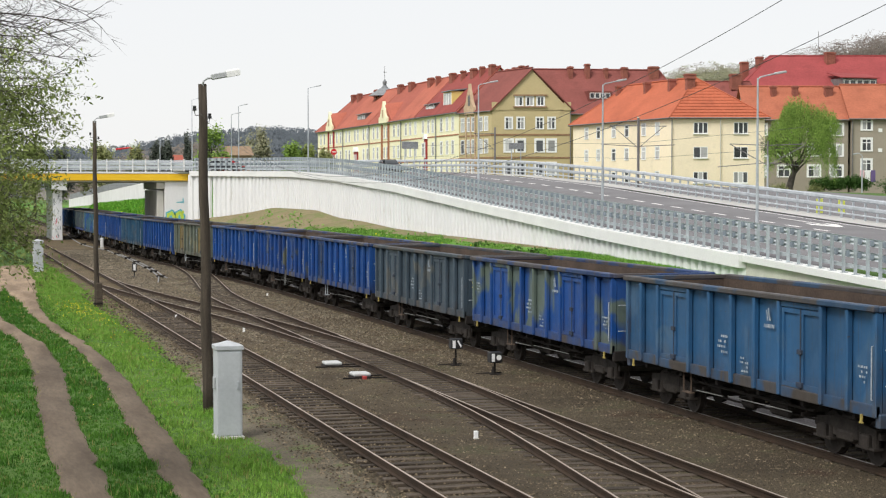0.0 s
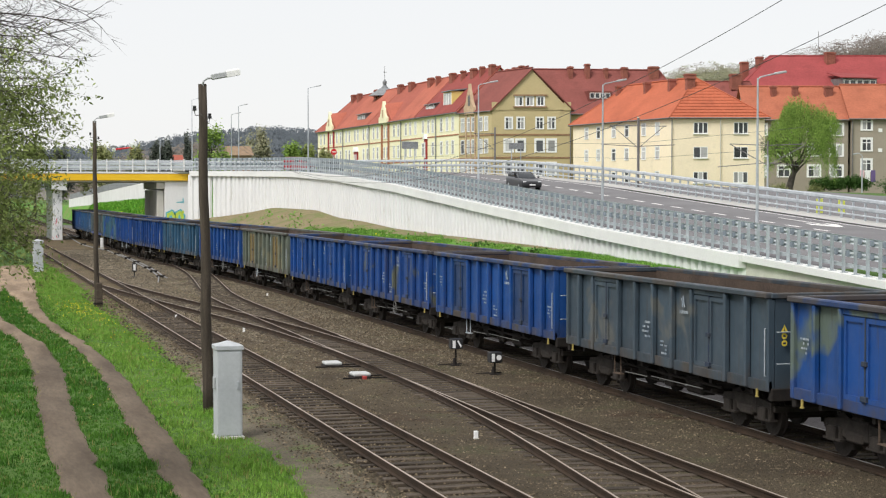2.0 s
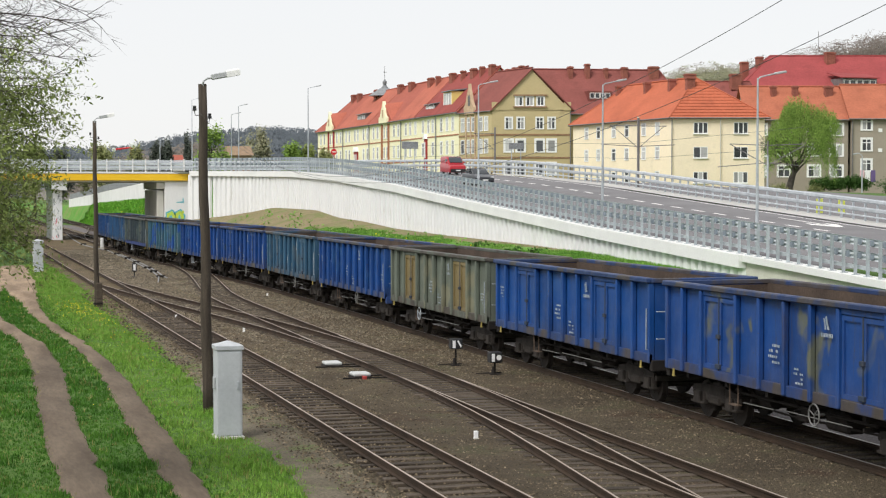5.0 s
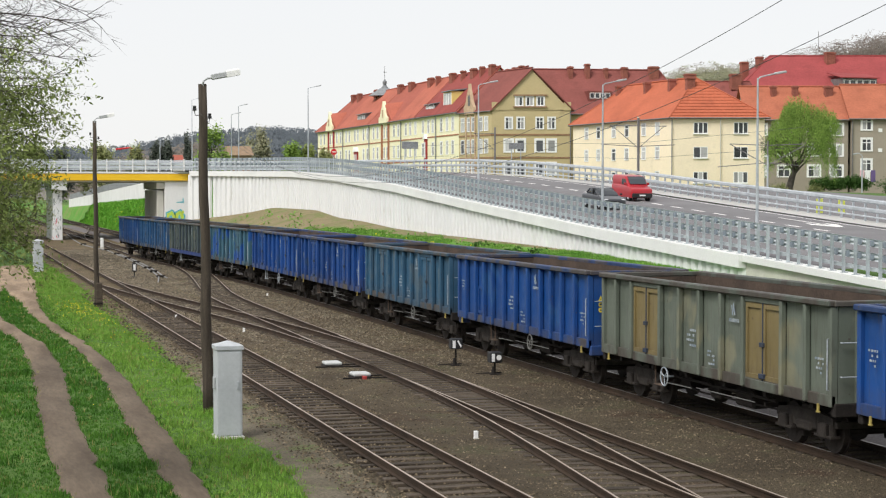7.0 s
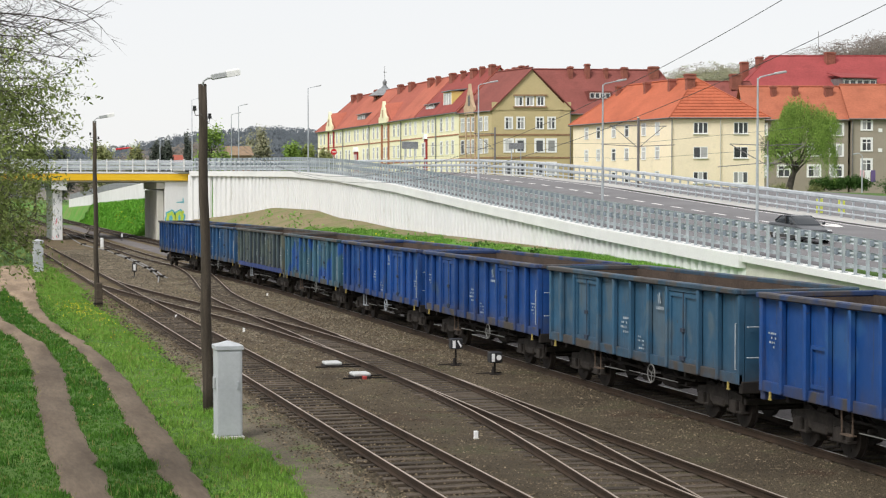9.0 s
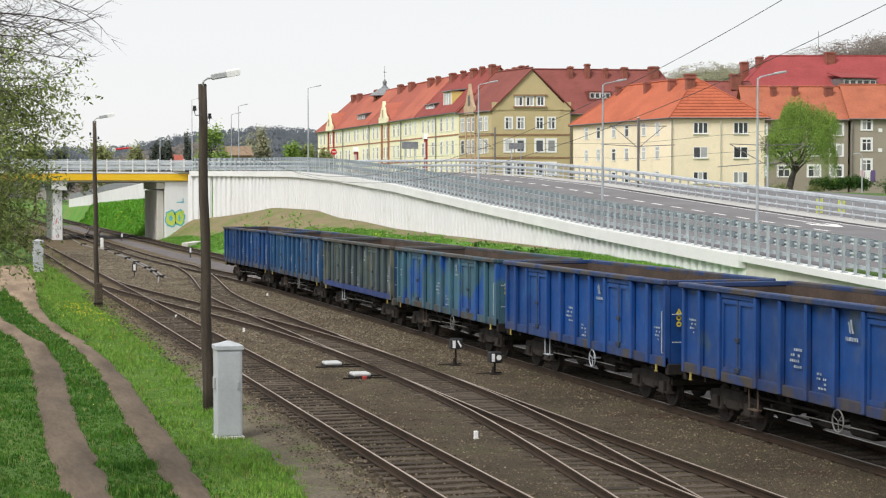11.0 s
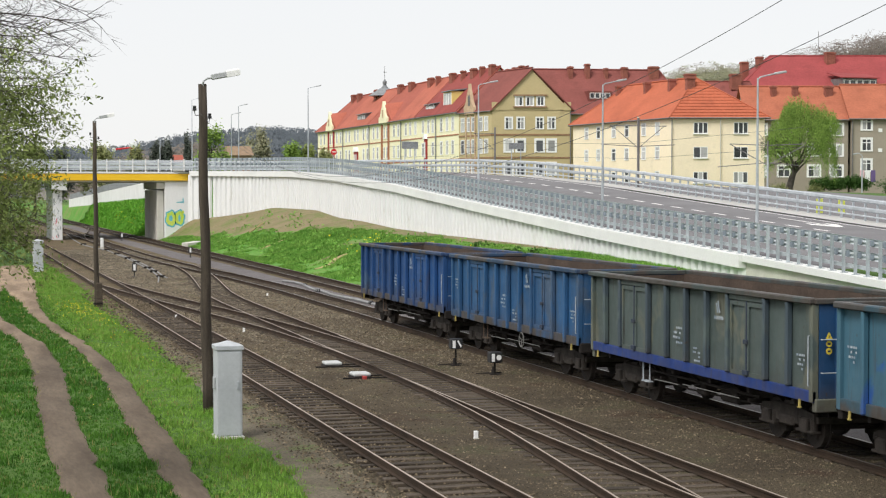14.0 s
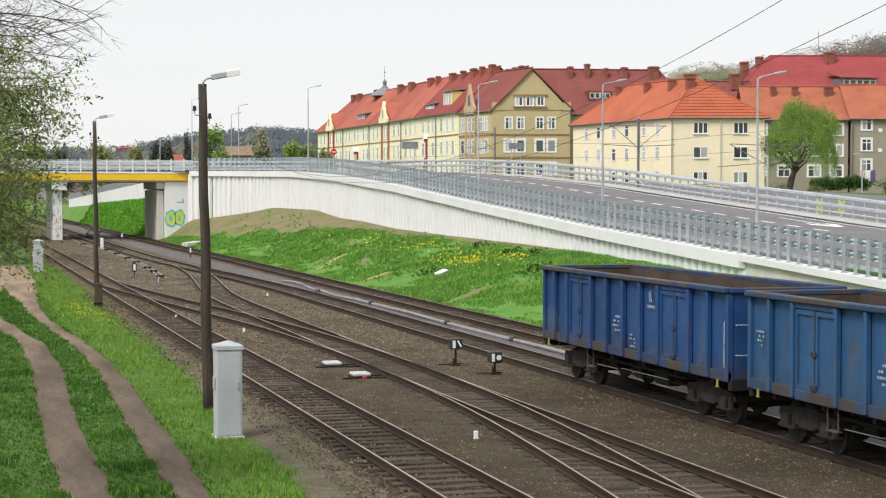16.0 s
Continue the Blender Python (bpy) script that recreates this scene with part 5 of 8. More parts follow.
def build_cream_house():
    random.seed(5)
    h = House("cream rendered three-storey house with an orange hipped tile roof", (81.43, 189.99), (91.86, 187.03), (78.75, 215.7), 5.2, 14.15, M["cream"])
    h.roof(M["tile_orange"], 18.95, False, 0.2, 0.14)
    # pronounced tile courses on the hipped end
    a, b, r = Vector(h.p(-0.04, -0.017, 14.08)), Vector(h.p(1.04, -0.017, 14.08)), Vector(h.p(0.5, 0.2, 18.98))
    for i in range(13):
        f = (i + 0.5) / 13
        Geo().tube([tuple(a.lerp(r, f)), tuple(b.lerp(r, f))], 0.055, 5).ob("tile_course", M["tile_orange"], h.rf)
    for z in (12.83, 10.0, 7.1):
        for s, n in ((0.315, 3), (0.745, 3)):
            h.window("u", s, z, 1.65, 1.3, n if z != 10.0 else 2, False, 0.0, 0.35)
        for s in (0.126, 0.256, 0.424, 0.557, 0.718, 0.848):
            h.window("v", s, z, 0.95, 1.45, 1, True, 0.06, 0.85)
    for b, w in ((0.86, 1.2), (0.56, 1.8), (0.32, 2.0), (0.15, 2.4)):
        h.chimney(0.38, b, 17.2, 19.0, w * 0.45, 0.6)
    for s, m in ((0.0, "slate"), (0.52, "concrete")):
        x, y, _ = h.p(s, -0.004, 0)
        Geo().tube([(x, y - 0.1, 5), (x, y - 0.1, 14.0)], 0.055, 6).ob("downpipe", M[m], h.o)
    x, y, _ = h.p(-0.012, 0.30, 0)
    Geo().box(x - 0.1, x + 0.02, y - 0.25, y + 0.25, 10.2, 14.4).ob("flue", M["cream"], h.o)


def build_terrace():
    random.seed(6)
    h = House("long lemon-yellow terrace with red tile roof and gables", (72.93, 248.5), (85.0, 247.2), (71.68, 343.5), 6.0, 17.2, M["lemon"], "terrace")
    h.roof(M["tile_red"], 23.8, False, 0.0, 0.07)

    def slope(v0, v1, material, label):
        """A newer or older stretch of tiling on the street side of the roof."""
        ou = 0.48 / h.u.length
        lo, hi = (-ou, 17.1), (0.5, 23.8)
        q = [h.p(u, v, z + d) for d in (0.02, 0.07) for v in (v0, v1) for u, z in (lo, hi)]
        Geo().add(q, [(0, 1, 3, 2), (4, 5, 7, 6), (0, 1, 5, 4), (2, 3, 7, 6), (0, 2, 6, 4), (1, 3, 7, 5)]).ob("roof_section", material, h.rf, label)

    slope(0.0, 0.238, M["tile_crimson"], "dark crimson stretch of tiling")
    slope(0.242, 0.37, M["tile_bright"], "brighter orange-red stretch of tiling")
    slope(0.56, 0.80, M["tile_bright"], "brighter orange-red stretch of tiling")
    cols = [0.968, 0.937, 0.825, 0.791, 0.745, 0.718, 0.673, 0.65, 0.605, 0.575, 0.529, 0.5, 0.385, 0.356, 0.307, 0.279, 0.246, 0.2, 0.168, 0.142, 0.094, 0.062, 0.031]
    for z in (15.5, 12.0, 8.4):
        for s in cols:
            if z > 15 or min(abs(s - 0.175), abs(s - 0.66)) > 0.022:
                h.window("v", s, z, 1.15, 2.0, 1, True, 0.07, 1.0)
    for z in (13.72, 10.1):
        h.strip("v", 0.0, 1.0, z, z + 0.2, 0.06, M["trim_rust"], "string_course")
    h.strip("v", 0.0, 1.0, 16.8, 17.05, 0.2, M["lemon"], "cornice")
    for s in (0.123, 0.337, 0.56, 0.77):
        x, y, _ = h.p(-0.012, s, 0)
        Geo().tube([(x, y, 6), (x, y, 17.0)], 0.09, 6).ob("downpipe", M["slate"], h.o)
    for s, top in ((0.18, 13.6), (0.66, 12.6)):
        for d in (-0.007, 0.007) if s > 0.5 else (0.0,):
            h.strip("v", s + d - 0.0055, s + d + 0.0055, 6, top, 0.3, M["trim_red"], "porch")
            h.strip("v", s + d - 0.0035, s + d + 0.0035, 10.6, top - 0.5, 0.34, M["frame_white"], "porch_window")
            q = [h.p(u, s + d + a, z) for u in (-0.04, 0.0) for a, z in ((-0.008, top), (0.008, top), (0.0, top + 0.8))]
            Geo().add(q, [(0, 1, 2), (3, 4, 5), (0, 1, 4, 3), (1, 2, 5, 4), (0, 2, 5, 3)]).ob("porch_gable", M["frame_white"], h.o)
    for s in (0.443, 0.872):
        w = 0.029
        for e in (-1, 0, 1):
            h.strip("v", s + e * w * 0.8 - 0.0025, s + e * w * 0.8 + 0.0025, 6, 16.9 if e else 10.2, 0.25, M["trim_red" if s > 0.6 else "trim_rust"], "pilaster")
        for d in (-0.36, 0.36):
            for z in (15.4, 12.0):
                h.window("v", s + d * w, z, 1.0, 1.9, 1, True, 0.0, 1.0)
        outline = [(-1, 17.0), (-1, 17.9), (-0.72, 18.1), (-0.5, 18.7), (-0.42, 19.2), (-0.18, 19.9), (0, 20.7), (0.18, 19.9), (0.42, 19.2), (0.5, 18.7), (0.72, 18.1), (1, 17.9), (1, 17.0)]
        k = len(outline)
        q = [h.p(u, s + a * w, z) for u in (-0.045, 0.0) for a, z in outline]
        Geo().add(q, [tuple(range(k)), tuple(range(k, 2 * k))] + [(i, (i + 1) % k, k + (i + 1) % k, k + i) for i in range(k)]).ob("ornamental_gable", M["lemon"], h.o, "tall pointed cream gable")
        h.strip("v", s - 0.004, s + 0.004, 17.9, 19.2, 0.62, M["tanstone"], "niche")
        q = [h.p(u, s + a, z) for u, a, z in ((-0.02, -0.05, 17.3), (-0.02, 0.05, 17.3), (-0.02, 0, 20.3), (0.27, 0, 20.7))]
        Geo().add(q, [(0, 2, 3), (1, 2, 3), (0, 1, 2), (0, 1, 3)]).ob("cross_roof", M["tile_bright"], h.rf)
    # low strip dormers in the roof
    for s, w, z in ((0.185, 5.2, 18.0), (0.655, 6.0, 18.3)):
        x, y, _ = h.p(0.13, s, 0)
        d = Geo().box(x - 0.9, x + 2, y - w / 2, y + w / 2, z, z + 0.95, 0.02).ob("dormer", M["gutter"], h.rf, "low dark strip dormer")
        x0 = x - 1.2
        Geo().add([(x0, y - w / 2 - 0.2, z + 0.95), (x0, y + w / 2 + 0.2, z + 0.95), (x + 2.4, y + w / 2 + 0.2, z + 1.5), (x + 2.4, y - w / 2 - 0.2, z + 1.5), (x0, y - w / 2 - 0.2, z + 1.08), (x0, y + w / 2 + 0.2, z + 1.08), (x + 2.4, y + w / 2 + 0.2, z + 1.63), (x + 2.4, y - w / 2 - 0.2, z + 1.63)], [(0, 1, 2, 3), (4, 5, 6, 7), (0, 1, 5, 4), (1, 2, 6, 5), (2, 3, 7, 6), (3, 0, 4, 7)]).ob("dormer_roof", M["slate"], d)
        for i in range(4):
            fr, si, pa, cu, su = window_meshes(0.95, 0.7, 1, False, 0.0)
            for me, nm in ((fr, "window"), (cu if s < 0.5 else pa, "pane")):
                share(nm, me, d, Matrix.Translation(Vector((x - 0.93, y - w / 2 + w * (i + 0.5) / 4, z + 0.5)) - origin(d)) @ pose(0, 0, 0, 0, 0, -90))
    x, y, _ = h.p(0.20, 0.095, 0)
    d = Geo().box(x - 1.5, x + 2.4, y - 2.4, y + 2.4, 18.0, 20.5, 0.03).ob("dormer", M["dormer_yellow"], h.rf, "yellow box dormer with a wide window")
    Geo().add([(x - 1.8, y - 2.6, 20.5), (x - 1.8, y + 2.6, 20.5), (x + 2.8, y + 2.6, 21.0), (x + 2.8, y - 2.6, 21.0), (x - 1.8, y - 2.6, 20.68), (x - 1.8, y + 2.6, 20.68), (x + 2.8, y + 2.6, 21.2), (x + 2.8, y - 2.6, 21.2)], [(0, 1, 2, 3), (4, 5, 6, 7), (0, 1, 5, 4), (1, 2, 6, 5), (2, 3, 7, 6), (3, 0, 4, 7)]).ob("dormer_roof", M["slate"], d)
    fr, si, pa, cu, su = window_meshes(4.2, 2.1, 3, False, 0.1)
    at = Matrix.Translation(Vector((x - 1.53, y, 19.3)) - origin(d)) @ pose(0, 0, 0, 0, 0, -90)
    share("window", fr, d, at)
    for i in range(3):
        share("pane", cu, d, at @ pose(-2.1 + 4.2 * (i + 0.5) / 3, 0, 0))
    for s, w in ((0.005, 2.2), (0.055, 1.0), (0.10, 2.4), (0.155, 1.0), (0.215, 2.6), (0.30, 1.0), (0.345, 2.8), (0.47, 3.0), (0.545, 3.0), (0.72, 2.6), (0.86, 2.4), (0.91, 2.4)):
        h.chimney(0.42, s, 22.2, 24.15, 0.75, w * 0.62)
    # cupola with spire
    x, y, _ = h.p(0.5, 0.70, 0)
    Geo().cyl((x, y, 22.9), (x, y, 24.3), 3.0, 0.9, 12).cyl((x, y, 24.2), (x, y, 25.0), 0.8, 0.2, 10).cyl((x, y, 25.0), (x, y, 25.5), 0.36, 0.4, 10).cyl((x, y, 25.5), (x, y, 25.9), 0.4, 0.1, 10).cyl((x, y, 25.8), (x, y, 28.4), 0.05, 0.03, 6).box(x - 0.4, x + 0.4, y - 0.04, y + 0.04, 27.2, 27.28).ob("cupola", M["slate"], h.rf, "grey sheet-metal cupola with a spire")


def build_mustard_house():
    random.seed(7)
    h = House("mustard rendered corner house with a tall curved gable", (74.87, 238.63), (85.66, 235.56), (72.93, 248.4), 6.0, 17.0, M["mustard"])
    h.roof(M["tile_brown"], 22.9, False, 0.0, 0.0, 0.35)
    for z in (15.1, 11.9, 8.6):
        for s in (0.215, 0.365, 0.605, 0.755):
            h.window("u", s, z, 0.95 if z > 13 else 1.05, 1.6 if z > 13 else 1.65, 2 if z > 13 else 1, z > 13, 0.14 if z > 13 else 0.24, 0.2)
        for s in (0.16, 0.32, 0.88):
            h.window("v", s, z, 1.05, 2.0, 1, True, 0.07, 0.8)
    for z in (13.35, 10.1):
        h.strip("u", 0, 1, z, z + 0.25, 0.07, M["trim_brown"], "string_course")
        h.strip("v", 0, 1, z, z + 0.25, 0.07, M["trim_brown"], "string_course")
    for s in (0.345, 0.48, 0.615):
        h.window("u", s, 18.2, 0.95, 1.25, 2, False, 0.14, 0.2)
    h.strip("u", 0.27, 0.70, 17.3, 17.5, 0.2, M["trim_brown"], "attic_sill")
    h.strip("u", 0.27, 0.70, 18.95, 19.15, 0.22, M["trim_brown"], "attic_lintel")
    a = [Vector(h.p(s, -0.02, z)) for s, z in ((0.34, 19.15), (0.63, 19.15), (0.485, 20.0))]
    Geo().add([tuple(v) for v in a] + [tuple(v + Vector((0.1, 0.3, 0))) for v in a], [(0, 1, 2), (3, 4, 5), (0, 1, 4, 3), (1, 2, 5, 4), (0, 2, 5, 3)]).ob("pediment", M["mustard"], h.o)
    # shoulders of the curved gable
    for s0, s1 in ((0.0, 0.09), (0.91, 1.0)):
        h.strip("u", s0, s1, 16.9, 18.1, 0.12, M["mustard"], "gable_shoulder")
    x, y, _ = h.p(0.985, -0.012, 0)
    Geo().tube([(x, y - 0.1, 6), (x, y - 0.1, 16.8)], 0.08, 6).ob("downpipe", M["gutter"], h.o)
    # ornamental wall gable on the long side, over three slim pilasters
    s, w = 0.62, 0.15
    outline = [(-1, 16.6), (-1, 17.6), (-0.8, 17.9), (-0.55, 18.5), (-0.42, 19.2), (-0.15, 20.2), (0, 21.0), (0.15, 20.2), (0.42, 19.2), (0.55, 18.5), (0.8, 17.9), (1, 17.6), (1, 16.6)]
    k = len(outline)
    q = [h.p(u, s + a * w, z) for u in (-0.035, 0.0) for a, z in outline]
    Geo().add(q, [tuple(range(k)), tuple(range(k, 2 * k))] + [(i, (i + 1) % k, k + (i + 1) % k, k + i) for i in range(k)]).ob("ornamental_gable", M["tanstone"], h.o, "tall pointed tan stone gable")
    h.strip("v", s - 0.03, s + 0.03, 17.8, 19.3, 0.42, M["gutter"], "niche")
    for d in (-0.14, 0.0, 0.14):
        h.strip("v", s + d - 0.014, s + d + 0.014, 6, 16.6, 0.16, M["tanstone"], "pilaster")
        for z in (15.1, 11.9, 8.6):
            h.window("v", s + d + (0.07 if d < 0.1 else 0.12), z, 0.95, 2.0, 1, True, 0.07, 0.9) if d < 0.1 else None
    # the wing beyond, under a broad roof
    w = House("long wing under a broad brown-red tile roof", (80.6, 237.85), (103.2, 234.3), (82.3, 250.35), 6.0, 16.6, M["mustard"])
    w.roof(M["tile_brown"], 23.2, True, 0.0, 0.12)
    for s in (0.31, 0.40):
        w.window("u", s, 14.6, 1.2, 1.6)
    x, y, _ = w.p(0.438, 0.24, 0)
    d = Geo().box(x - 1.8, x + 1.8, y - 1.4, y + 1.5, 18.2, 19.9, 0.03).ob("dormer", M["tile_brown"], w.rf)
    for i in range(4):
        fr, si, pa, cu, su = window_meshes(0.7, 0.8, 1, False, 0.06)
        share("window", fr, d, Matrix.Translation(Vector((x - 1.2 + 0.8 * i, y - 1.43, 19.2)) - origin(d)))
        share("pane", pa, d, Matrix.Translation(Vector((x - 1.2 + 0.8 * i, y - 1.42, 19.2)) - origin(d)))
    for s, ww, t in ((0.29, 0.6, 23.6), (0.40, 0.6, 24.0), (0.52, 0.5, 23.4), (0.64, 0.8, 23.55), (0.83, 1.4, 23.7)):
        w.chimney(s, 0.42, 21.0, t, ww, 0.9)
    # roof over the inner corner where terrace and wing meet
    k = House("red-roofed inner corner block", (76.5, 246.5), (88.5, 244.5), (77.0, 256), 6.0, 17.0, M["mustard"])
    k.roof(M["tile_brown"], 23.7, False, 0.0, 0.0)
    for s in (0.1, 0.5, 0.9):
        k.chimney(0.45, s, 22.5, 23.9, 0.7, 1.0)


def build_grey_houses():
    random.seed(8)
    h = House("grey-brown rendered tenement with old orange tile roof", (97.5, 203.1), (109.6, 199.7), (100.4, 213.0), 5.6, 14.6, M["greyrender"], "tenement")
    h.roof(M["tile_old"], 18.9, True, 0.0, 0.0)
    for z in (13.2, 10.6, 8.0):
        for s in (0.12, 0.36, 0.66, 0.885):
            h.window("u", s, z, 1.45, 1.35, 2, z < 9, 0.2, 0.3)
    for s, w in ((0.3, 1.4), (0.52, 1.4), (0.86, 2.2)):
        h.chimney(s, 0.36, 16.8, 18.95, w * 0.5, 0.55)
    g = House("grey-brown rendered tenement with a weathered brown tile roof", (109.75, 199.0), (121.5, 195.7), (112.6, 209), 5.6, 14.7, M["greyrender"], "tenement")
    g.roof(M["tile_old"], 19.1, True, 0.0, 0.0)
    for z in (13.9, 11.3, 8.7):
        g.window("u", 0.15, z, 1.15, 1.45, 2, True, 0.2, 0.3)
        g.window("u", 0.46, z - 0.9, 1.7, 2.6, 3, True, 0.16, 0.3)
        g.window("u", 0.75, z, 1.15, 1.45, 2, True, 0.2, 0.3)
    for z in (12.9, 10.4):
        g.strip("u", 0.27, 0.31, z, z + 0.45, 0.08, M["frame_white"], "vent_cover")
    x, y, _ = g.p(0.0, -0.02, 0)
    Geo().tube([(x, y, 5.6), (x, y, 14.4)], 0.08, 6).ob("downpipe", M["gutter"], g.o)
    # the big crimson roof behind
    r = House("large house behind under a steep crimson tile roof", (114.5, 244.0), (152, 233.5), (118.5, 262), 6.0, 19.6, M["mustard"])
    r.roof(M["sheet_red"], 26.5, True, 0.20, 0.1)
    x, y, _ = r.p(0.49, 0.10, 0)
    d = Geo().box(x - 2.9, x + 2.9, y - 1.2, y + 2.5, 21.2, 22.5, 0.03).ob("dormer", M["gutter"], r.rf, "dark dormer with a row of windows")
    Geo().add([(x - 3.2, y - 1.5, 22.5), (x + 3.2, y - 1.5, 22.5), (x + 3.2, y + 3.2, 23.45), (x - 3.2, y + 3.2, 23.45), (x - 3.2, y - 1.5, 22.65), (x + 3.2, y - 1.5, 22.65), (x + 3.2, y + 3.2, 23.6), (x - 3.2, y + 3.2, 23.6)], [(0, 1, 2, 3), (4, 5, 6, 7), (0, 1, 5, 4), (1, 2, 6, 5), (2, 3, 7, 6), (3, 0, 4, 7)]).ob("dormer_roof", M["sheet_red"], d)
    for i in range(5):
        fr, si, pa, cu, su = window_meshes(0.95, 0.8, 1, False, 0.08)
        share("window", fr, d, Matrix.Translation(Vector((x - 2.2 + 1.1 * i, y - 1.23, 21.86)) - origin(d)))
        share("pane", pa, d, Matrix.Translation(Vector((x - 2.2 + 1.1 * i, y - 1.22, 21.86)) - origin(d)))
    for s, ww, t in ((0.09, 1.1, 25.5), (0.15, 0.9, 26.3), (0.43, 1.5, 27.0), (0.76, 1.0, 26.8)):
        r.chimney(s, 0.42, 22.0, t, ww, 1.0)
    x, y, _ = r.p(0.385, 0.42, 0)
    Geo().tube([(x, y, 27), (x, y, 30.2)], 0.04, 5).ob("aerial", M["gutter"], r.rf)
    m = House("low brown-roofed house between the taller ones", (104.0, 238.0), (116.0, 235.0), (106.5, 250), 6.0, 16.0, M["mustard"])
    m.roof(M["tile_brown"], 21.8, True, 0.1, 0.1)
    for s in (0.15, 0.7):
        m.chimney(s, 0.4, 20.5, 22.9, 1.6, 0.9)


build_cream_house()
build_terrace()
build_mustard_house()
build_grey_houses()

# ---- lineside things ----
def build_pole(at, height, lean, label, foot=False):
    x, y, z = at
    p = thing("lamp_post", at, label, "lamp post", "wooden lamp posts by the path")
    n = 9
    pts = [(x + lean * i / n + 0.02 * math.sin(i * 1.7), y, z - 0.3 + (height + 0.3) * i / n) for i in range(n + 1)]
    Geo().taper(pts, [(0.135 if foot else 0.155) - 0.045 * i / n for i in range(n + 1)], 12).ob("pole", M["pole_wood"], p, flat=False)
    tx, tz = x + lean, z + height
    if foot:
        Geo().box(x - 0.06, x + 0.26, y - 0.16, y + 0.14, z - 0.3, z + 1.25, 0.03).ob("foot_post", M["sleeper"], p, "weathered timber foot post")
        Geo().cyl((x + 0.05, y, z + 0.2), (x + 0.05, y, z + 0.25), 0.24, 0.24, 14).ob("strap", M["grime"], p)
    a = Geo().tube([(tx, y, tz - 0.25), (tx + 0.02, y - 0.12, tz + 0.06), (tx + 0.12, y - 0.14, tz + 0.14), (tx + 0.3, y - 0.16, tz + 0.17)], 0.03, 7)
    a.ob("bracket", M["lamp_grey"], p)
    m = Matrix.Translation((tx + 0.28, y - 0.16, tz + 0.17)) @ Euler((0, radians(-11), 0)).to_matrix().to_4x4()
    body = Geo().box(-0.05, 0.38, -0.10, 0.10, -0.06, 0.09, 0.02, 0, m)
    lamp = body.ob("lamp_housing", M["lamp_grey"], p)
    hood = Geo()
    prof = [(-0.15, -0.03), (-0.12, 0.11), (0.0, 0.16), (0.12, 0.11), (0.15, -0.03)]
    v = [tuple(m @ Vector((0.34 + 0.36 * i, w * (0.9 + 0.1 * i), u - 0.03))) for i in (0, 1) for w, u in prof]
    hood.add(v, [(j, j + 1, j + 6, j + 5) for j in range(4)] + [(0, 1, 2, 3, 4), (5, 6, 7, 8, 9), (0, 4, 9, 5)])
    hood.ob("lamp_hood", M["lamp_pale"], lamp, "pale plastic lamp cover")
    for s, dz in ((-1, -0.70), (1, -0.90)):
        b = Geo().tube([(tx, y, tz + dz - 0.12), (tx + s * 0.18, y, tz + dz - 0.12), (tx + s * 0.20, y, tz + dz)], 0.012, 5)
        hook = b.ob("insulator_hook", M["grime"], p)
        c = (tx + s * 0.20, y, tz + dz)
        Geo().cyl(c, (c[0], c[1], c[2] + 0.07), 0.055, 0.045, 8).cyl((c[0], c[1], c[2] + 0.06), (c[0], c[1], c[2] + 0.13), 0.035, 0.05, 8).ob("insulator", M["black"], hook)
    return p


def build_cabinet(at, w, h, label):
    x, y, z = at
    c = thing("relay_cabinet", at, label, "cabinet", "grey lineside cabinets")
    k = w / 2
    Geo().box(x - k, x + k, y - k, y + k, z - 0.1, z + h - 0.14, 0.015).ob("body", M["box_grey"], c)
    Geo().box(x - k - 0.03, x + k + 0.03, y - k - 0.03, y + k + 0.03, z + h - 0.15, z + h - 0.05, 0.012).ob("cap", M["box_grey"], c)
    Geo().add([(x - k - 0.03, y - k - 0.03, z + h - 0.05), (x + k + 0.03, y - k - 0.03, z + h - 0.05), (x + k + 0.03, y + k + 0.03, z + h - 0.05), (x - k - 0.03, y + k + 0.03, z + h - 0.05), (x, y, z + h + 0.06)], [(0, 1, 4), (1, 2, 4), (2, 3, 4), (3, 0, 4), (0, 1, 2, 3)]).ob("lid", M["box_grey"], c)
    d = Geo().box(x - k + 0.04, x + k - 0.04, y - k - 0.012, y - k, z + 0.06, z + h - 0.2, 0.004).ob("door", M["box_grey"], c)
    Geo().box(x + k - 0.13, x + k - 0.09, y - k - 0.04, y - k - 0.01, z + h * 0.52, z + h * 0.60, 0.006).ob("handle", M["zinc"], d)
    Geo().box(x - k - 0.05, x - k, y - 0.09, y + 0.09, z + h * 0.52, z + h * 0.64, 0.008).ob("cable_box", M["lamp_grey"], c)
    Geo().box(x - k - 0.05, x + k + 0.05, y - k - 0.05, y + k + 0.05, z - 0.12, z + 0.03, 0.01).ob("plinth", M["concrete"], c)


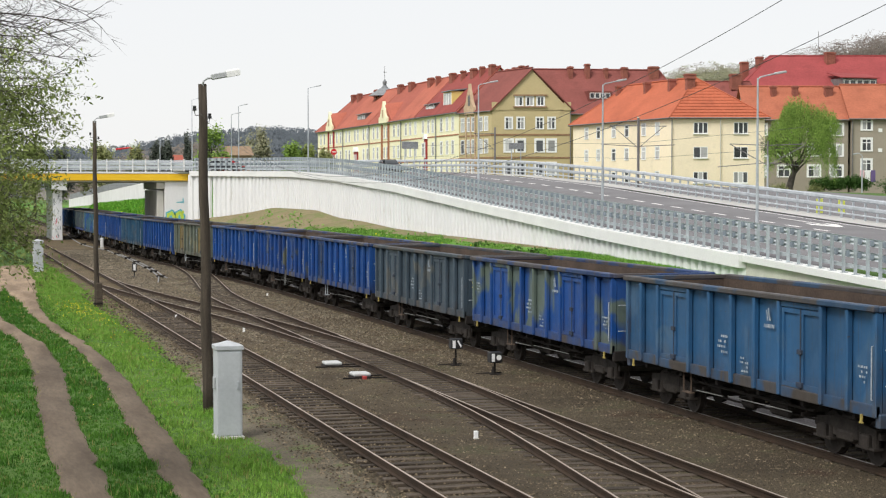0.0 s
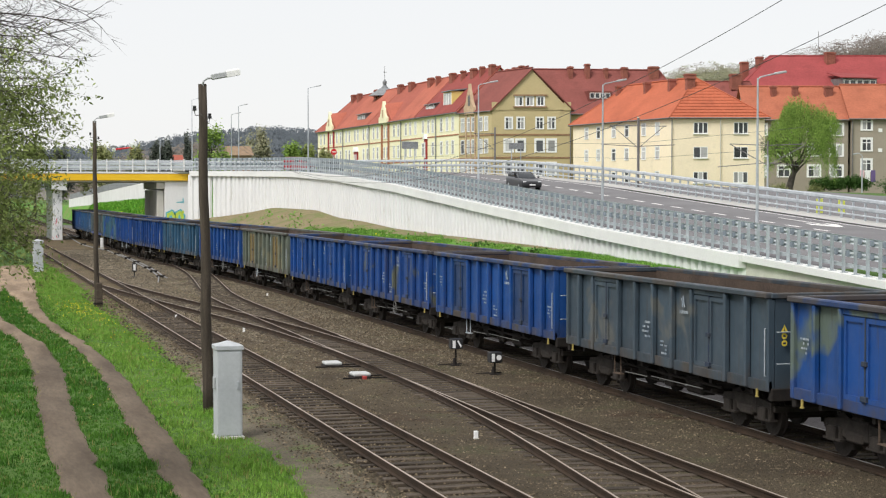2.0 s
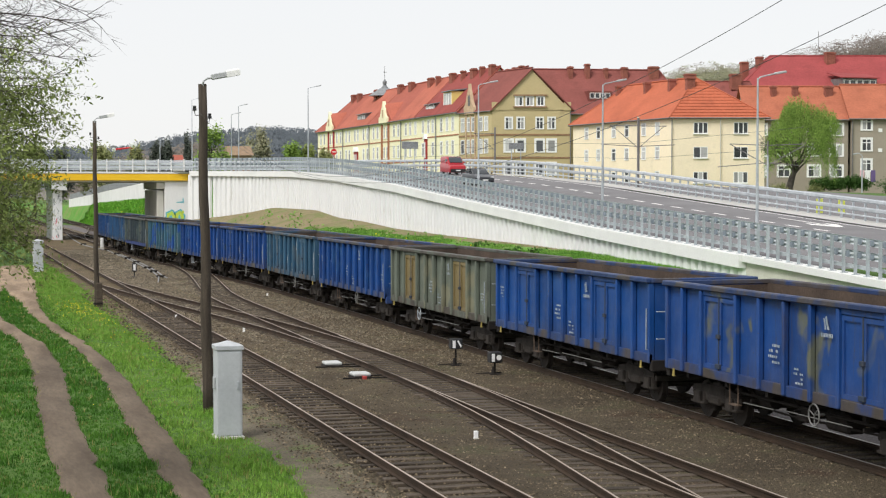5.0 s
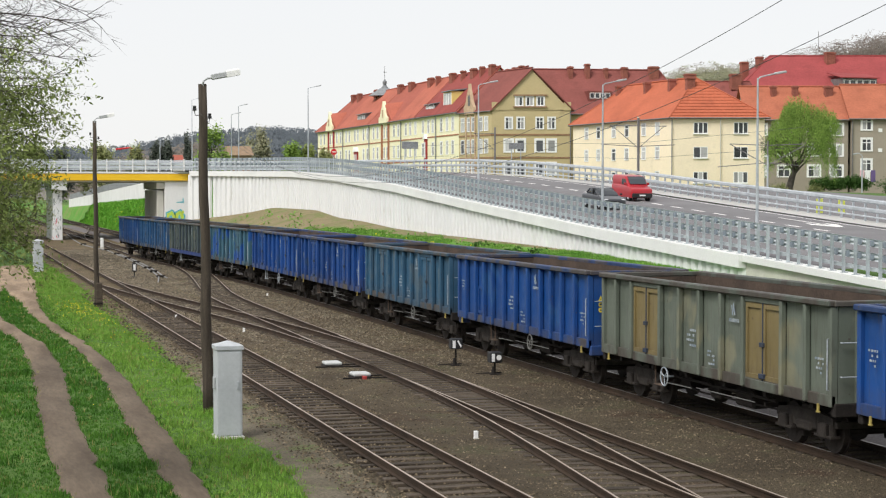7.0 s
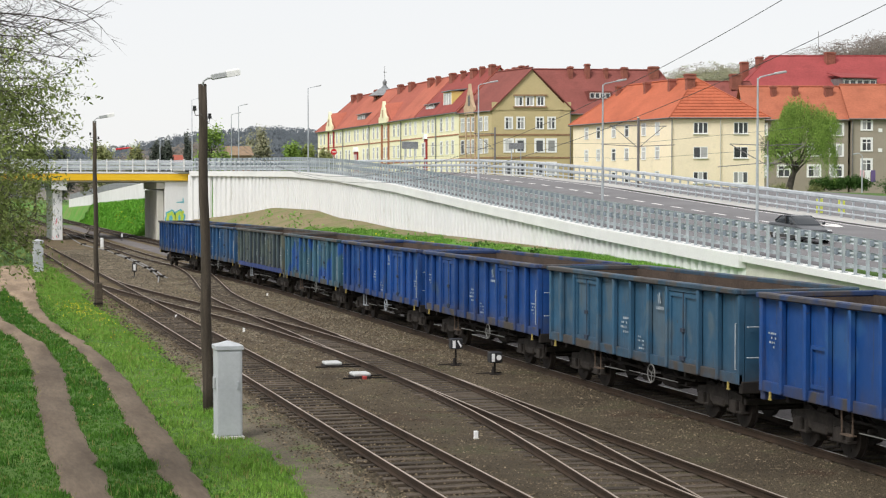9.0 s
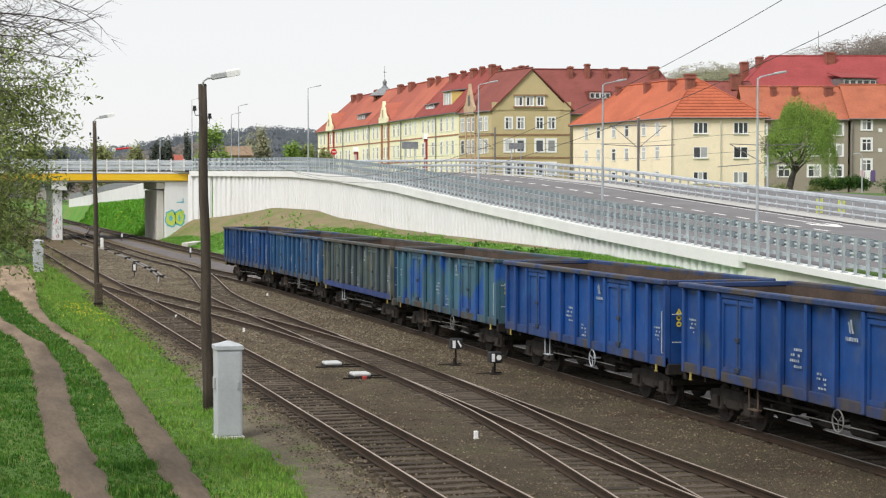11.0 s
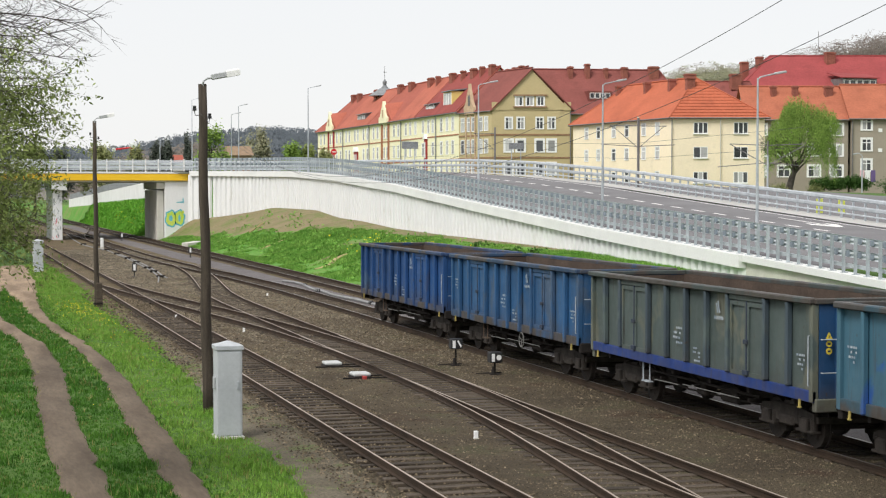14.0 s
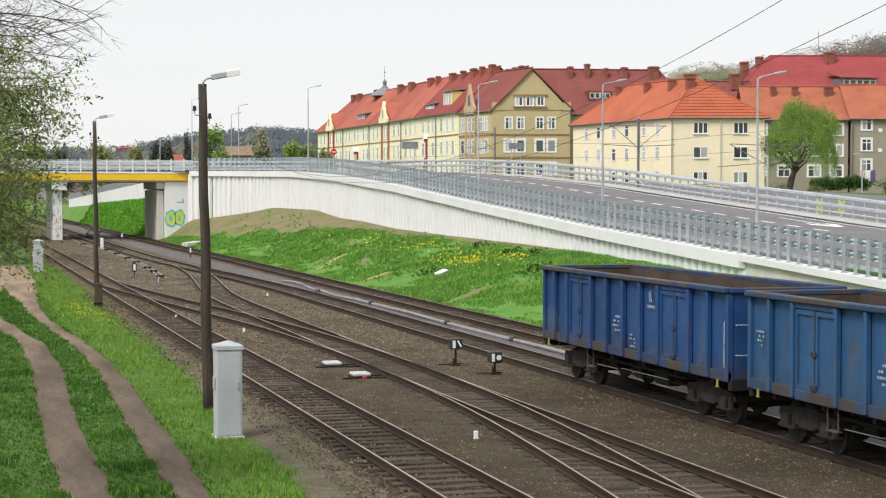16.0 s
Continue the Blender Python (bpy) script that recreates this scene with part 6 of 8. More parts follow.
def build_indicator(at, h, slash, label):
    """A point indicator: a black lantern with white marks on a short stand."""
    x, y, z = at
    t = thing("point_indicator", at, label, "railway signal", "point indicators")
    Geo().cyl((x, y, z), (x, y, z + h - 0.2), 0.035, 0.03, 8).box(x - 0.16, x + 0.16, y - 0.12, y + 0.12, z - 0.02, z + 0.06, 0.01).cyl((x - 0.05, y, z + 0.05), (x - 0.05, y, z + 0.28), 0.08, 0.04, 8).ob("stand", M["grime"], t)
    b = Geo().box(x - 0.2, x + 0.2, y - 0.16, y + 0.16, z + h - 0.34, z + h, 0.03).ob("lantern", M["black"], t)
    f = y - 0.163
    Geo().box(x - 0.15, x - 0.05, f - 0.004, f, z + h - 0.30, z + h - 0.05, 0.001).ob("white_bar", M["white"], b, "white bar mark")
    if slash:
        Geo().add([(x - 0.0, f - 0.003, z + h - 0.07), (x + 0.05, f - 0.003, z + h - 0.05), (x + 0.17, f - 0.003, z + h - 0.24), (x + 0.12, f - 0.003, z + h - 0.28)], [(0, 1, 2, 3)]).ob("white_arrow", M["white"], b, "white slanting mark")
    else:
        Geo().cyl((x + 0.085, f - 0.004, z + h - 0.17), (x + 0.085, f, z + h - 0.17), 0.085, 0.085, 16).ob("white_disc", M["white"], b, "white disc mark")
    Geo().tube([(x + 0.25, y + 0.1, z + 0.08), (x - 0.55, y + 0.2, z + 0.05)], 0.02, 5).ob("rod", M["grime"], t)


def build_marker(at, h, w, label, black=False):
    x, y, z = at
    t = thing("marker_post", at, label, "marker post", "small lineside marker posts")
    if black:
        Geo().cyl((x, y, z - 0.05), (x, y, z + h * 0.6), 0.04, 0.035, 8).box(x - 0.16, x + 0.16, y - 0.12, y + 0.12, z - 0.03, z + 0.07, 0.01).ob("stand", M["black"], t)
        b = Geo().box(x - w / 2, x + w / 2, y - w / 2, y + w / 2, z + h * 0.42, z + h, 0.03).ob("head", M["black"], t)
        Geo().box(x - w * 0.25, x + w * 0.25, y - w / 2 - 0.008, y - w / 2, z + h * 0.5, z + h * 0.92, 0.002).ob("white_face", M["white"], b, "white front panel")
    else:
        Geo().box(x - w / 2, x + w / 2, y - w * 0.35, y + w * 0.35, z - 0.1, z + h, w * 0.12).ob("post", M["white"], t)
        Geo().box(x - w / 2 - 0.01, x + w / 2 + 0.01, y - w * 0.35 - 0.01, y + w * 0.35 + 0.01, z - 0.1, z + h * 0.22, 0.005).ob("foot", M["concrete"], t)


def build_machine(at, label, lock=False):
    """A point machine under a white cover, with its rods."""
    x, y, z = at
    t = thing("point_machine", at, label, "point machine", "point machines")
    m = Matrix.Translation((x, y, z)) @ Euler((0, 0, radians(0))).to_matrix().to_4x4()
    Geo().box(-0.30, 0.30, -0.36, 0.36, 0.0, 0.10, 0.02, 0, m).ob("base", M["grime"], t)
    Geo().box(-0.27, 0.27, -0.33, 0.33, 0.10, 0.20, 0.03, 0, m).ob("cover", M["box_pale"], t, "white sheet-metal cover")
    Geo().tube([(x - 0.6, y - 0.3, z + 0.05), (x + 0.9, y - 0.3, z + 0.05)], 0.03, 6).ob("rod", M["grime"], t)
    Geo().tube([(x + 0.3, y + 0.3, z + 0.06), (x + 1.2, y + 0.3, z + 0.06)], 0.025, 6).ob("rod", M["grime"], t)
    if lock:
        Geo().box(x - 0.02, x + 0.10, y - 0.5, y - 0.3, z, z + 0.12, 0.01).ob("lock", M["trim_red"], t, "small red lock box")


def build_street_lamp(x, y, z, h, arm, label="tall galvanised street lamp beside the road"):
    t = thing("street_lamp", (x, y, z), label, "street lamp", "street lamps")
    Geo().cyl((x, y, z - 0.3), (x, y, z + h), 0.085, 0.042, 10).ob("pole", M["zinc"], t)
    Geo().cyl((x, y, z - 0.2), (x, y, z + 1.0), 0.11, 0.10, 10).ob("base", M["zinc"], t)
    Geo().tube([(x, y, z + h - 0.05), (x + arm * 0.15, y, z + h + 0.06), (x + arm, y, z + h + 0.24)], 0.034, 7).ob("arm", M["zinc"], t)
    m = Matrix.Translation((x + arm, y, z + h + 0.24)) @ Euler((0, radians(-10), 0)).to_matrix().to_4x4()
    Geo().box(-0.05, 0.52 if arm > 0 else -0.52, -0.14, 0.14, -0.05, 0.06, 0.03, 0, m).ob("lamp_head", M["lamp_grey"], t)


def build_mast(x, y, z, h, arms, label):
    """A catenary mast with cantilevers."""
    t = thing("catenary_mast", (x, y, z), label, "catenary mast", "catenary masts")
    Geo().box(x - 0.09, x + 0.09, y - 0.09, y + 0.09, z - 1, z + h, 0.02).ob("mast", M["gutter"], t)
    for s in arms:
        Geo().tube([(x, y, z + h - 2.6), (x + s * 2.4, y, z + h - 0.7)], 0.03, 6).ob("strut", M["gutter"], t)
        Geo().tube([(x, y, z + h - 0.7), (x + s * 2.6, y, z + h - 0.7)], 0.04, 6).ob("bracket_arm", M["gutter"], t)
        Geo().tube([(x + s * 0.1, y, z + h - 2.45), (x + s * 3.4, y, z + h - 2.3)], 0.035, 6).ob("registration_arm", M["gutter"], t)


def build_wires():
    # the sagging line from the lamp post's insulators to a pole beside the camera
    for name, a, b, sag in (("overhead_wire", (6.40, 46.3, 7.72), (6.0, 8.0, 7.69), 1.94), ("overhead_wire", (6.78, 46.3, 7.5), (6.0, 8.0, 7.17), 1.67)):
        g, n = Geo(), 40
        pts = []
        for i in range(n + 1):
            f = i / n
            p = Vector(a).lerp(Vector(b), f)
            pts.append((p.x, p.y, p.z - sag * 4 * f * (1 - f)))
        tagged(g.tube(pts, 0.0028, 5).ob(name, M["wire"]), "thin dark overhead wire sagging across the tracks", "wire", "overhead wires")
    # tram and catenary wires behind the road
    for x, z in ((57.0, 9.6), (57.6, 8.3)):
        tagged(Geo().tube([(x, 110, z + 0.3), (x, 141, z), (x + 0.3, 181, z + 1.0), (x - 2, 220, z + 1.6)], 0.012, 4).ob("contact_wire", M["wire"]), "thin overhead contact wire behind the road", "wire", "contact wires")


def build_lineside():
    M["lamp_pale"] = mat("pale_lamp_plastic", (0.62, 0.62, 0.60), (0.70, 0.70, 0.68), 0.4, big=3, fine=20, bump=0.02, speck=0.06)
    build_pole((6.71, 46.36, -0.28), 8.62, -0.13, "dark wooden lamp post with a fluorescent lamp, on the grass")
    build_pole((7.36, 89.04, -0.28), 9.28, -0.08, "dark wooden lamp post with a foot post, beside the near track", True)
    build_cabinet((6.47, 41.5, -0.28), 0.60, 2.22, "tall light-grey steel relay cabinet on the verge")
    build_cabinet((6.51, 128.4, -0.28), 0.70, 2.33, "light-grey relay cabinet under the trees by the track")
    build_indicator((16.15, 55.4, -0.22), 0.92, True, "black point indicator lantern with white slanting mark")
    build_indicator((16.55, 52.4, -0.22), 0.74, False, "black point indicator lantern with white disc mark")
    build_machine((12.18, 56.2, -0.22), "white-covered point machine beside the middle track")
    build_machine((12.28, 52.6, -0.22), "white-covered point machine with a red lock beside the track", True)
    build_marker((12.23, 118.3, -0.22), 0.95, 0.30, "black dwarf signal with a white front beside the tracks", True)
    build_marker((19.74, 204.4, -0.22), 0.95, 0.30, "black dwarf signal with a white front beside the tracks", True)
    build_marker((20.44, 151.6, -0.22), 0.95, 0.30, "black dwarf signal with a white front beside the tracks", True)
    build_marker((15.04, 175.7, -0.22), 1.15, 0.30, "white concrete post beside the main track")
    build_marker((11.83, 38.9, -0.22), 0.21, 0.10, "small white fouling marker in the ballast")
    build_marker((11.72, 70.9, -0.22), 0.20, 0.09, "small white fouling marker in the ballast")
    build_marker((17.0, 95.0, -0.22), 0.18, 0.09, "small white fouling marker in the ballast")
    build_marker((10.2, 80.2, -0.22), 0.14, 0.18, "small white stone lying between the rails")
    # signal wires and point rods on the ballast
    rod = thing("point_rodding", (13, 140, -0.2), "grey point rodding and cranks lying on the ballast", "point rodding", kind="")
    pts = [(16.0, 244, -0.16), (14.6, 208, -0.16), (14.2, 190, -0.15), (14.55, 180, -0.15), (15.1, 171, -0.15), (14.95, 160, -0.15), (14.85, 149, -0.15), (14.7, 141, -0.14), (14.4, 130, -0.14), (14.15, 124, -0.14), (13.75, 117.5, -0.13), (12.9, 110.5, -0.13)]
    Geo().tube(pts, 0.05, 6).ob("pipe", M["rodgrey"], rod)
    Geo().tube([(x + 0.3, y, z) for x, y, z in pts[5:11]] + [(14.05, 115.5, -0.13)], 0.05, 6).ob("pipe", M["rodgrey"], rod)
    for x, y in ((13.8, 117), (14.2, 124.5), (14.45, 130.5), (14.75, 141), (14.9, 149.5), (15.0, 160), (15.1, 171), (14.3, 190)):
        Geo().box(x - 0.25, x + 0.3, y - 0.15, y + 0.15, -0.25, -0.02, 0.03).ob("crank", M["grime"], rod)
    cable = thing("cable_trough", (20.8, 85, -0.2), "grey cable pipe with black couplings beside the main track", "cable pipe")
    for run in ([(20.5, 109.2), (20.8, 107.0), (20.85, 103.4)], [(20.8, 104.0), (20.55, 100.5), (20.3, 97.4)], [(20.6, 99.0), (20.2, 92.6), (20.55, 88.6), (20.72, 86.0), (20.7, 79), (20.66, 72.3), (20.78, 66.6), (20.76, 60), (20.8, 48)]):
        Geo().tube([(x, y, -0.10 + 0.03 * math.sin(y * 1.3)) for x, y in run], 0.075, 7).ob("pipe", M["rodgrey"], cable)
    for x, y in ((20.82, 103.6), (20.35, 97.6), (20.71, 86.2), (20.68, 72.2), (20.78, 63.5), (20.76, 56)):
        Geo().cyl((x, y - 0.2, -0.09), (x, y + 0.2, -0.09), 0.11, 0.11, 8).ob("pipe_joint", M["black"], cable, "black pipe coupling")
    # street furniture
    for x, y, h in ((37.4, 76.9, 8.3), (37.4, 97.4, 8.2), (37.4, 122.4, 8.2), (38.1, 187.7, 9.0)):
        build_street_lamp(x, y, road_z(x, y, 1.4), h, 0.95)
    for x, y, h in ((31.45, 231, 11.4), (37.25, 235, 9.7), (38.4, 236, 10.9), (27.4, 232, 6.2)):
        build_street_lamp(x, y, 7.5, h - 1.5, 0.8)
    build_street_lamp(82.7, 148.0, 3.8, 5.0, -0.4, "short grey street lamp behind the road")
    build_mast(57.4, 141.0, 4.8, 7.0, (-1, 1), "dark catenary mast with cantilever arms behind the road")
    build_mast(60.0, 190.0, 6.4, 6.3, (-1,), "dark catenary mast with a cantilever behind the road")
    t = thing("catenary_mast", (55.25, 112, 4.4), "grey catenary mast with cantilevers behind the far barrier", "catenary mast", "catenary masts")
    Geo().tube([(55.25, 112, 3), (55.25, 112, 8.0)], 0.07, 8).ob("mast", M["zinc"], t)
    Geo().tube([(55.25, 112, 8.7), (52.65, 112.6, 8.8)], 0.03, 5).tube([(55.25, 112, 7.5), (51.85, 112.8, 7.2)], 0.03, 5).tube([(55.25, 112, 7.3), (52.65, 112.6, 8.8)], 0.03, 5).ob("bracket_arm", M["gutter"], t)
    Geo().tube([(55.25, 112, 8.7), (57.85, 111.4, 8.8)], 0.03, 5).tube([(55.25, 112, 7.5), (57.45, 111.5, 7.3)], 0.03, 5).tube([(55.25, 112, 7.3), (57.75, 111.4, 8.7)], 0.03, 5).ob("bracket_arm", M["gutter"], t)
    Geo().tube([(55.25, 112, 8.0), (55.25, 112, 9.0)], 0.06, 8).ob("mast_head", M["gutter"], t)
    # backs of road signs
    for x, y, z, w, h in ((52.6, 199.5, 10.45, 1.95, 0.85), (58.6, 178.0, 9.95, 1.7, 0.65)):
        t = thing("road_sign", (x, y, 7), "plain grey back of a large road sign", "road sign", "road signs")
        Geo().box(x - w / 2, x + w / 2, y - 0.04, y + 0.04, z, z + h, 0.02).ob("panel", M["slate"], t)
        for s in (-0.3, 0.3):
            Geo().cyl((x + s * w, y + 0.1, 6), (x + s * w, y + 0.1, z + h - 0.2), 0.06, 0.06, 8).ob("sign_post", M["zinc"], t)
    x, y = 51.9, 238.0
    t = thing("road_sign", (x, y, 7), "round red no-entry sign on a post", "road sign", "road signs")
    Geo().cyl((x, y, 10.9), (x, y - 0.04, 10.9), 0.42, 0.42, 20).ob("disc", M["sign_red"], t)
    Geo().box(x - 0.29, x + 0.29, y - 0.06, y - 0.045, 10.83, 10.97).ob("bar", M["white"], t)
    Geo().cyl((x, y + 0.08, 6), (x, y + 0.08, 11.4), 0.05, 0.05, 8).ob("sign_post", M["zinc"], t)
    for x, y in ((58.0, 109.6), (58.6, 107.6)):
        t = thing("warning_board", (x, y, 3.8), "fluorescent yellow warning board behind the guard rail", "warning board", "yellow boards")
        Geo().box(x - 0.25, x + 0.25, y - 0.03, y + 0.03, 4.0, 5.0, 0.01).ob("board", M["hivis"], t)
        Geo().cyl((x, y + 0.05, 3.2), (x, y + 0.05, 5.2), 0.03, 0.03, 6).ob("post", M["zinc"], t)
    # loose boards and a slab on the bank
    m = Matrix.Translation((28.7, 101.5, bank(28.7, 101.5) + 0.18)) @ Euler((radians(8), radians(-14), radians(35))).to_matrix().to_4x4()
    tagged(Geo().box(-0.45, 0.45, -0.2, 0.2, -0.04, 0.08, 0.015, 0, m).ob("board", M["white"]), "white board lying on the grassy bank", "board")
    a, b = Vector((29.3, 173.7, bank(29.3, 173.7) + 0.12)), Vector((31.4, 177.3, bank(31.4, 177.3) + 0.12))
    tagged(Geo().cyl(a, b, 0.09, 0.08, 6).ob("pole", M["sand"]), "pale timber pole lying on the bare bank", "pole")
    m = Matrix.Translation((25.0, 184.0, -0.10)) @ Euler((0, radians(-6), radians(25))).to_matrix().to_4x4()
    tagged(Geo().box(-0.9, 0.9, -0.6, 0.6, -0.15, 0.32, 0.05, 0, m).ob("slab", M["concrete"]), "pale concrete slab beside the far track", "slab")
    # graffiti on the abutment and pier: plain blobs of paint
    gr = thing("graffiti", (26.4, 209.2, 2.5), "green and yellow outlined graffiti painted on the abutment", "graffiti")
    for name, mm, cx, cz, a, b, lift in (("paint_outline", "gr_blue", 25.95, 2.25, 0.72, 1.05, 0.006), ("paint_outline", "gr_blue", 26.95, 2.35, 0.7, 1.0, 0.006), ("paint_fill", "gr_green", 25.95, 2.25, 0.56, 0.85, 0.012), ("paint_fill", "gr_green", 26.95, 2.35, 0.52, 0.8, 0.012), ("paint_outline", "gr_blue", 25.95, 2.3, 0.22, 0.36, 0.016), ("paint_outline", "gr_blue", 26.95, 2.3, 0.14, 0.42, 0.016), ("paint_fill", "gr_green", 27.35, 3.0, 0.16, 0.22, 0.012), ("paint_outline", "gr_blue", 27.1, 4.2, 0.5, 0.08, 0.006), ("paint_outline", "gr_blue", 27.4, 4.4, 0.07, 0.35, 0.009)):
        v = [(cx + a * math.cos(k * math.pi / 9) * (1 + 0.12 * math.sin(k * 2.1)), 209.25 - lift, cz + b * math.sin(k * math.pi / 9) * (1 + 0.1 * math.cos(k * 1.7))) for k in range(18)]
        Geo().add(v, [tuple(range(18))]).ob(name, M[mm], gr)
    gp = thing("graffiti", (13.1, 210, 1.5), "scrawled red and black graffiti on the bridge pier", "graffiti")
    random.seed(3)
    for i in range(46):
        x, z, w, h = random.uniform(12.3, 13.2), random.uniform(-0.1, 4.9), random.uniform(0.06, 0.22), random.uniform(0.1, 0.5)
        sh = random.uniform(-0.15, 0.15)
        Geo().add([(x, 209.99 - 0.002 * (i % 5), z), (x + w * 0.4, 209.99 - 0.002 * (i % 5), z), (min(13.42, x + w * 0.4 + sh), 209.99 - 0.002 * (i % 5), z + h), (min(13.42, max(12.28, x + sh)), 209.99 - 0.002 * (i % 5), z + h)], [(0, 1, 2, 3)]).ob("paint_stroke", M["gr_red" if z < 2.2 and i % 2 else "gr_dark"], gp)


M["box_pale"] = mat("pale_cover_paint", (0.44, 0.45, 0.445), (0.54, 0.55, 0.545), 0.6, big=3, fine=20, bump=0.05, speck=0.1)
M["rodgrey"] = mat("grey_rod", (0.20, 0.20, 0.20), (0.28, 0.28, 0.28), 0.7, big=2, fine=20)
M["hivis"] = mat("fluorescent_yellow", (0.55, 0.60, 0.10), (0.62, 0.66, 0.14), 0.6, bump=0.02, speck=0.05)
M["sign_red"] = mat("sign_red", (0.62, 0.02, 0.03), (0.66, 0.03, 0.035), 0.5, bump=0.02, speck=0.05)
M["gr_green"] = mat("spray_green", (0.45, 0.62, 0.08), (0.55, 0.66, 0.12), 0.7, bump=0.05)
M["gr_blue"] = mat("spray_blue", (0.10, 0.42, 0.50), (0.16, 0.48, 0.55), 0.7, bump=0.05)
M["gr_red"] = mat("spray_red", (0.55, 0.08, 0.10), (0.62, 0.14, 0.16), 0.7, bump=0.05)
M["gr_dark"] = mat("spray_grey", (0.14, 0.17, 0.17), (0.32, 0.36, 0.35), 0.7, big=6, bump=0.05)
build_lineside()
build_wires()


# ---- plants ----
def leafy(name, c1, c2, isl=0.35):
    m = mat(name, c1, c2, 0.75, big=0.8, fine=6, bump=0.0, speck=0.2, isl=isl, spec=0.2)
    b = m.node_tree.nodes["Principled BSDF"]
    b.inputs["Subsurface Weight"].default_value = 0.0
    return m


M["grass"] = leafy("fresh_grass", (0.033, 0.11, 0.011), (0.075, 0.182, 0.02), 0.4)
M["grass_verge"] = leafy("pale_verge_grass", (0.135, 0.275, 0.034), (0.185, 0.32, 0.056), 0.25)
M["grass_far"] = leafy("flowering_bank_grass", (0.085, 0.27, 0.025), (0.15, 0.34, 0.035), 0.3)
M["grass_bank"] = leafy("lush_bank_grass", (0.095, 0.25, 0.032), (0.20, 0.36, 0.07), 0.4)
M["stone_light"] = mat("pale_brown_stones", (0.125, 0.105, 0.075), (0.205, 0.175, 0.13), 0.9, big=0.4, fine=30, bump=0.4, isl=0.5)
M["grass_dry"] = leafy("old_grass", (0.20, 0.19, 0.06), (0.26, 0.25, 0.09))
M["flower"] = leafy("dandelion_yellow", (0.80, 0.66, 0.02), (0.85, 0.72, 0.04), 0.1)
M["leaf_spring"] = leafy("young_leaves", (0.155, 0.20, 0.052), (0.22, 0.265, 0.085), 0.4)
M["leaf_olive"] = leafy("willow_catkins", (0.20, 0.225, 0.085), (0.28, 0.29, 0.125))
M["leaf_bright"] = leafy("bright_willow_leaves", (0.14, 0.235, 0.038), (0.22, 0.33, 0.07), 0.45)
M["bark"] = mat("grey_bark", (0.05, 0.043, 0.037), (0.10, 0.088, 0.075), 0.95, big=2, fine=18, bump=0.7, depth=0.02)
M["twig"] = mat("dark_twigs", (0.045, 0.037, 0.032), (0.08, 0.068, 0.06), 0.9, big=2, fine=18, bump=0.2)
# Ridge trees, paled and blued here for the air in between.
M["wood_far"] = leafy("haze_blue_wood", (0.095, 0.112, 0.128), (0.125, 0.142, 0.158), 0.12)
# Brown-grey of bare crowns, with some distance haze put into it.
M["wood_bare"] = leafy("haze_pale_bare_wood", (0.18, 0.152, 0.13), (0.215, 0.184, 0.155), 0.08)
M["wood_olive"] = leafy("budding_wood", (0.24, 0.245, 0.15), (0.29, 0.29, 0.185), 0.1)
M["conifer"] = leafy("dark_needles", (0.06, 0.075, 0.06), (0.09, 0.10, 0.08), 0.3)
M["hedge"] = leafy("dark_hedge", (0.035, 0.085, 0.015), (0.06, 0.12, 0.025))


def cards(rng, centres, size, aspect=0.5, up=0.0):
    """A quad at each centre, turned at random, or mostly facing up and outwards."""
    n = len(centres)
    a = rng.normal(size=(n, 3))
    a /= np.linalg.norm(a, axis=1)[:, None]
    if up:
        out = np.array([0, -0.5, 0.85]) * up + rng.normal(0, 0.4, (n, 3))
        a = np.cross(out, a)
        a /= np.linalg.norm(a, axis=1)[:, None]
        b = np.cross(out, a)
    else:
        b = np.cross(a, rng.normal(size=(n, 3)))
    b /= np.linalg.norm(b, axis=1)[:, None]
    s = (size * rng.uniform(0.6, 1.3, n))[:, None]
    a, b = a * s, b * s * aspect
    v = np.stack([centres - a, centres - b * 0.9 + a * 0.1, centres + a, centres + b * 0.9 + a * 0.1], 1).reshape(-1, 3)
    f = np.arange(4 * n).reshape(-1, 4)
    return v, f


def raw(name, v, f, material, parent=None, label="", kind=""):
    me = bpy.data.meshes.new(name)
    if parent is not None:
        v = v - np.array(origin(parent))
    me.from_pydata(v.tolist(), [], f.tolist())
    me.materials.append(material)
    o = new(name, me)
    if parent is not None:
        o.parent = parent
    if label:
        tagged(o, label)
    if kind:
        tagged(o, kind=kind)
    return o


def blades(rng, x, y, z, h, w):
    """Three leaning blades a tuft."""
    n = len(x)
    vs = []
    for k in range(4):
        ang, lean = rng.uniform(0, 2 * np.pi, n), rng.uniform(0.1, 0.8, n)
        hh = h * rng.uniform(0.6, 1.2, n)
        ox, oy = rng.normal(0, 1, n) * w * 2.0, rng.normal(0, 1, n) * w * 2.0
        dx, dy = np.cos(ang), np.sin(ang)
        bx, by = x + ox, y + oy
        ww = w * rng.uniform(0.6, 1.2, n)
        p0 = np.stack([bx - dy * ww, by + dx * ww, z - 0.03], 1)
        p1 = np.stack([bx + dy * ww, by - dx * ww, z - 0.03], 1)
        p2 = np.stack([bx + dx * hh * lean, by + dy * hh * lean, z + hh], 1)
        vs.append(np.stack([p0, p1, p2], 1).reshape(-1, 3))
    v = np.concatenate(vs)
    return v, np.arange(len(v)).reshape(-1, 3)


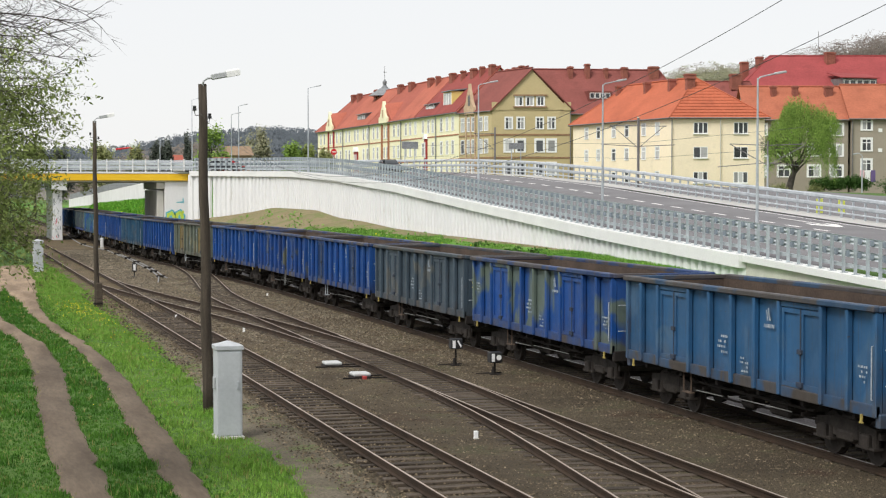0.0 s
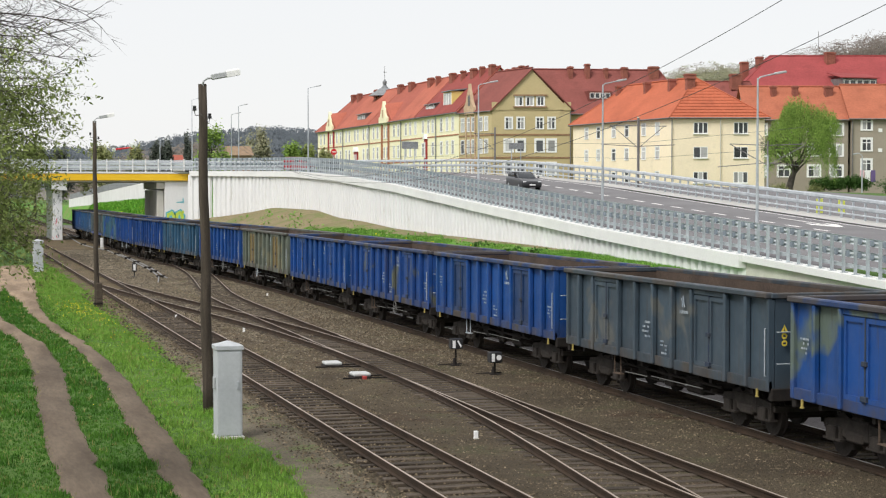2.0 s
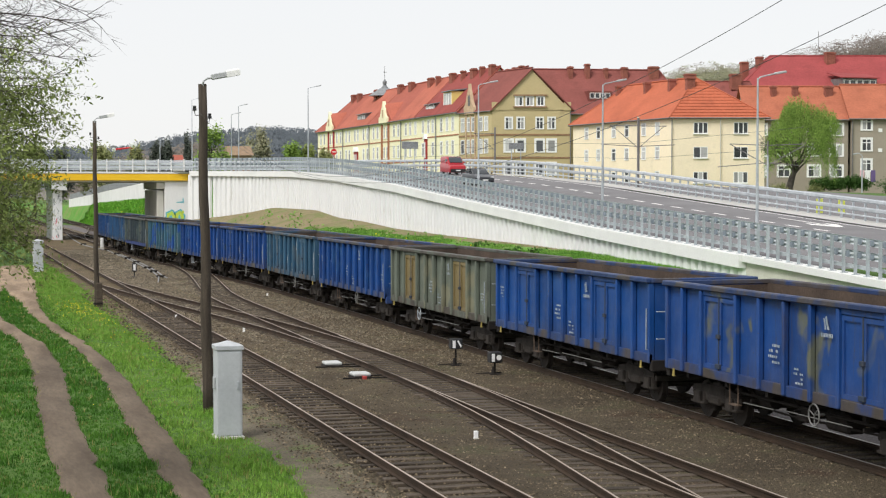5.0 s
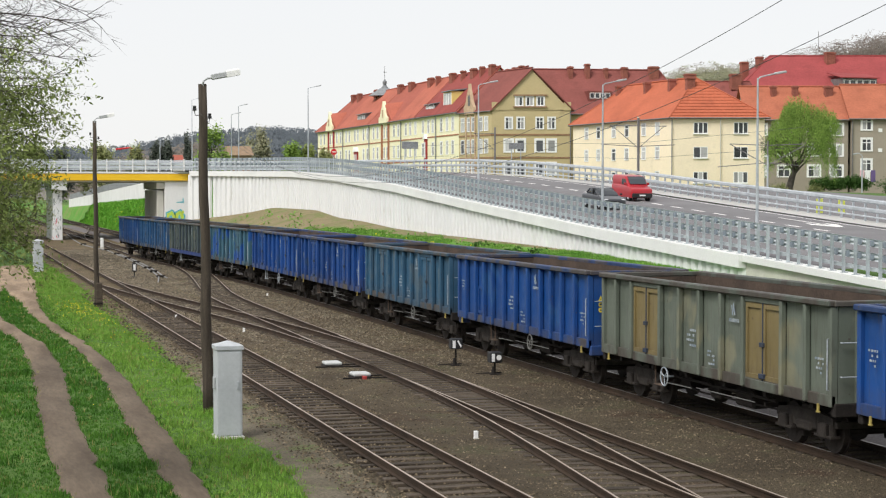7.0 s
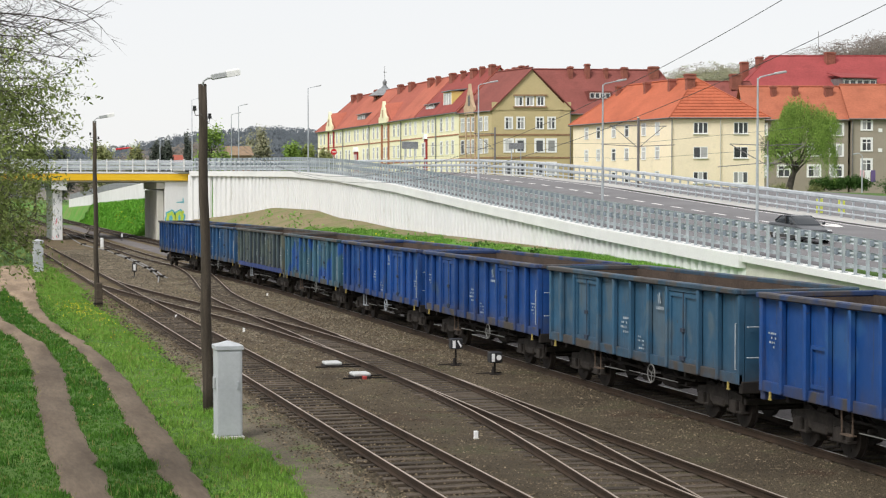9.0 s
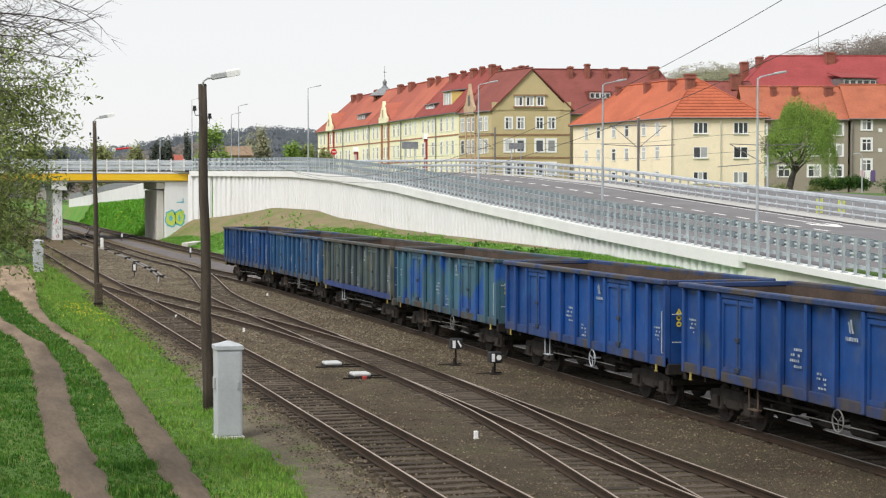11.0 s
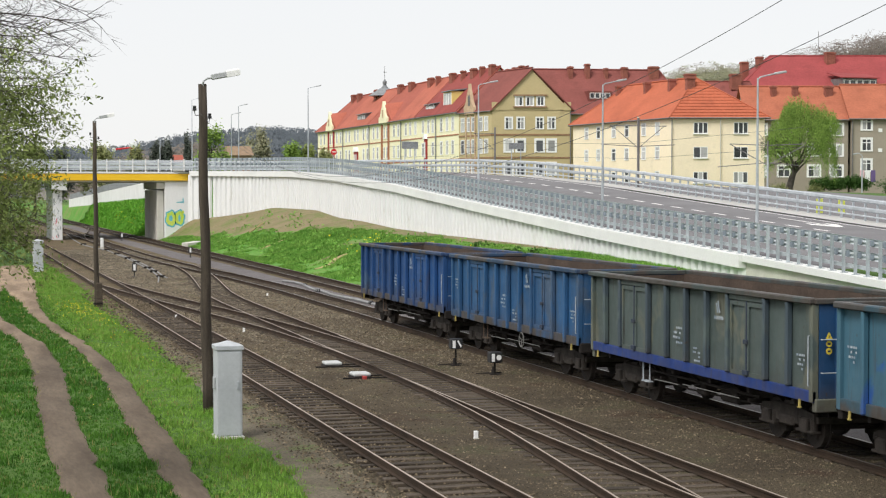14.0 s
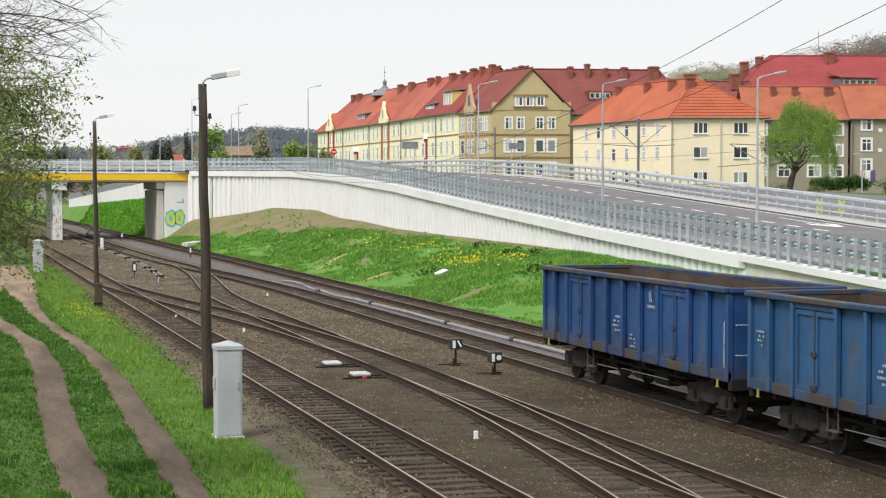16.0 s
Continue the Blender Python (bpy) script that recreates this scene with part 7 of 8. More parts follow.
def on_rut(x, y):
    for t in (PATH_L, PATH_R):
        a, b = np.interp(y, *zip(*t[0])), np.interp(y, *zip(*t[1]))
        m = (x > a + 0.06) & (x < b - 0.06)
        yield m


def build_grass():
    rng = np.random.default_rng(4)
    n = 120000
    y = 27 + 115 * rng.uniform(0, 1, n) ** 1.8
    x = rng.uniform(-5, 9.0, n)
    edge = np.interp(y, [20, 32.5, 38, 42.5, 50, 63, 91, 300], [6.5, 6.55, 6.9, 6.8, 7.15, 7.8, 8.0, 7.8])
    drift = np.array([noise.noise((a * 0.8, b * 0.45, 31)) for a, b in zip(x, y)])
    keep = x < edge + 0.7 * drift + rng.normal(0, 0.18, n) + rng.exponential(0.6, n) * (rng.uniform(0, 1, n) < 0.22)
    for m in on_rut(x, y):
        keep &= ~m
    x, y = x[keep], y[keep]
    z = np.array([bank(a, b) for a, b in zip(x, y)])
    clump = np.array([noise.noise((a * 0.9, b * 0.6, 5)) for a, b in zip(x, y)])
    h = (0.045 + 0.10 * np.clip(clump + 0.15, 0, 1)) * (1 + y / 150)
    verge = x + rng.normal(0, 0.35, len(x)) > 5.0
    v, f = blades(rng, x[~verge], y[~verge], z[~verge], h[~verge], 0.008 * (1 + y[~verge] / 45))
    tagged(raw("meadow_grass", v, f, M["grass"]), "fresh green spring grass beside the path", "grass", kind="stuff")
    v, f = blades(rng, x[verge], y[verge], z[verge], h[verge], 0.008 * (1 + y[verge] / 45))
    tagged(raw("verge_grass", v, f, M["grass_verge"]), "pale yellow-green grass on the railway verge", "grass", kind="stuff")
    k = rng.uniform(0, 1, len(x)) < 0.05
    v, f = blades(rng, x[k] + 0.1, y[k], z[k], h[k] * 1.3, 0.007 * (1 + y[k] / 45))
    tagged(raw("old_grass", v, f, M["grass_dry"]), "dry straw-coloured stalks in the grass", "grass", kind="stuff")
    # the bank below the wall: bare under the wall, thicker and taller down the slope
    n = 110000
    y = 55 + 152 * rng.uniform(0, 1, n) ** 1.25
    x = 24.5 + rng.uniform(0, 12.4, n)
    low = np.interp(y, [96, 120, 140, 155, 170, 188, 209], [35.9, 35.0, 34.2, 32.2, 30.3, 27.4, 25.6])
    lush = np.array([noise.noise((a * 0.25, b * 0.10, 21)) + 0.5 * noise.noise((a * 0.9, b * 0.4, 3)) for a, b in zip(x, y)])
    lush = 0.62 + 1.25 * lush - np.clip((x - low + 1.6) / 2.6, 0, 1.6)
    keep = (x < np.array([wall_x(b) for b in y]) - 0.3) & (lush > rng.uniform(0.0, 0.6, n))
    for (ax, ay), (bx, by), w, _ in SLIPS:
        d = np.array([bx - ax, by - ay])
        u = np.clip(((x - ax) * d[0] + (y - ay) * d[1]) / (d @ d), 0, 1)
        keep &= np.hypot(x - ax - u * d[0], y - ay - u * d[1]) > w * rng.uniform(0.9, 1.7, n)
    x, y, lush = x[keep], y[keep], lush[keep]
    z = np.array([bank(a, b) for a, b in zip(x, y)])
    v, f = blades(rng, x, y, z + 0.03, 0.06 + 0.19 * np.clip(lush, 0.05, 1.2) * np.interp(y, [60, 95, 115], [0.6, 0.8, 1.0]), 0.024 * (1 + y / 160))
    tagged(raw("bank_grass", v, f, M["grass_bank"]), "lush green grass and weeds on the bank", "grass", kind="stuff")
    n = 9000
    y, x = rng.uniform(228, 330, n), rng.uniform(24.3, 28.2, n)
    z = np.array([bank(a, b) for a, b in zip(x, y)])
    v, f = blades(rng, x, y, z, np.full(n, 0.24), 0.10)
    tagged(raw("bank_grass", v, f, M["grass_far"]), "bright grass on the bank beyond the bridge", "grass", kind="stuff")
    # dandelions, in drifts
    px, py = [], []
    for cx, cy, sx, sy, m in ((6.3, 88, 0.45, 4, 330), (6.9, 82, 0.4, 4, 120), (6.6, 72, 0.7, 6, 40), (5.6, 50, 1.2, 9, 10), (31.0, 102.5, 0.7, 1.6, 200), (32.4, 99.5, 0.4, 1.2, 60), (30.6, 106, 0.6, 2.5, 70), (32.1, 118, 0.7, 5, 70), (31.7, 131, 0.8, 5, 50), (25.8, 262, 0.4, 12, 170), (27.0, 248, 0.5, 6, 60), (7.4, 66, 0.4, 6, 25), (4.2, 99, 0.5, 5, 40)):
        px.append(rng.normal(cx, sx, m)), py.append(rng.normal(cy, sy, m))
    x, y = np.concatenate(px), np.concatenate(py)
    keep = (x < 7.9) | (x > 25)
    for m in on_rut(x, y):
        keep &= ~m
    x, y = x[keep], y[keep]
    z = np.array([bank(a, b) for a, b in zip(x, y)]) + np.where(x > 20, 0.24, 0.12)
    v, f = cards(rng, np.stack([x, y, z], 1), np.where(x > 20, 0.04, 0.015) * (1 + y / 200), 0.9)
    tagged(raw("dandelions", v, f, M["flower"]), "yellow dandelion flowers in the grass", "flowers", kind="stuff")
    n = 130
    x, y = rng.uniform(25.5, 34.5, n), rng.uniform(104, 190, n)
    z = np.array([bank(a, b) for a, b in zip(x, y)])
    pts = np.repeat(np.stack([x, y, z + 0.2], 1), 14, 0) + rng.normal(0, 1, (n * 14, 3)) * np.array([0.28, 0.4, 0.14])
    v, f = cards(rng, pts, np.full(len(pts), 0.12), 0.6)
    tagged(raw("bank_weeds", v, f, M["grass_bank"]), "low leafy weeds scattered over the bank", "weeds", kind="stuff")
    c = np.array([(32.9, 101.0), (33.6, 99.0), (30.6, 90.0), (31.2, 91.5), (28.4, 103.5), (33.4, 109.0)])
    px, py = (np.repeat(c[:, i], 60) + rng.normal(0, 0.38, len(c) * 60) for i in (0, 1))
    z = np.array([bank(a, b) for a, b in zip(px, py)]) + rng.uniform(0.1, 0.5, len(px))
    v, f = cards(rng, np.stack([px, py, z], 1), np.full(len(px), 0.11), 0.6)
    tagged(raw("bank_weeds", v, f, M["hedge"]), "dark leafy clumps of weed on the bank", "weeds", kind="stuff")


def build_stones():
    """Loose ballast stones: dark ones near by, paler ones between the middle tracks."""
    rng = np.random.default_rng(9)
    n = 85000
    scatter(rng, 25 + 75 * rng.uniform(0, 1, n) ** 1.7, 7.3 + rng.uniform(0, 17.0, n), 80, M["stone"], "loose brown-grey ballast stones between the rails")
    n = 42000
    y, x = 52 + 120 * rng.uniform(0, 1, n) ** 1.5, rng.uniform(10.4, 17.9, n)
    k = rng.uniform(0, 1, n) < np.clip((y - 52) / 30, 0.02, 1)
    scatter(rng, y[k], x[k], 55, M["stone_light"], "paler brown ballast stones between the tracks")


def scatter(rng, y, x, grow, material, label):
    n = len(x)
    keep = np.ones(n, bool)
    for c in (9.45, 18.85, 22.7, 13.85):
        for s in (-0.7525, 0.7525):
            keep &= np.abs(x - c - s) > 0.09
    x, y = x[keep], y[keep]
    n = len(x)
    r = rng.uniform(0.012, 0.030, n) * (1 + y / grow)
    base = np.array([(1, 0, 0), (-0.5, 0.87, 0), (-0.5, -0.87, 0), (0.3, 0.2, 0.75), (-0.4, -0.1, 0.6)])
    a = rng.uniform(0, 2 * np.pi, n)
    ca, sa = np.cos(a), np.sin(a)
    j = rng.uniform(0.6, 1.3, (n, 5))
    bx, by, bz = base[:, 0] * j, base[:, 1] * j, base[:, 2] * j
    v = np.stack([x[:, None] + r[:, None] * (bx * ca[:, None] - by * sa[:, None]), y[:, None] + r[:, None] * (bx * sa[:, None] + by * ca[:, None]), -0.205 + r[:, None] * bz], 2).reshape(-1, 3)
    q = np.array([(0, 1, 3), (1, 4, 3), (1, 2, 4), (2, 0, 4), (0, 3, 4)])
    f = (np.arange(n)[:, None, None] * 5 + q[None]).reshape(-1, 3)
    tagged(raw("ballast_stones", v, f, material), label, "ballast", kind="stuff")


def limb(g, rng, p, d, length, r, depth, tips, droop=0.0, spread=0.5, kids=3):
    """One limb as a bent tapering tube, with smaller limbs along it."""
    n, q = 4, Vector(p)
    d = Vector(d).normalized()
    for i in range(n):
        nd = (d + Vector(rng.normal(0, 0.12, 3)) + Vector((0, 0, -droop * 0.25))).normalized()
        e = q + nd * (length / n)
        g.cyl(q, e, r * (1 - 0.2 * i), r * (1 - 0.2 * (i + 1)), 6 if r > 0.04 else 4, caps=False)
        q, d = e, nd
        if depth > 0 and i >= 1:
            for _ in range(kids if i < n - 1 else kids + 1):
                w = (d + Vector(rng.normal(0, spread, 3))).normalized()
                limb(g, rng, q, w, length * rng.uniform(0.45, 0.7), r * 0.5, depth - 1, tips, droop, spread, kids)
        elif depth == 0:
            tips.append(tuple(q))
    return q


def build_near_tree():
    """The tree whose trunk stands out of view; only its hanging branches show."""
    rng = np.random.default_rng(11)
    base = (-2.6, 34.5, -0.3)
    t = thing("tree", base, "tall tree in young leaf, long bare branches reaching over the path", "tree", "trees")
    Geo().cyl(base, (-2.5, 34.4, 5.5), 0.26, 0.19, 12).cyl((-2.5, 34.4, 5.5), (-2.4, 34.5, 10.5), 0.19, 0.08, 10).ob("trunk", M["bark"], t)
    # long bare boughs: a wandering main stem with alternating twigs
    for i in range(10):
        g, f = Geo(), i / 9
        z = 8.0 + 1.4 * f
        q, d, reach = Vector((-2.4, 34.4 + rng.normal(0, 0.3), z)), Vector((1, rng.normal(0, 0.08), rng.normal(0.04, 0.05))), rng.uniform(3.9, 5.25)
        n, side = 16, 1
        for j in range(n):
            d = (d + Vector((0, rng.normal(0, 0.06), rng.normal(0, 0.085)))).normalized()
            e = q + d * (reach / n)
            r0, r1 = 0.034 * (1 - j / n) ** 0.8 + 0.005, 0.034 * (1 - (j + 1) / n) ** 0.8 + 0.005
            g.cyl(q, e, r0, r1, 6, caps=False)
            q = e
            if j > 4:
                for _ in range(2):
                    side = -side
                    limb(g, rng, q, (1, rng.normal(0, 0.4), side * rng.uniform(0.25, 0.8)), rng.uniform(0.35, 0.85), 0.0085, 1, [], 0.0, 0.35, 1)
        g.ob("bough", M["twig"], t, "bare dark bough with fine twigs")
    g, tips = Geo(), []
    for i in range(16):
        f = i / 15
        z = 4.9 + 2.7 * f
        limb(g, rng, (-2.2, 34.4 + rng.normal(0, 0.5), z), (1, rng.normal(0, 0.3), rng.normal(0.10, 0.10)), rng.uniform(2.0, 2.3) + 0.55 * f, 0.02, 2, tips, 0.2, 0.36, 2)
    g.ob("branchwork", M["twig"], t)
    tp = np.array(tips)
    c = np.repeat(tp, 6, 0) + rng.normal(0, 0.09, (len(tp) * 6, 3))
    v, f = cards(rng, c, np.full(len(c), 0.046), 0.45)
    raw("crown", v, f, M["leaf_spring"], t, "small young green leaves")


def build_shrub(base, h, rad, n, material, size, label, category="tree", stems=9, seed=1, low=0.1, droop=0.3):
    rng = np.random.default_rng(seed)
    t = thing("tree" if category == "tree" else "bush", base, label, category, "trees" if category == "tree" else "bushes")
    g, tips = Geo(), []
    for i in range(stems):
        a = rng.uniform(0, 6.28)
        limb(g, rng, base, (math.cos(a) * 0.35, math.sin(a) * 0.35, 1), h * rng.uniform(0.5, 0.72), 0.03 * h / 4, 2, tips, droop, 0.5, 2)
    g.ob("trunk", M["bark"], t)
    tp = np.array(tips)
    pick = tp[rng.integers(0, len(tp), n)]
    c = pick + rng.normal(0, 1, (n, 3)) * np.array([rad * 0.10, rad * 0.10, rad * 0.14])
    c[:, 2] = np.maximum(c[:, 2], base[2] + low)
    v, f = cards(rng, c, np.full(n, size), 0.4)
    raw("crown", v, f, material, t)
    return t


def build_willow():
    rng = np.random.default_rng(21)
    b = (85.2, 168.3, 4.6)
    t = thing("tree", b, "round-headed willow in bright spring green before the houses", "tree", "trees")
    g, tips = Geo(), []
    g.cyl(b, (85.7, 168.2, 6.6), 0.42, 0.34, 12).cyl((85.7, 168.2, 6.6), (86.3, 168.1, 8.6), 0.34, 0.24, 10)
    for a in range(9):
        w = a * 0.7
        limb(g, rng, (86.1, 168.1, 7.4 + 0.2 * (a % 3)), (math.cos(w) * 0.8, math.sin(w) * 0.8, 1.0), rng.uniform(2.3, 3.2), 0.13, 2, tips, 0.05, 0.5, 2)
    g.ob("trunk", M["bark"], t)
    # hanging strands from a dome of limb ends
    n, k = 1700, 24
    cl = 40
    ca, cu = rng.uniform(0, 6.283, cl), rng.uniform(0.0, 1.0, cl)
    pick = rng.integers(0, cl, n)
    lump = (1 + 0.10 * np.sin(ca * 2 + 0.6) + rng.normal(0, 0.17, cl))[pick]
    a, u = ca[pick] + rng.normal(0, 0.2, n), np.clip(cu[pick] + rng.normal(0, 0.09, n), 0, 1)
    rad = 3.35 * np.sqrt(u) * lump
    top = np.stack([86.75 + rad * np.cos(a), 168.1 + rad * np.sin(a), 9.4 + 5.0 * np.sqrt(np.clip(1 - u * 0.9, 0, 1)) + rng.normal(0, 0.28, n) + rng.normal(0, 0.7, cl)[pick]], 1)
    drop = rng.uniform(0.7, 2.4, n) + 2.6 * u * rng.uniform(0.1, 1.0, cl)[pick]
    s = np.linspace(0, 1, k)
    c = top[:, None, :] + np.zeros((n, k, 3))
    c[:, :, 2] -= drop[:, None] * s[None]
    c[:, :, :2] += (c[:, :, :2] - np.array([86.75, 168.1])) * (0.10 * np.sin(s * 3.0))[None, :, None] + rng.normal(0, 0.11, (n, k, 2))
    c = c.reshape(-1, 3)
    c = c[c[:, 2] > 6.2]
    m = len(c)
    w, b2 = rng.uniform(0, 6.283, m), rng.uniform(0.10, 0.20, m)
    dn = np.stack([rng.normal(0, 0.3, m), rng.normal(0, 0.3, m), -np.ones(m)], 1) * b2[:, None]
    sd = np.stack([np.cos(w), np.sin(w), rng.normal(0, 0.3, m)], 1) * 0.036
    v = np.stack([c - dn * 0.5, c - sd, c + dn * 0.5, c + sd], 1).reshape(-1, 3)
    raw("crown", v, np.arange(4 * m).reshape(-1, 4), M["leaf_bright"], t, "soft hanging bright green foliage")


def build_woods():
    """Far wooded hills, each one sheet of ground with one mass of crowns."""
    def hill(name, label, ridge, d_in, d_out, material, ground, n, size, seed, spiky, x0, x1, k0=0.35, m=50, leaf=0.075):
        rng = np.random.default_rng(seed)
        xs = np.linspace(ridge[0][0], ridge[-1][0], 60)
        v = []
        for x in xs:
            z = lerp([(a, b) for a, b, _ in ridge], x)
            y = lerp([(a, c) for a, _, c in ridge], x)
            v += [(x, y - d_in, -1.0), (x, y - d_in * 0.5, z * 0.55), (x, y, z), (x, y + d_out, z * 0.6)]
        f = [(i * 4 + j, i * 4 + j + 1, i * 4 + j + 5, i * 4 + j + 4) for i in range(59) for j in range(3)]
        o = Geo().add(v, f).ob(name, ground)
        tagged(o, label, "hill", kind="structure")
        cs = []
        for _ in range(n):
            x, k = rng.uniform(x0, x1), rng.uniform(k0, 1.0)
            z = lerp([(a, b) for a, b, _ in ridge], x)
            y = lerp([(a, c) for a, _, c in ridge], x)
            zz = z * (0.55 * (k * 2) if k < 0.5 else 0.55 + 0.9 * (k - 0.5))
            th = size * rng.uniform(0.7, 1.3)
            u = rng.uniform(0, 1, m)
            rad = th * (0.35 * (1 - u) + 0.05 if spiky else 0.66 * np.sqrt(np.clip(1 - (2 * u - 1) ** 2, 0, 1)))
            an = rng.uniform(0, 6.28, m)
            q = rng.uniform(0.3, 1, m)
            cs.append(np.stack([x + rad * q * np.cos(an), y - d_in * (1 - k) + rad * q * np.sin(an), zz + th * u * 0.95], 1))
        c = np.concatenate(cs)
        vv, ff = cards(rng, c, np.full(len(c), size * leaf), 0.75, 1.0)
        tagged(raw("far_wood", vv, ff, material), "distant wood covering the hillside", "wood", kind="stuff")

    hill("hill", "long wooded ridge on the horizon, blue haze in its colour", [(-420, 30, 1540), (73, 35, 1500), (96, 38, 1500), (119, 37, 1500), (143, 39, 1500), (161, 42, 1500), (185, 48, 1500), (207, 51, 1500), (243, 55, 1500), (267, 57, 1500), (292, 56, 1500), (312, 54, 1500), (900, 40, 1300)], 420, 400, M["wood_far"], M["hillground"], 3600, 4.8, 31, False, 40, 345, 0.4, 28, 0.14)
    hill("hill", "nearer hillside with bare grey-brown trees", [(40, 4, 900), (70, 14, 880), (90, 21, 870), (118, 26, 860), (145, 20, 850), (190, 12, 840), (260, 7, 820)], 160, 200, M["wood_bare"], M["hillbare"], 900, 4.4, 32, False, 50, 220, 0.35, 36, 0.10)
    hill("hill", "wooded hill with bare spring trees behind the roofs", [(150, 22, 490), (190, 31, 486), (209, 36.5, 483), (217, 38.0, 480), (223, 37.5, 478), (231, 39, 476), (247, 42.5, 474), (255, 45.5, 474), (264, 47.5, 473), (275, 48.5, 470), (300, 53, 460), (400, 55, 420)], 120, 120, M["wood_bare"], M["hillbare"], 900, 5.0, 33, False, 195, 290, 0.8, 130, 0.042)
    hill("hill", "low rise with pale olive budding trees behind the roofs", [(180, 26, 470), (200, 33, 465), (212, 35, 462), (222, 33, 458), (240, 28, 450)], 60, 60, M["wood_olive"], M["hillbare"], 90, 6.5, 34, False, 196, 220, 0.85, 330, 0.035)


def build_crown_tree(base, h, wide, material, size, n, label, seed):
    """A tree seen far off: trunk, limbs, and a crown of leaf clumps with gaps between them."""
    rng = np.random.default_rng(seed)
    x, y, z = base
    t = thing("tree", base, label, "tree", "trees")
    g = Geo().taper([(x, y, z - 0.5), (x + 0.1, y, z + h * 0.35), (x, y, z + h * 0.8)], [wide * 0.05, wide * 0.04, wide * 0.012], 7)
    k = 26
    a, u = rng.uniform(0, 6.283, k), rng.uniform(0.22, 0.97, k)
    r = wide * 0.5 * np.sin(np.pi * (0.18 + 0.74 * u)) ** 0.7 * rng.uniform(0.45, 1.0, k)
    c = np.stack([x + r * np.cos(a), y + r * np.sin(a), z + h * (0.12 + 0.84 * u)], 1)
    for q in c:
        g.tube([(x, y, max(z + 0.3, q[2] - h * 0.22)), tuple(q)], wide * 0.009, 4)
    g.ob("trunk", M["bark"], t)
    p = c[rng.integers(0, k, n)] + rng.normal(0, 1, (n, 3)) * np.array([wide, wide, h * 0.7]) * 0.085
    v, f = cards(rng, p, np.full(n, size), 0.6, 0.7)
    raw("crown", v, f, material, t)
    return t


def build_background():
    for i, (x, y, h, r, m, s) in enumerate(((1.9, 148, 9.2, 3.4, "leaf_olive", 0.13), (3.2, 154, 6.6, 2.4, "leaf_olive", 0.13), (0.6, 146, 11.0, 3.8, "leaf_spring", 0.13), (2.6, 168, 7.5, 2.8, "leaf_olive", 0.14))):
        build_shrub((x, y, -0.4), h, r, 4600, M[m], s, "olive-green willow shrub in early leaf beside the track", "tree", 9, 40 + i, 1.0, 0.25)
    for i, (x, y, top, wide, m, words) in enumerate(((39.7, 270, 14.6, 5.0, "leaf_bright", "bright green poplar beyond the bridge"), (51.8, 300, 15.6, 4.6, "wood_olive", "olive budding tree beyond the bridge"), (58.0, 300, 13.6, 3.2, "leaf_bright", "green bush-like tree beyond the road"), (61.1, 300, 12.8, 2.8, "leaf_spring", "pale green tree beyond the road"), (64.0, 300, 12.2, 3.0, "leaf_olive", "low olive tree beyond the road"), (38.3, 330, 14.0, 2.2, "conifer", "dark conifer beyond the bridge"), (40.2, 330, 14.3, 2.2, "conifer", "dark conifer beyond the bridge"), (44.2, 330, 15.9, 1.6, "conifer", "slim dark conifer beyond the bridge"), (34.8, 332, 13.2, 3.4, "leaf_olive", "olive tree beyond the bridge"), (28.1, 330, 14.2, 5.6, "leaf_olive", "broad olive tree beyond the bridge"), (20.5, 326, 13.0, 4.5, "conifer", "dark tree beyond the bridge"), (16.0, 326, 13.6, 5.0, "leaf_spring", "green tree beyond the bridge"), (55.0, 330, 13.0, 3.4, "conifer", "dark tree beyond the road"))):
        build_crown_tree((x, y, 1.2), top - 1.0, wide * 1.15, M[m], 0.24, 5600, words, 60 + i)
    for i in range(7):
        build_shrub((99.2 + i * 0.9, 188.3 - i * 0.25, 5.5), 1.35, 1.1, 1600, M["hedge"], 0.14, "clipped dark green hedge bush before the tenement", "bush", 5, 80 + i, 0.1, 0.0)
    for i, (x, y) in enumerate(((88.0, 166.5), (84.0, 167), (98.2, 169.9), (99.6, 169.4))):
        build_shrub((x, y, 4.4), 2.4 if i > 1 else 1.6, 1.4, 900, M["hedge" if i > 1 else "leaf_olive"], 0.13, "loose dark green bush behind the road" if i > 1 else "loose olive-green bush behind the road", "bush", 5, 90 + i, 0.1, 0.1)
    # low buildings beyond the bridge
    for x, y, w, h, m in ((47.6, 290, 3.6, 12.4, "brick2"), (34.7, 400, 2.4, 12.6, "tile_red"), (46.0, 360, 2.4, 12.3, "tile_red")):
        t = thing("building", (x, y, 0), "small brown building beyond the bridge", "building", "far buildings")
        Geo().box(x - w / 2, x + w / 2, y, y + 7, -0.5, h - 1.0, 0.03).ob("wall", M["concrete"] if m != "brick2" else M["brick2"], t)
        Geo().add([(x - w / 2 - 0.3, y - 0.3, h - 1), (x + w / 2 + 0.3, y - 0.3, h - 1), (x + w / 2 + 0.3, y + 7.3, h - 1), (x - w / 2 - 0.3, y + 7.3, h - 1), (x - w / 2 - 0.3, y + 3.5, h + 0.6), (x + w / 2 + 0.3, y + 3.5, h + 0.6)], [(0, 1, 5, 4), (2, 3, 4, 5), (0, 4, 3), (1, 2, 5), (0, 1, 2, 3)]).ob("roof", M[m], t)
    # ramp wall on the far side of the bridge
    t = thing("ramp_wall", (27, 300, 4), "white retaining wall of the ramp beyond the bridge", "wall", kind="structure")
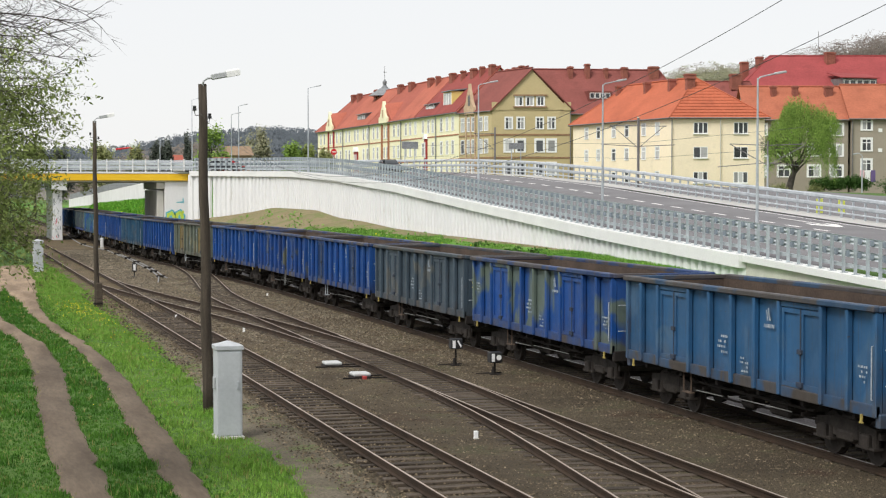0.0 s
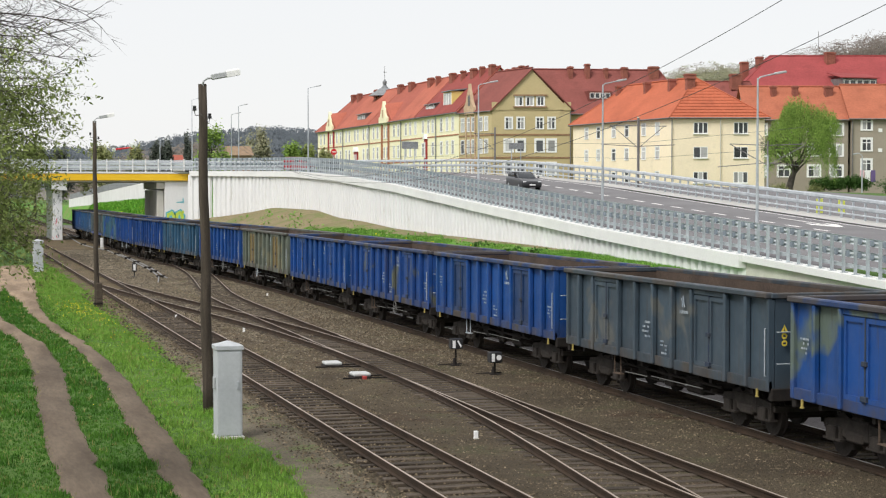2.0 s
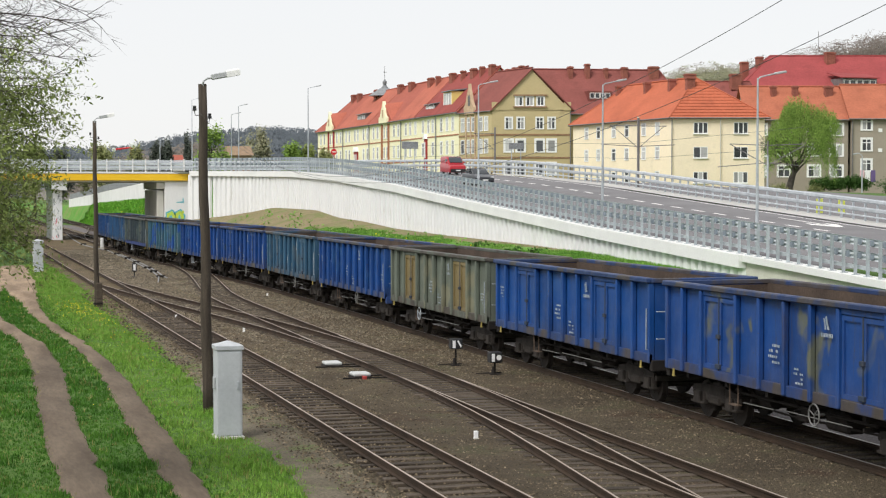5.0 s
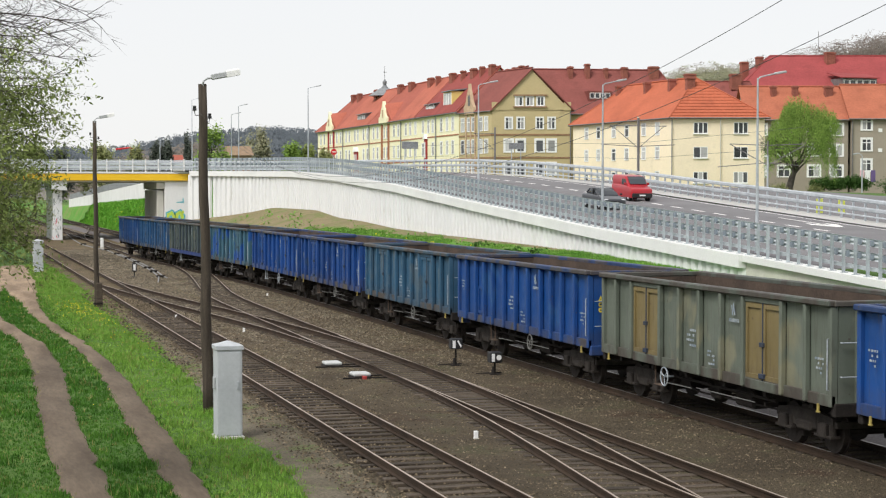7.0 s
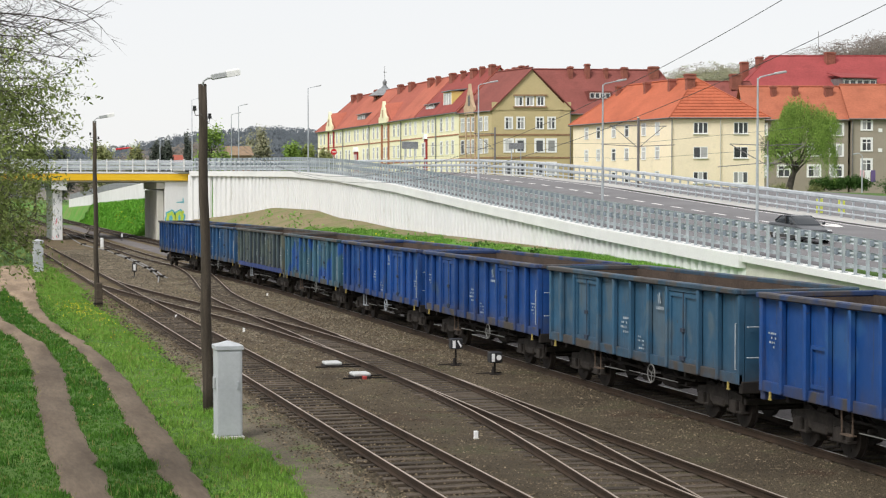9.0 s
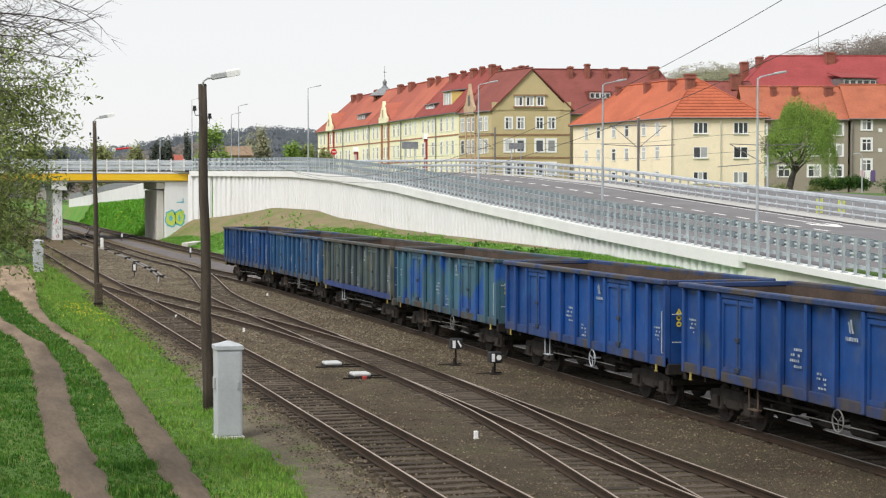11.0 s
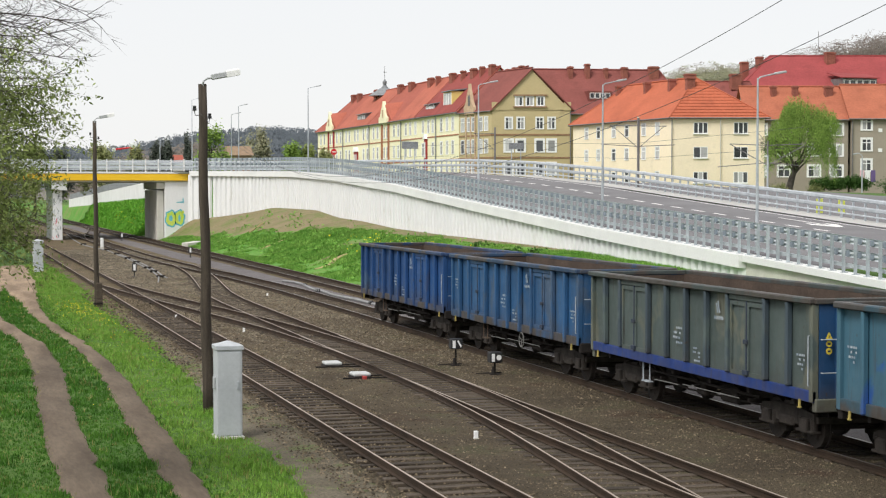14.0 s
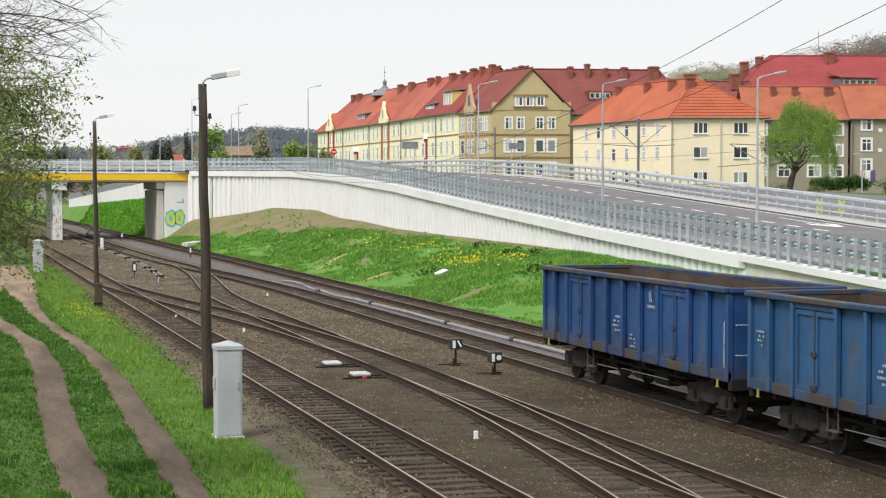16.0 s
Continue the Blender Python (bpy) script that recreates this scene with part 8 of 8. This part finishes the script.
    pts = [(26.3, 385, 3.7), (26.9, 345, 4.6), (27.6, 300, 5.7), (28.4, 250, 6.9), (28.7, 232, 7.4)]
    Geo().sweep(pts, [(-0.25, -5), (0.25, -5), (0.25, 0), (-0.25, 0)]).ob("wall", M["capwhite"], t)
    Geo().sweep([(x, y, z + 0.02) for x, y, z in pts[:4]], [(-0.06, 0.1), (0.06, 0.1), (0.06, 1.1), (-0.06, 1.1)]).ob("parapet", M["slate"], t)
    # a crane on a building site, far off
    t = thing("tower_crane", (43.0, 420, 1), "small red and white tower crane far off", "crane")
    Geo().tube([(43.0, 420, 1), (43.0, 420, 16.4)], 0.3, 6).ob("tower", M["sign_red"], t)
    Geo().tube([(38.7, 420, 15.2), (41.2, 420, 15.5), (44.2, 420, 15.9)], 0.22, 6).ob("jib", M["sign_red"], t)
    Geo().box(42.7, 44.2, 419.6, 420.4, 15.7, 16.7, 0.05).ob("cab", M["white"], t)
    Geo().box(38.4, 39.2, 419.6, 420.4, 14.8, 15.6, 0.05).ob("counterweight", M["white"], t)
    # washing on a line
    for x, m in ((107.3, "pinkcloth"), (108.05, "white"), (108.8, "purplecloth")):
        t = thing("laundry", (x, 192.6, 6.6), "washing hung out to dry before the tenement", "laundry", "washing on the line")
        Geo().add([(x, 192.6, 6.6), (x + 0.62, 192.55, 6.62), (x + 0.58, 192.5, 8.05), (x + 0.04, 192.6, 8.05), (x, 192.64, 6.6), (x + 0.62, 192.59, 6.62), (x + 0.58, 192.54, 8.05), (x + 0.04, 192.64, 8.05)], [(0, 1, 2, 3), (4, 5, 6, 7), (0, 1, 5, 4), (1, 2, 6, 5), (2, 3, 7, 6), (3, 0, 4, 7)]).ob("cloth", M[m], t)


M["brick2"] = mat("brown_brick", (0.24, 0.17, 0.11), (0.30, 0.21, 0.14), 0.9, big=1, fine=8, bump=0.2)
M["pinkcloth"] = mat("pink_cloth", (0.62, 0.42, 0.46), (0.68, 0.48, 0.52), 0.9, bump=0.1)
M["purplecloth"] = mat("purple_cloth", (0.12, 0.08, 0.20), (0.16, 0.11, 0.26), 0.9, bump=0.1)
build_grass()
build_stones()
build_near_tree()
build_willow()
build_woods()
build_background()

# ---- road traffic ----
def car_paint(name, c, rough=0.25):
    m = mat(name, c, tuple(v * 0.85 for v in c), rough, 0.1, big=1, fine=10, bump=0.0, speck=0.05, spec=0.6)
    m.node_tree.nodes["Principled BSDF"].inputs["Coat Weight"].default_value = 0.3
    return m


M["carglass"] = glassy("car_glass", (0.02, 0.024, 0.028), 0.05)
M["tyre"] = mat("tyre_rubber", (0.018, 0.018, 0.018), (0.03, 0.03, 0.03), 0.85, bump=0.1)
M["headlamp"] = mat("headlamp_glass", (0.75, 0.77, 0.8), (0.85, 0.86, 0.88), 0.1, 0.2, bump=0.0, speck=0.05)
M["plastic"] = mat("black_plastic", (0.02, 0.02, 0.021), (0.032, 0.032, 0.033), 0.6, bump=0.1)


def loft(sections, closed_ends=True):
    """Joins cross-sections (lists of points, equal length) lengthwise."""
    n = len(sections[0])
    g = Geo()
    v = [p for s in sections for p in s]
    f = [(i * n + j, i * n + (j + 1) % n, (i + 1) * n + (j + 1) % n, (i + 1) * n + j) for i in range(len(sections) - 1) for j in range(n)]
    if closed_ends:
        f += [tuple(range(n)), tuple(range((len(sections) - 1) * n, len(sections) * n))]
    return g.add(v, f)


def ring(y, hw, z0, z1, r=0.12):
    """A rounded cross-section, fuller at the waist."""
    out = []
    for cx, cz, a0 in ((hw - r, z1 - r, 0), (-hw + r, z1 - r, 90), (-hw + r * 0.6, z0 + r * 0.6, 180), (hw - r * 0.6, z0 + r * 0.6, 270)):
        rr = r if a0 < 180 else r * 0.6
        for k in range(4):
            a = radians(a0 + 30 * k)
            out.append((cx + rr * math.cos(a), y, cz + rr * math.sin(a)))
    return out


def eased(sections, k=4):
    """Sections blended smoothly from one to the next."""
    s, out = [np.array(q, float) for q in sections], []
    for i in range(len(s) - 1):
        p0, p1, p2, p3 = s[max(i - 1, 0)], s[i], s[i + 1], s[min(i + 2, len(s) - 1)]
        for j in range(k):
            t = j / k
            m1, m2 = (p2 - p0) * 0.35, (p3 - p1) * 0.35
            q = p1 * (2 * t ** 3 - 3 * t * t + 1) + m1 * (t ** 3 - 2 * t * t + t) + p2 * (3 * t * t - 2 * t ** 3) + m2 * (t ** 3 - t * t)
            out.append(q.tolist())
    return out + [s[-1].tolist()]


def build_car(name, label, colour, van, estate=False, size=1.0):
    """A car in its own space: it drives towards -y, wheels on z = 0."""
    c = thing(name, (0, 0, 0), label, "van" if van else "car")
    p = car_paint(name + "_paint", colour, 0.3)
    if van:
        L, W, H = 4.4, 0.92, 2.0
        body = [(-2.2, 0.80, 0.35, 0.85), (-2.1, 0.9, 0.28, 1.0), (-1.6, 0.92, 0.25, 1.14), (-1.2, 0.92, 0.25, 1.2), (0, 0.92, 0.25, 1.25), (2.0, 0.92, 0.25, 1.25), (2.2, 0.9, 0.35, 1.2)]
        cab = [(-1.35, 0.86, 0.95, 1.2), (-0.85, 0.86, 0.95, 1.7), (-0.45, 0.85, 0.95, 1.95), (0.2, 0.86, 0.95, 2.0), (2.0, 0.86, 0.95, 1.98), (2.17, 0.85, 0.95, 1.85)]
        axles = (-1.4, 1.35)
    else:
        L, W, H = 4.7, 0.91, 1.46
        body = [(-2.35, 0.72, 0.38, 0.66), (-2.22, 0.86, 0.28, 0.78), (-1.6, 0.91, 0.22, 0.90), (-1.0, 0.91, 0.22, 0.98), (0.6, 0.91, 0.22, 1.0), (1.8, 0.91, 0.22, 1.0), (2.25, 0.86, 0.28, 0.98), (2.35, 0.76, 0.38, 0.92)]
        back = (2.15, 0.72, 0.9, 1.38) if estate else (1.75, 0.68, 0.9, 1.12)
        cab = [(-1.05, 0.78, 0.9, 1.0), (-0.55, 0.72, 0.9, 1.28), (-0.1, 0.66, 0.9, 1.44), (0.5, 0.65, 0.9, 1.46), (1.2, 0.66, 0.9, 1.40), back]
        axles = (-1.42, 1.38)
    loft([ring(*s) for s in eased(body)]).ob("body", p, c, flat=False)
    loft([ring(*s, min(0.16, (s[3] - s[2]) * 0.45)) for s in eased(cab)]).ob("cabin", M["carglass"] if not van else p, c, "tinted windows" if not van else "", flat=False)
    if not van:
        top = loft([[(-s[1] + 0.1, s[0], s[3] - 0.01), (s[1] - 0.1, s[0], s[3] - 0.01), (s[1] - 0.1, s[0], s[3] + 0.015), (-s[1] + 0.1, s[0], s[3] + 0.015)] for s in cab[2:5]])
        top.ob("roof", p, c)
        for s in (-1, 1):
            Geo().tube([(s * 0.74, -0.95, 1.02), (s * 0.62, -0.12, 1.43), (s * 0.62, 1.2, 1.39), (s * 0.68, 1.75, 1.1)], 0.035, 5).ob("pillar", p, c)
            Geo().box(s * 0.665, s * 0.74, 0.3, 0.38, 0.98, 1.42).ob("door_pillar", M["plastic"], c)
    else:
        m = Geo().add([(-0.72, -1.26, 1.33), (0.72, -1.26, 1.33), (0.73, -0.88, 1.71), (-0.73, -0.88, 1.71), (0.68, -0.56, 1.91), (-0.68, -0.56, 1.91)], [(0, 1, 2, 3), (3, 2, 4, 5)])
        m.v = [(a, b - 0.03, d + 0.03) for a, b, d in m.v]
        m.ob("windscreen", M["carglass"], c, "dark windscreen")
        for s in (-1, 1):
            Geo().box(s * 0.84, s * 0.868, -0.75, 0.15, 1.28, 1.72, 0.01).ob("side_window", M["carglass"], c)
        Geo().box(-0.86, 0.86, -2.27, -2.12, 0.3, 0.66, 0.04).ob("bumper", M["plastic"], c, "black plastic bumper")
    zf, yf = (0.90, -2.13) if van else (0.70, -2.3)
    for s in (-1, 1):
        Geo().box(s * 0.50, s * 0.80, yf, yf + 0.14, zf - 0.09, zf + 0.09, 0.03).ob("headlight", M["headlamp"], c, "clear headlight")
        Geo().box(s * 0.92, s * 1.08, -0.98, -0.86, 1.0 if not van else 1.25, 1.14 if not van else 1.45, 0.02).ob("wing_mirror", p, c)
    Geo().box(-0.34, 0.34, yf - 0.06, yf + 0.1, zf - 0.22, zf - 0.04, 0.02).ob("grille", M["plastic"], c)
    Geo().box(-0.26, 0.26, yf - 0.09 if not van else -2.29, yf + 0.05, 0.44, 0.55).ob("number_plate", M["white"], c)
    if not van:
        Geo().box(-0.70, 0.70, yf - 0.04, yf + 0.12, 0.34, 0.46, 0.02).ob("air_intake", M["plastic"], c)
    for a in axles:
        for s in (-1, 1):
            w = Geo().cyl((s * 0.66, a, 0.31), (s * 0.90, a, 0.31), 0.31, 0.31, 18).ob("wheel", M["tyre"], c)
            Geo().cyl((s * 0.89, a, 0.31), (s * 0.915, a, 0.31), 0.2, 0.18, 10).ob("rim", M["zinc"], w)
            Geo().cyl((s * 0.80, a, 0.31), (s * 0.918, a, 0.31), 0.37, 0.37, 18, caps=False).ob("wheel_arch", M["plastic"], c)
    for o in c.children_recursive:
        o.data.transform(Matrix.Diagonal((size, size, size, 1)))
    return c


# each car: its lane's distance from the wall, and how far along the lane it is at a time
TRAFFIC = [
    (build_car("saloon_car", "black estate car with headlights on, driving down the ramp", (0.012, 0.013, 0.015), False, True, 0.94), 8.8, [(0, 180.1), (3.5, 99.9), (16, -186)]),
    (build_car("delivery_van", "red delivery van driving down the ramp", (0.42, 0.006, 0.016), True, False, 0.9), 12.6, [(0, 223.3), (0.5, 221), (1.0, 218.5), (1.5, 216), (2.0, 213), (2.5, 209.5), (3.0, 205.2), (3.3, 202.2), (3.6, 198), (3.9, 192.9), (4.2, 187), (5.0, 169), (5.75, 150), (6.5, 131), (7.0, 120.6), (7.5, 110.2), (8.5, 90), (16, -61)]),
    (build_car("hatchback_car", "dark grey car driving down the ramp", (0.022, 0.025, 0.03), False, False, 0.92), 7.0, [(0, 216), (1, 209), (2, 196), (2.5, 187.8), (3.0, 178), (3.6, 166.5), (4.2, 154), (5.3, 136), (6.5, 119), (7.5, 104.6), (8.5, 90), (9.0, 83.4), (16, -15)]),
]


def parked_car():
    c = build_car("parked_car", "white car parked behind the far guard rail", (0.75, 0.75, 0.76), False, True)
    c.matrix_basis = pose(67.5, 104.5, 3.5, 0, 0, 75)
    g = Geo()
    tagged(Geo().box(60, 92, 88, 132, 3.0, 3.5, 0.02).ob("car_park", M["asphalt"]), "asphalt parking area behind the road", "car park", kind="structure")


parked_car()


def lane_pose(off, s):
    """A pose on a lane that runs off metres from the wall; s is y on the straight, and goes on round the bend."""
    pts = [Vector((p[0], p[1])) for p in road_pts(off)]
    if s <= 168 - 4:
        p, d = Vector((36 + off, s)), Vector((0, -1))
    else:
        k = [i for i, q in enumerate(pts) if q.y <= 164.01 and q.x > 30][-1]
        left, i = s - pts[k].y, k
        while i < len(pts) - 2 and left > (pts[i + 1] - pts[i]).length:
            left -= (pts[i + 1] - pts[i]).length
            i += 1
        d = (pts[i] - pts[i + 1]).normalized()
        p = pts[i] - d * left
    z = road_z(p.x, p.y, off) + 0.01
    return p, d, z


def car_pose(off, s):
    p, d, z = lane_pose(off, s)
    q, _, z2 = lane_pose(off, s + 3)
    pitch = math.atan2(z2 - z, 3.0)
    return Matrix.Translation((p.x, p.y, z)) @ Euler((0, 0, math.atan2(d.x, -d.y))).to_matrix().to_4x4() @ Euler((pitch, 0, 0)).to_matrix().to_4x4()


# ---- everything that moves ----
def motions():
    for k, (wagon, wheels) in enumerate(TRAIN):
        walk(wagon, [(i * 0.5, wagon_pose(k, i * 0.5)) for i in range(33)])
        for w in wheels:
            p = w.matrix_basis.translation.copy()
            walk(w, [(i / 30, Matrix.Translation(p) @ Euler(((rolled(i / 30) / 0.46) % (2 * math.pi), 0, 0)).to_matrix().to_4x4()) for i in range(481)])
    for car, off, places in TRAFFIC:
        walk(car, [(i * 0.25, car_pose(off, lerp(places, i * 0.25))) for i in range(65)])


motions()
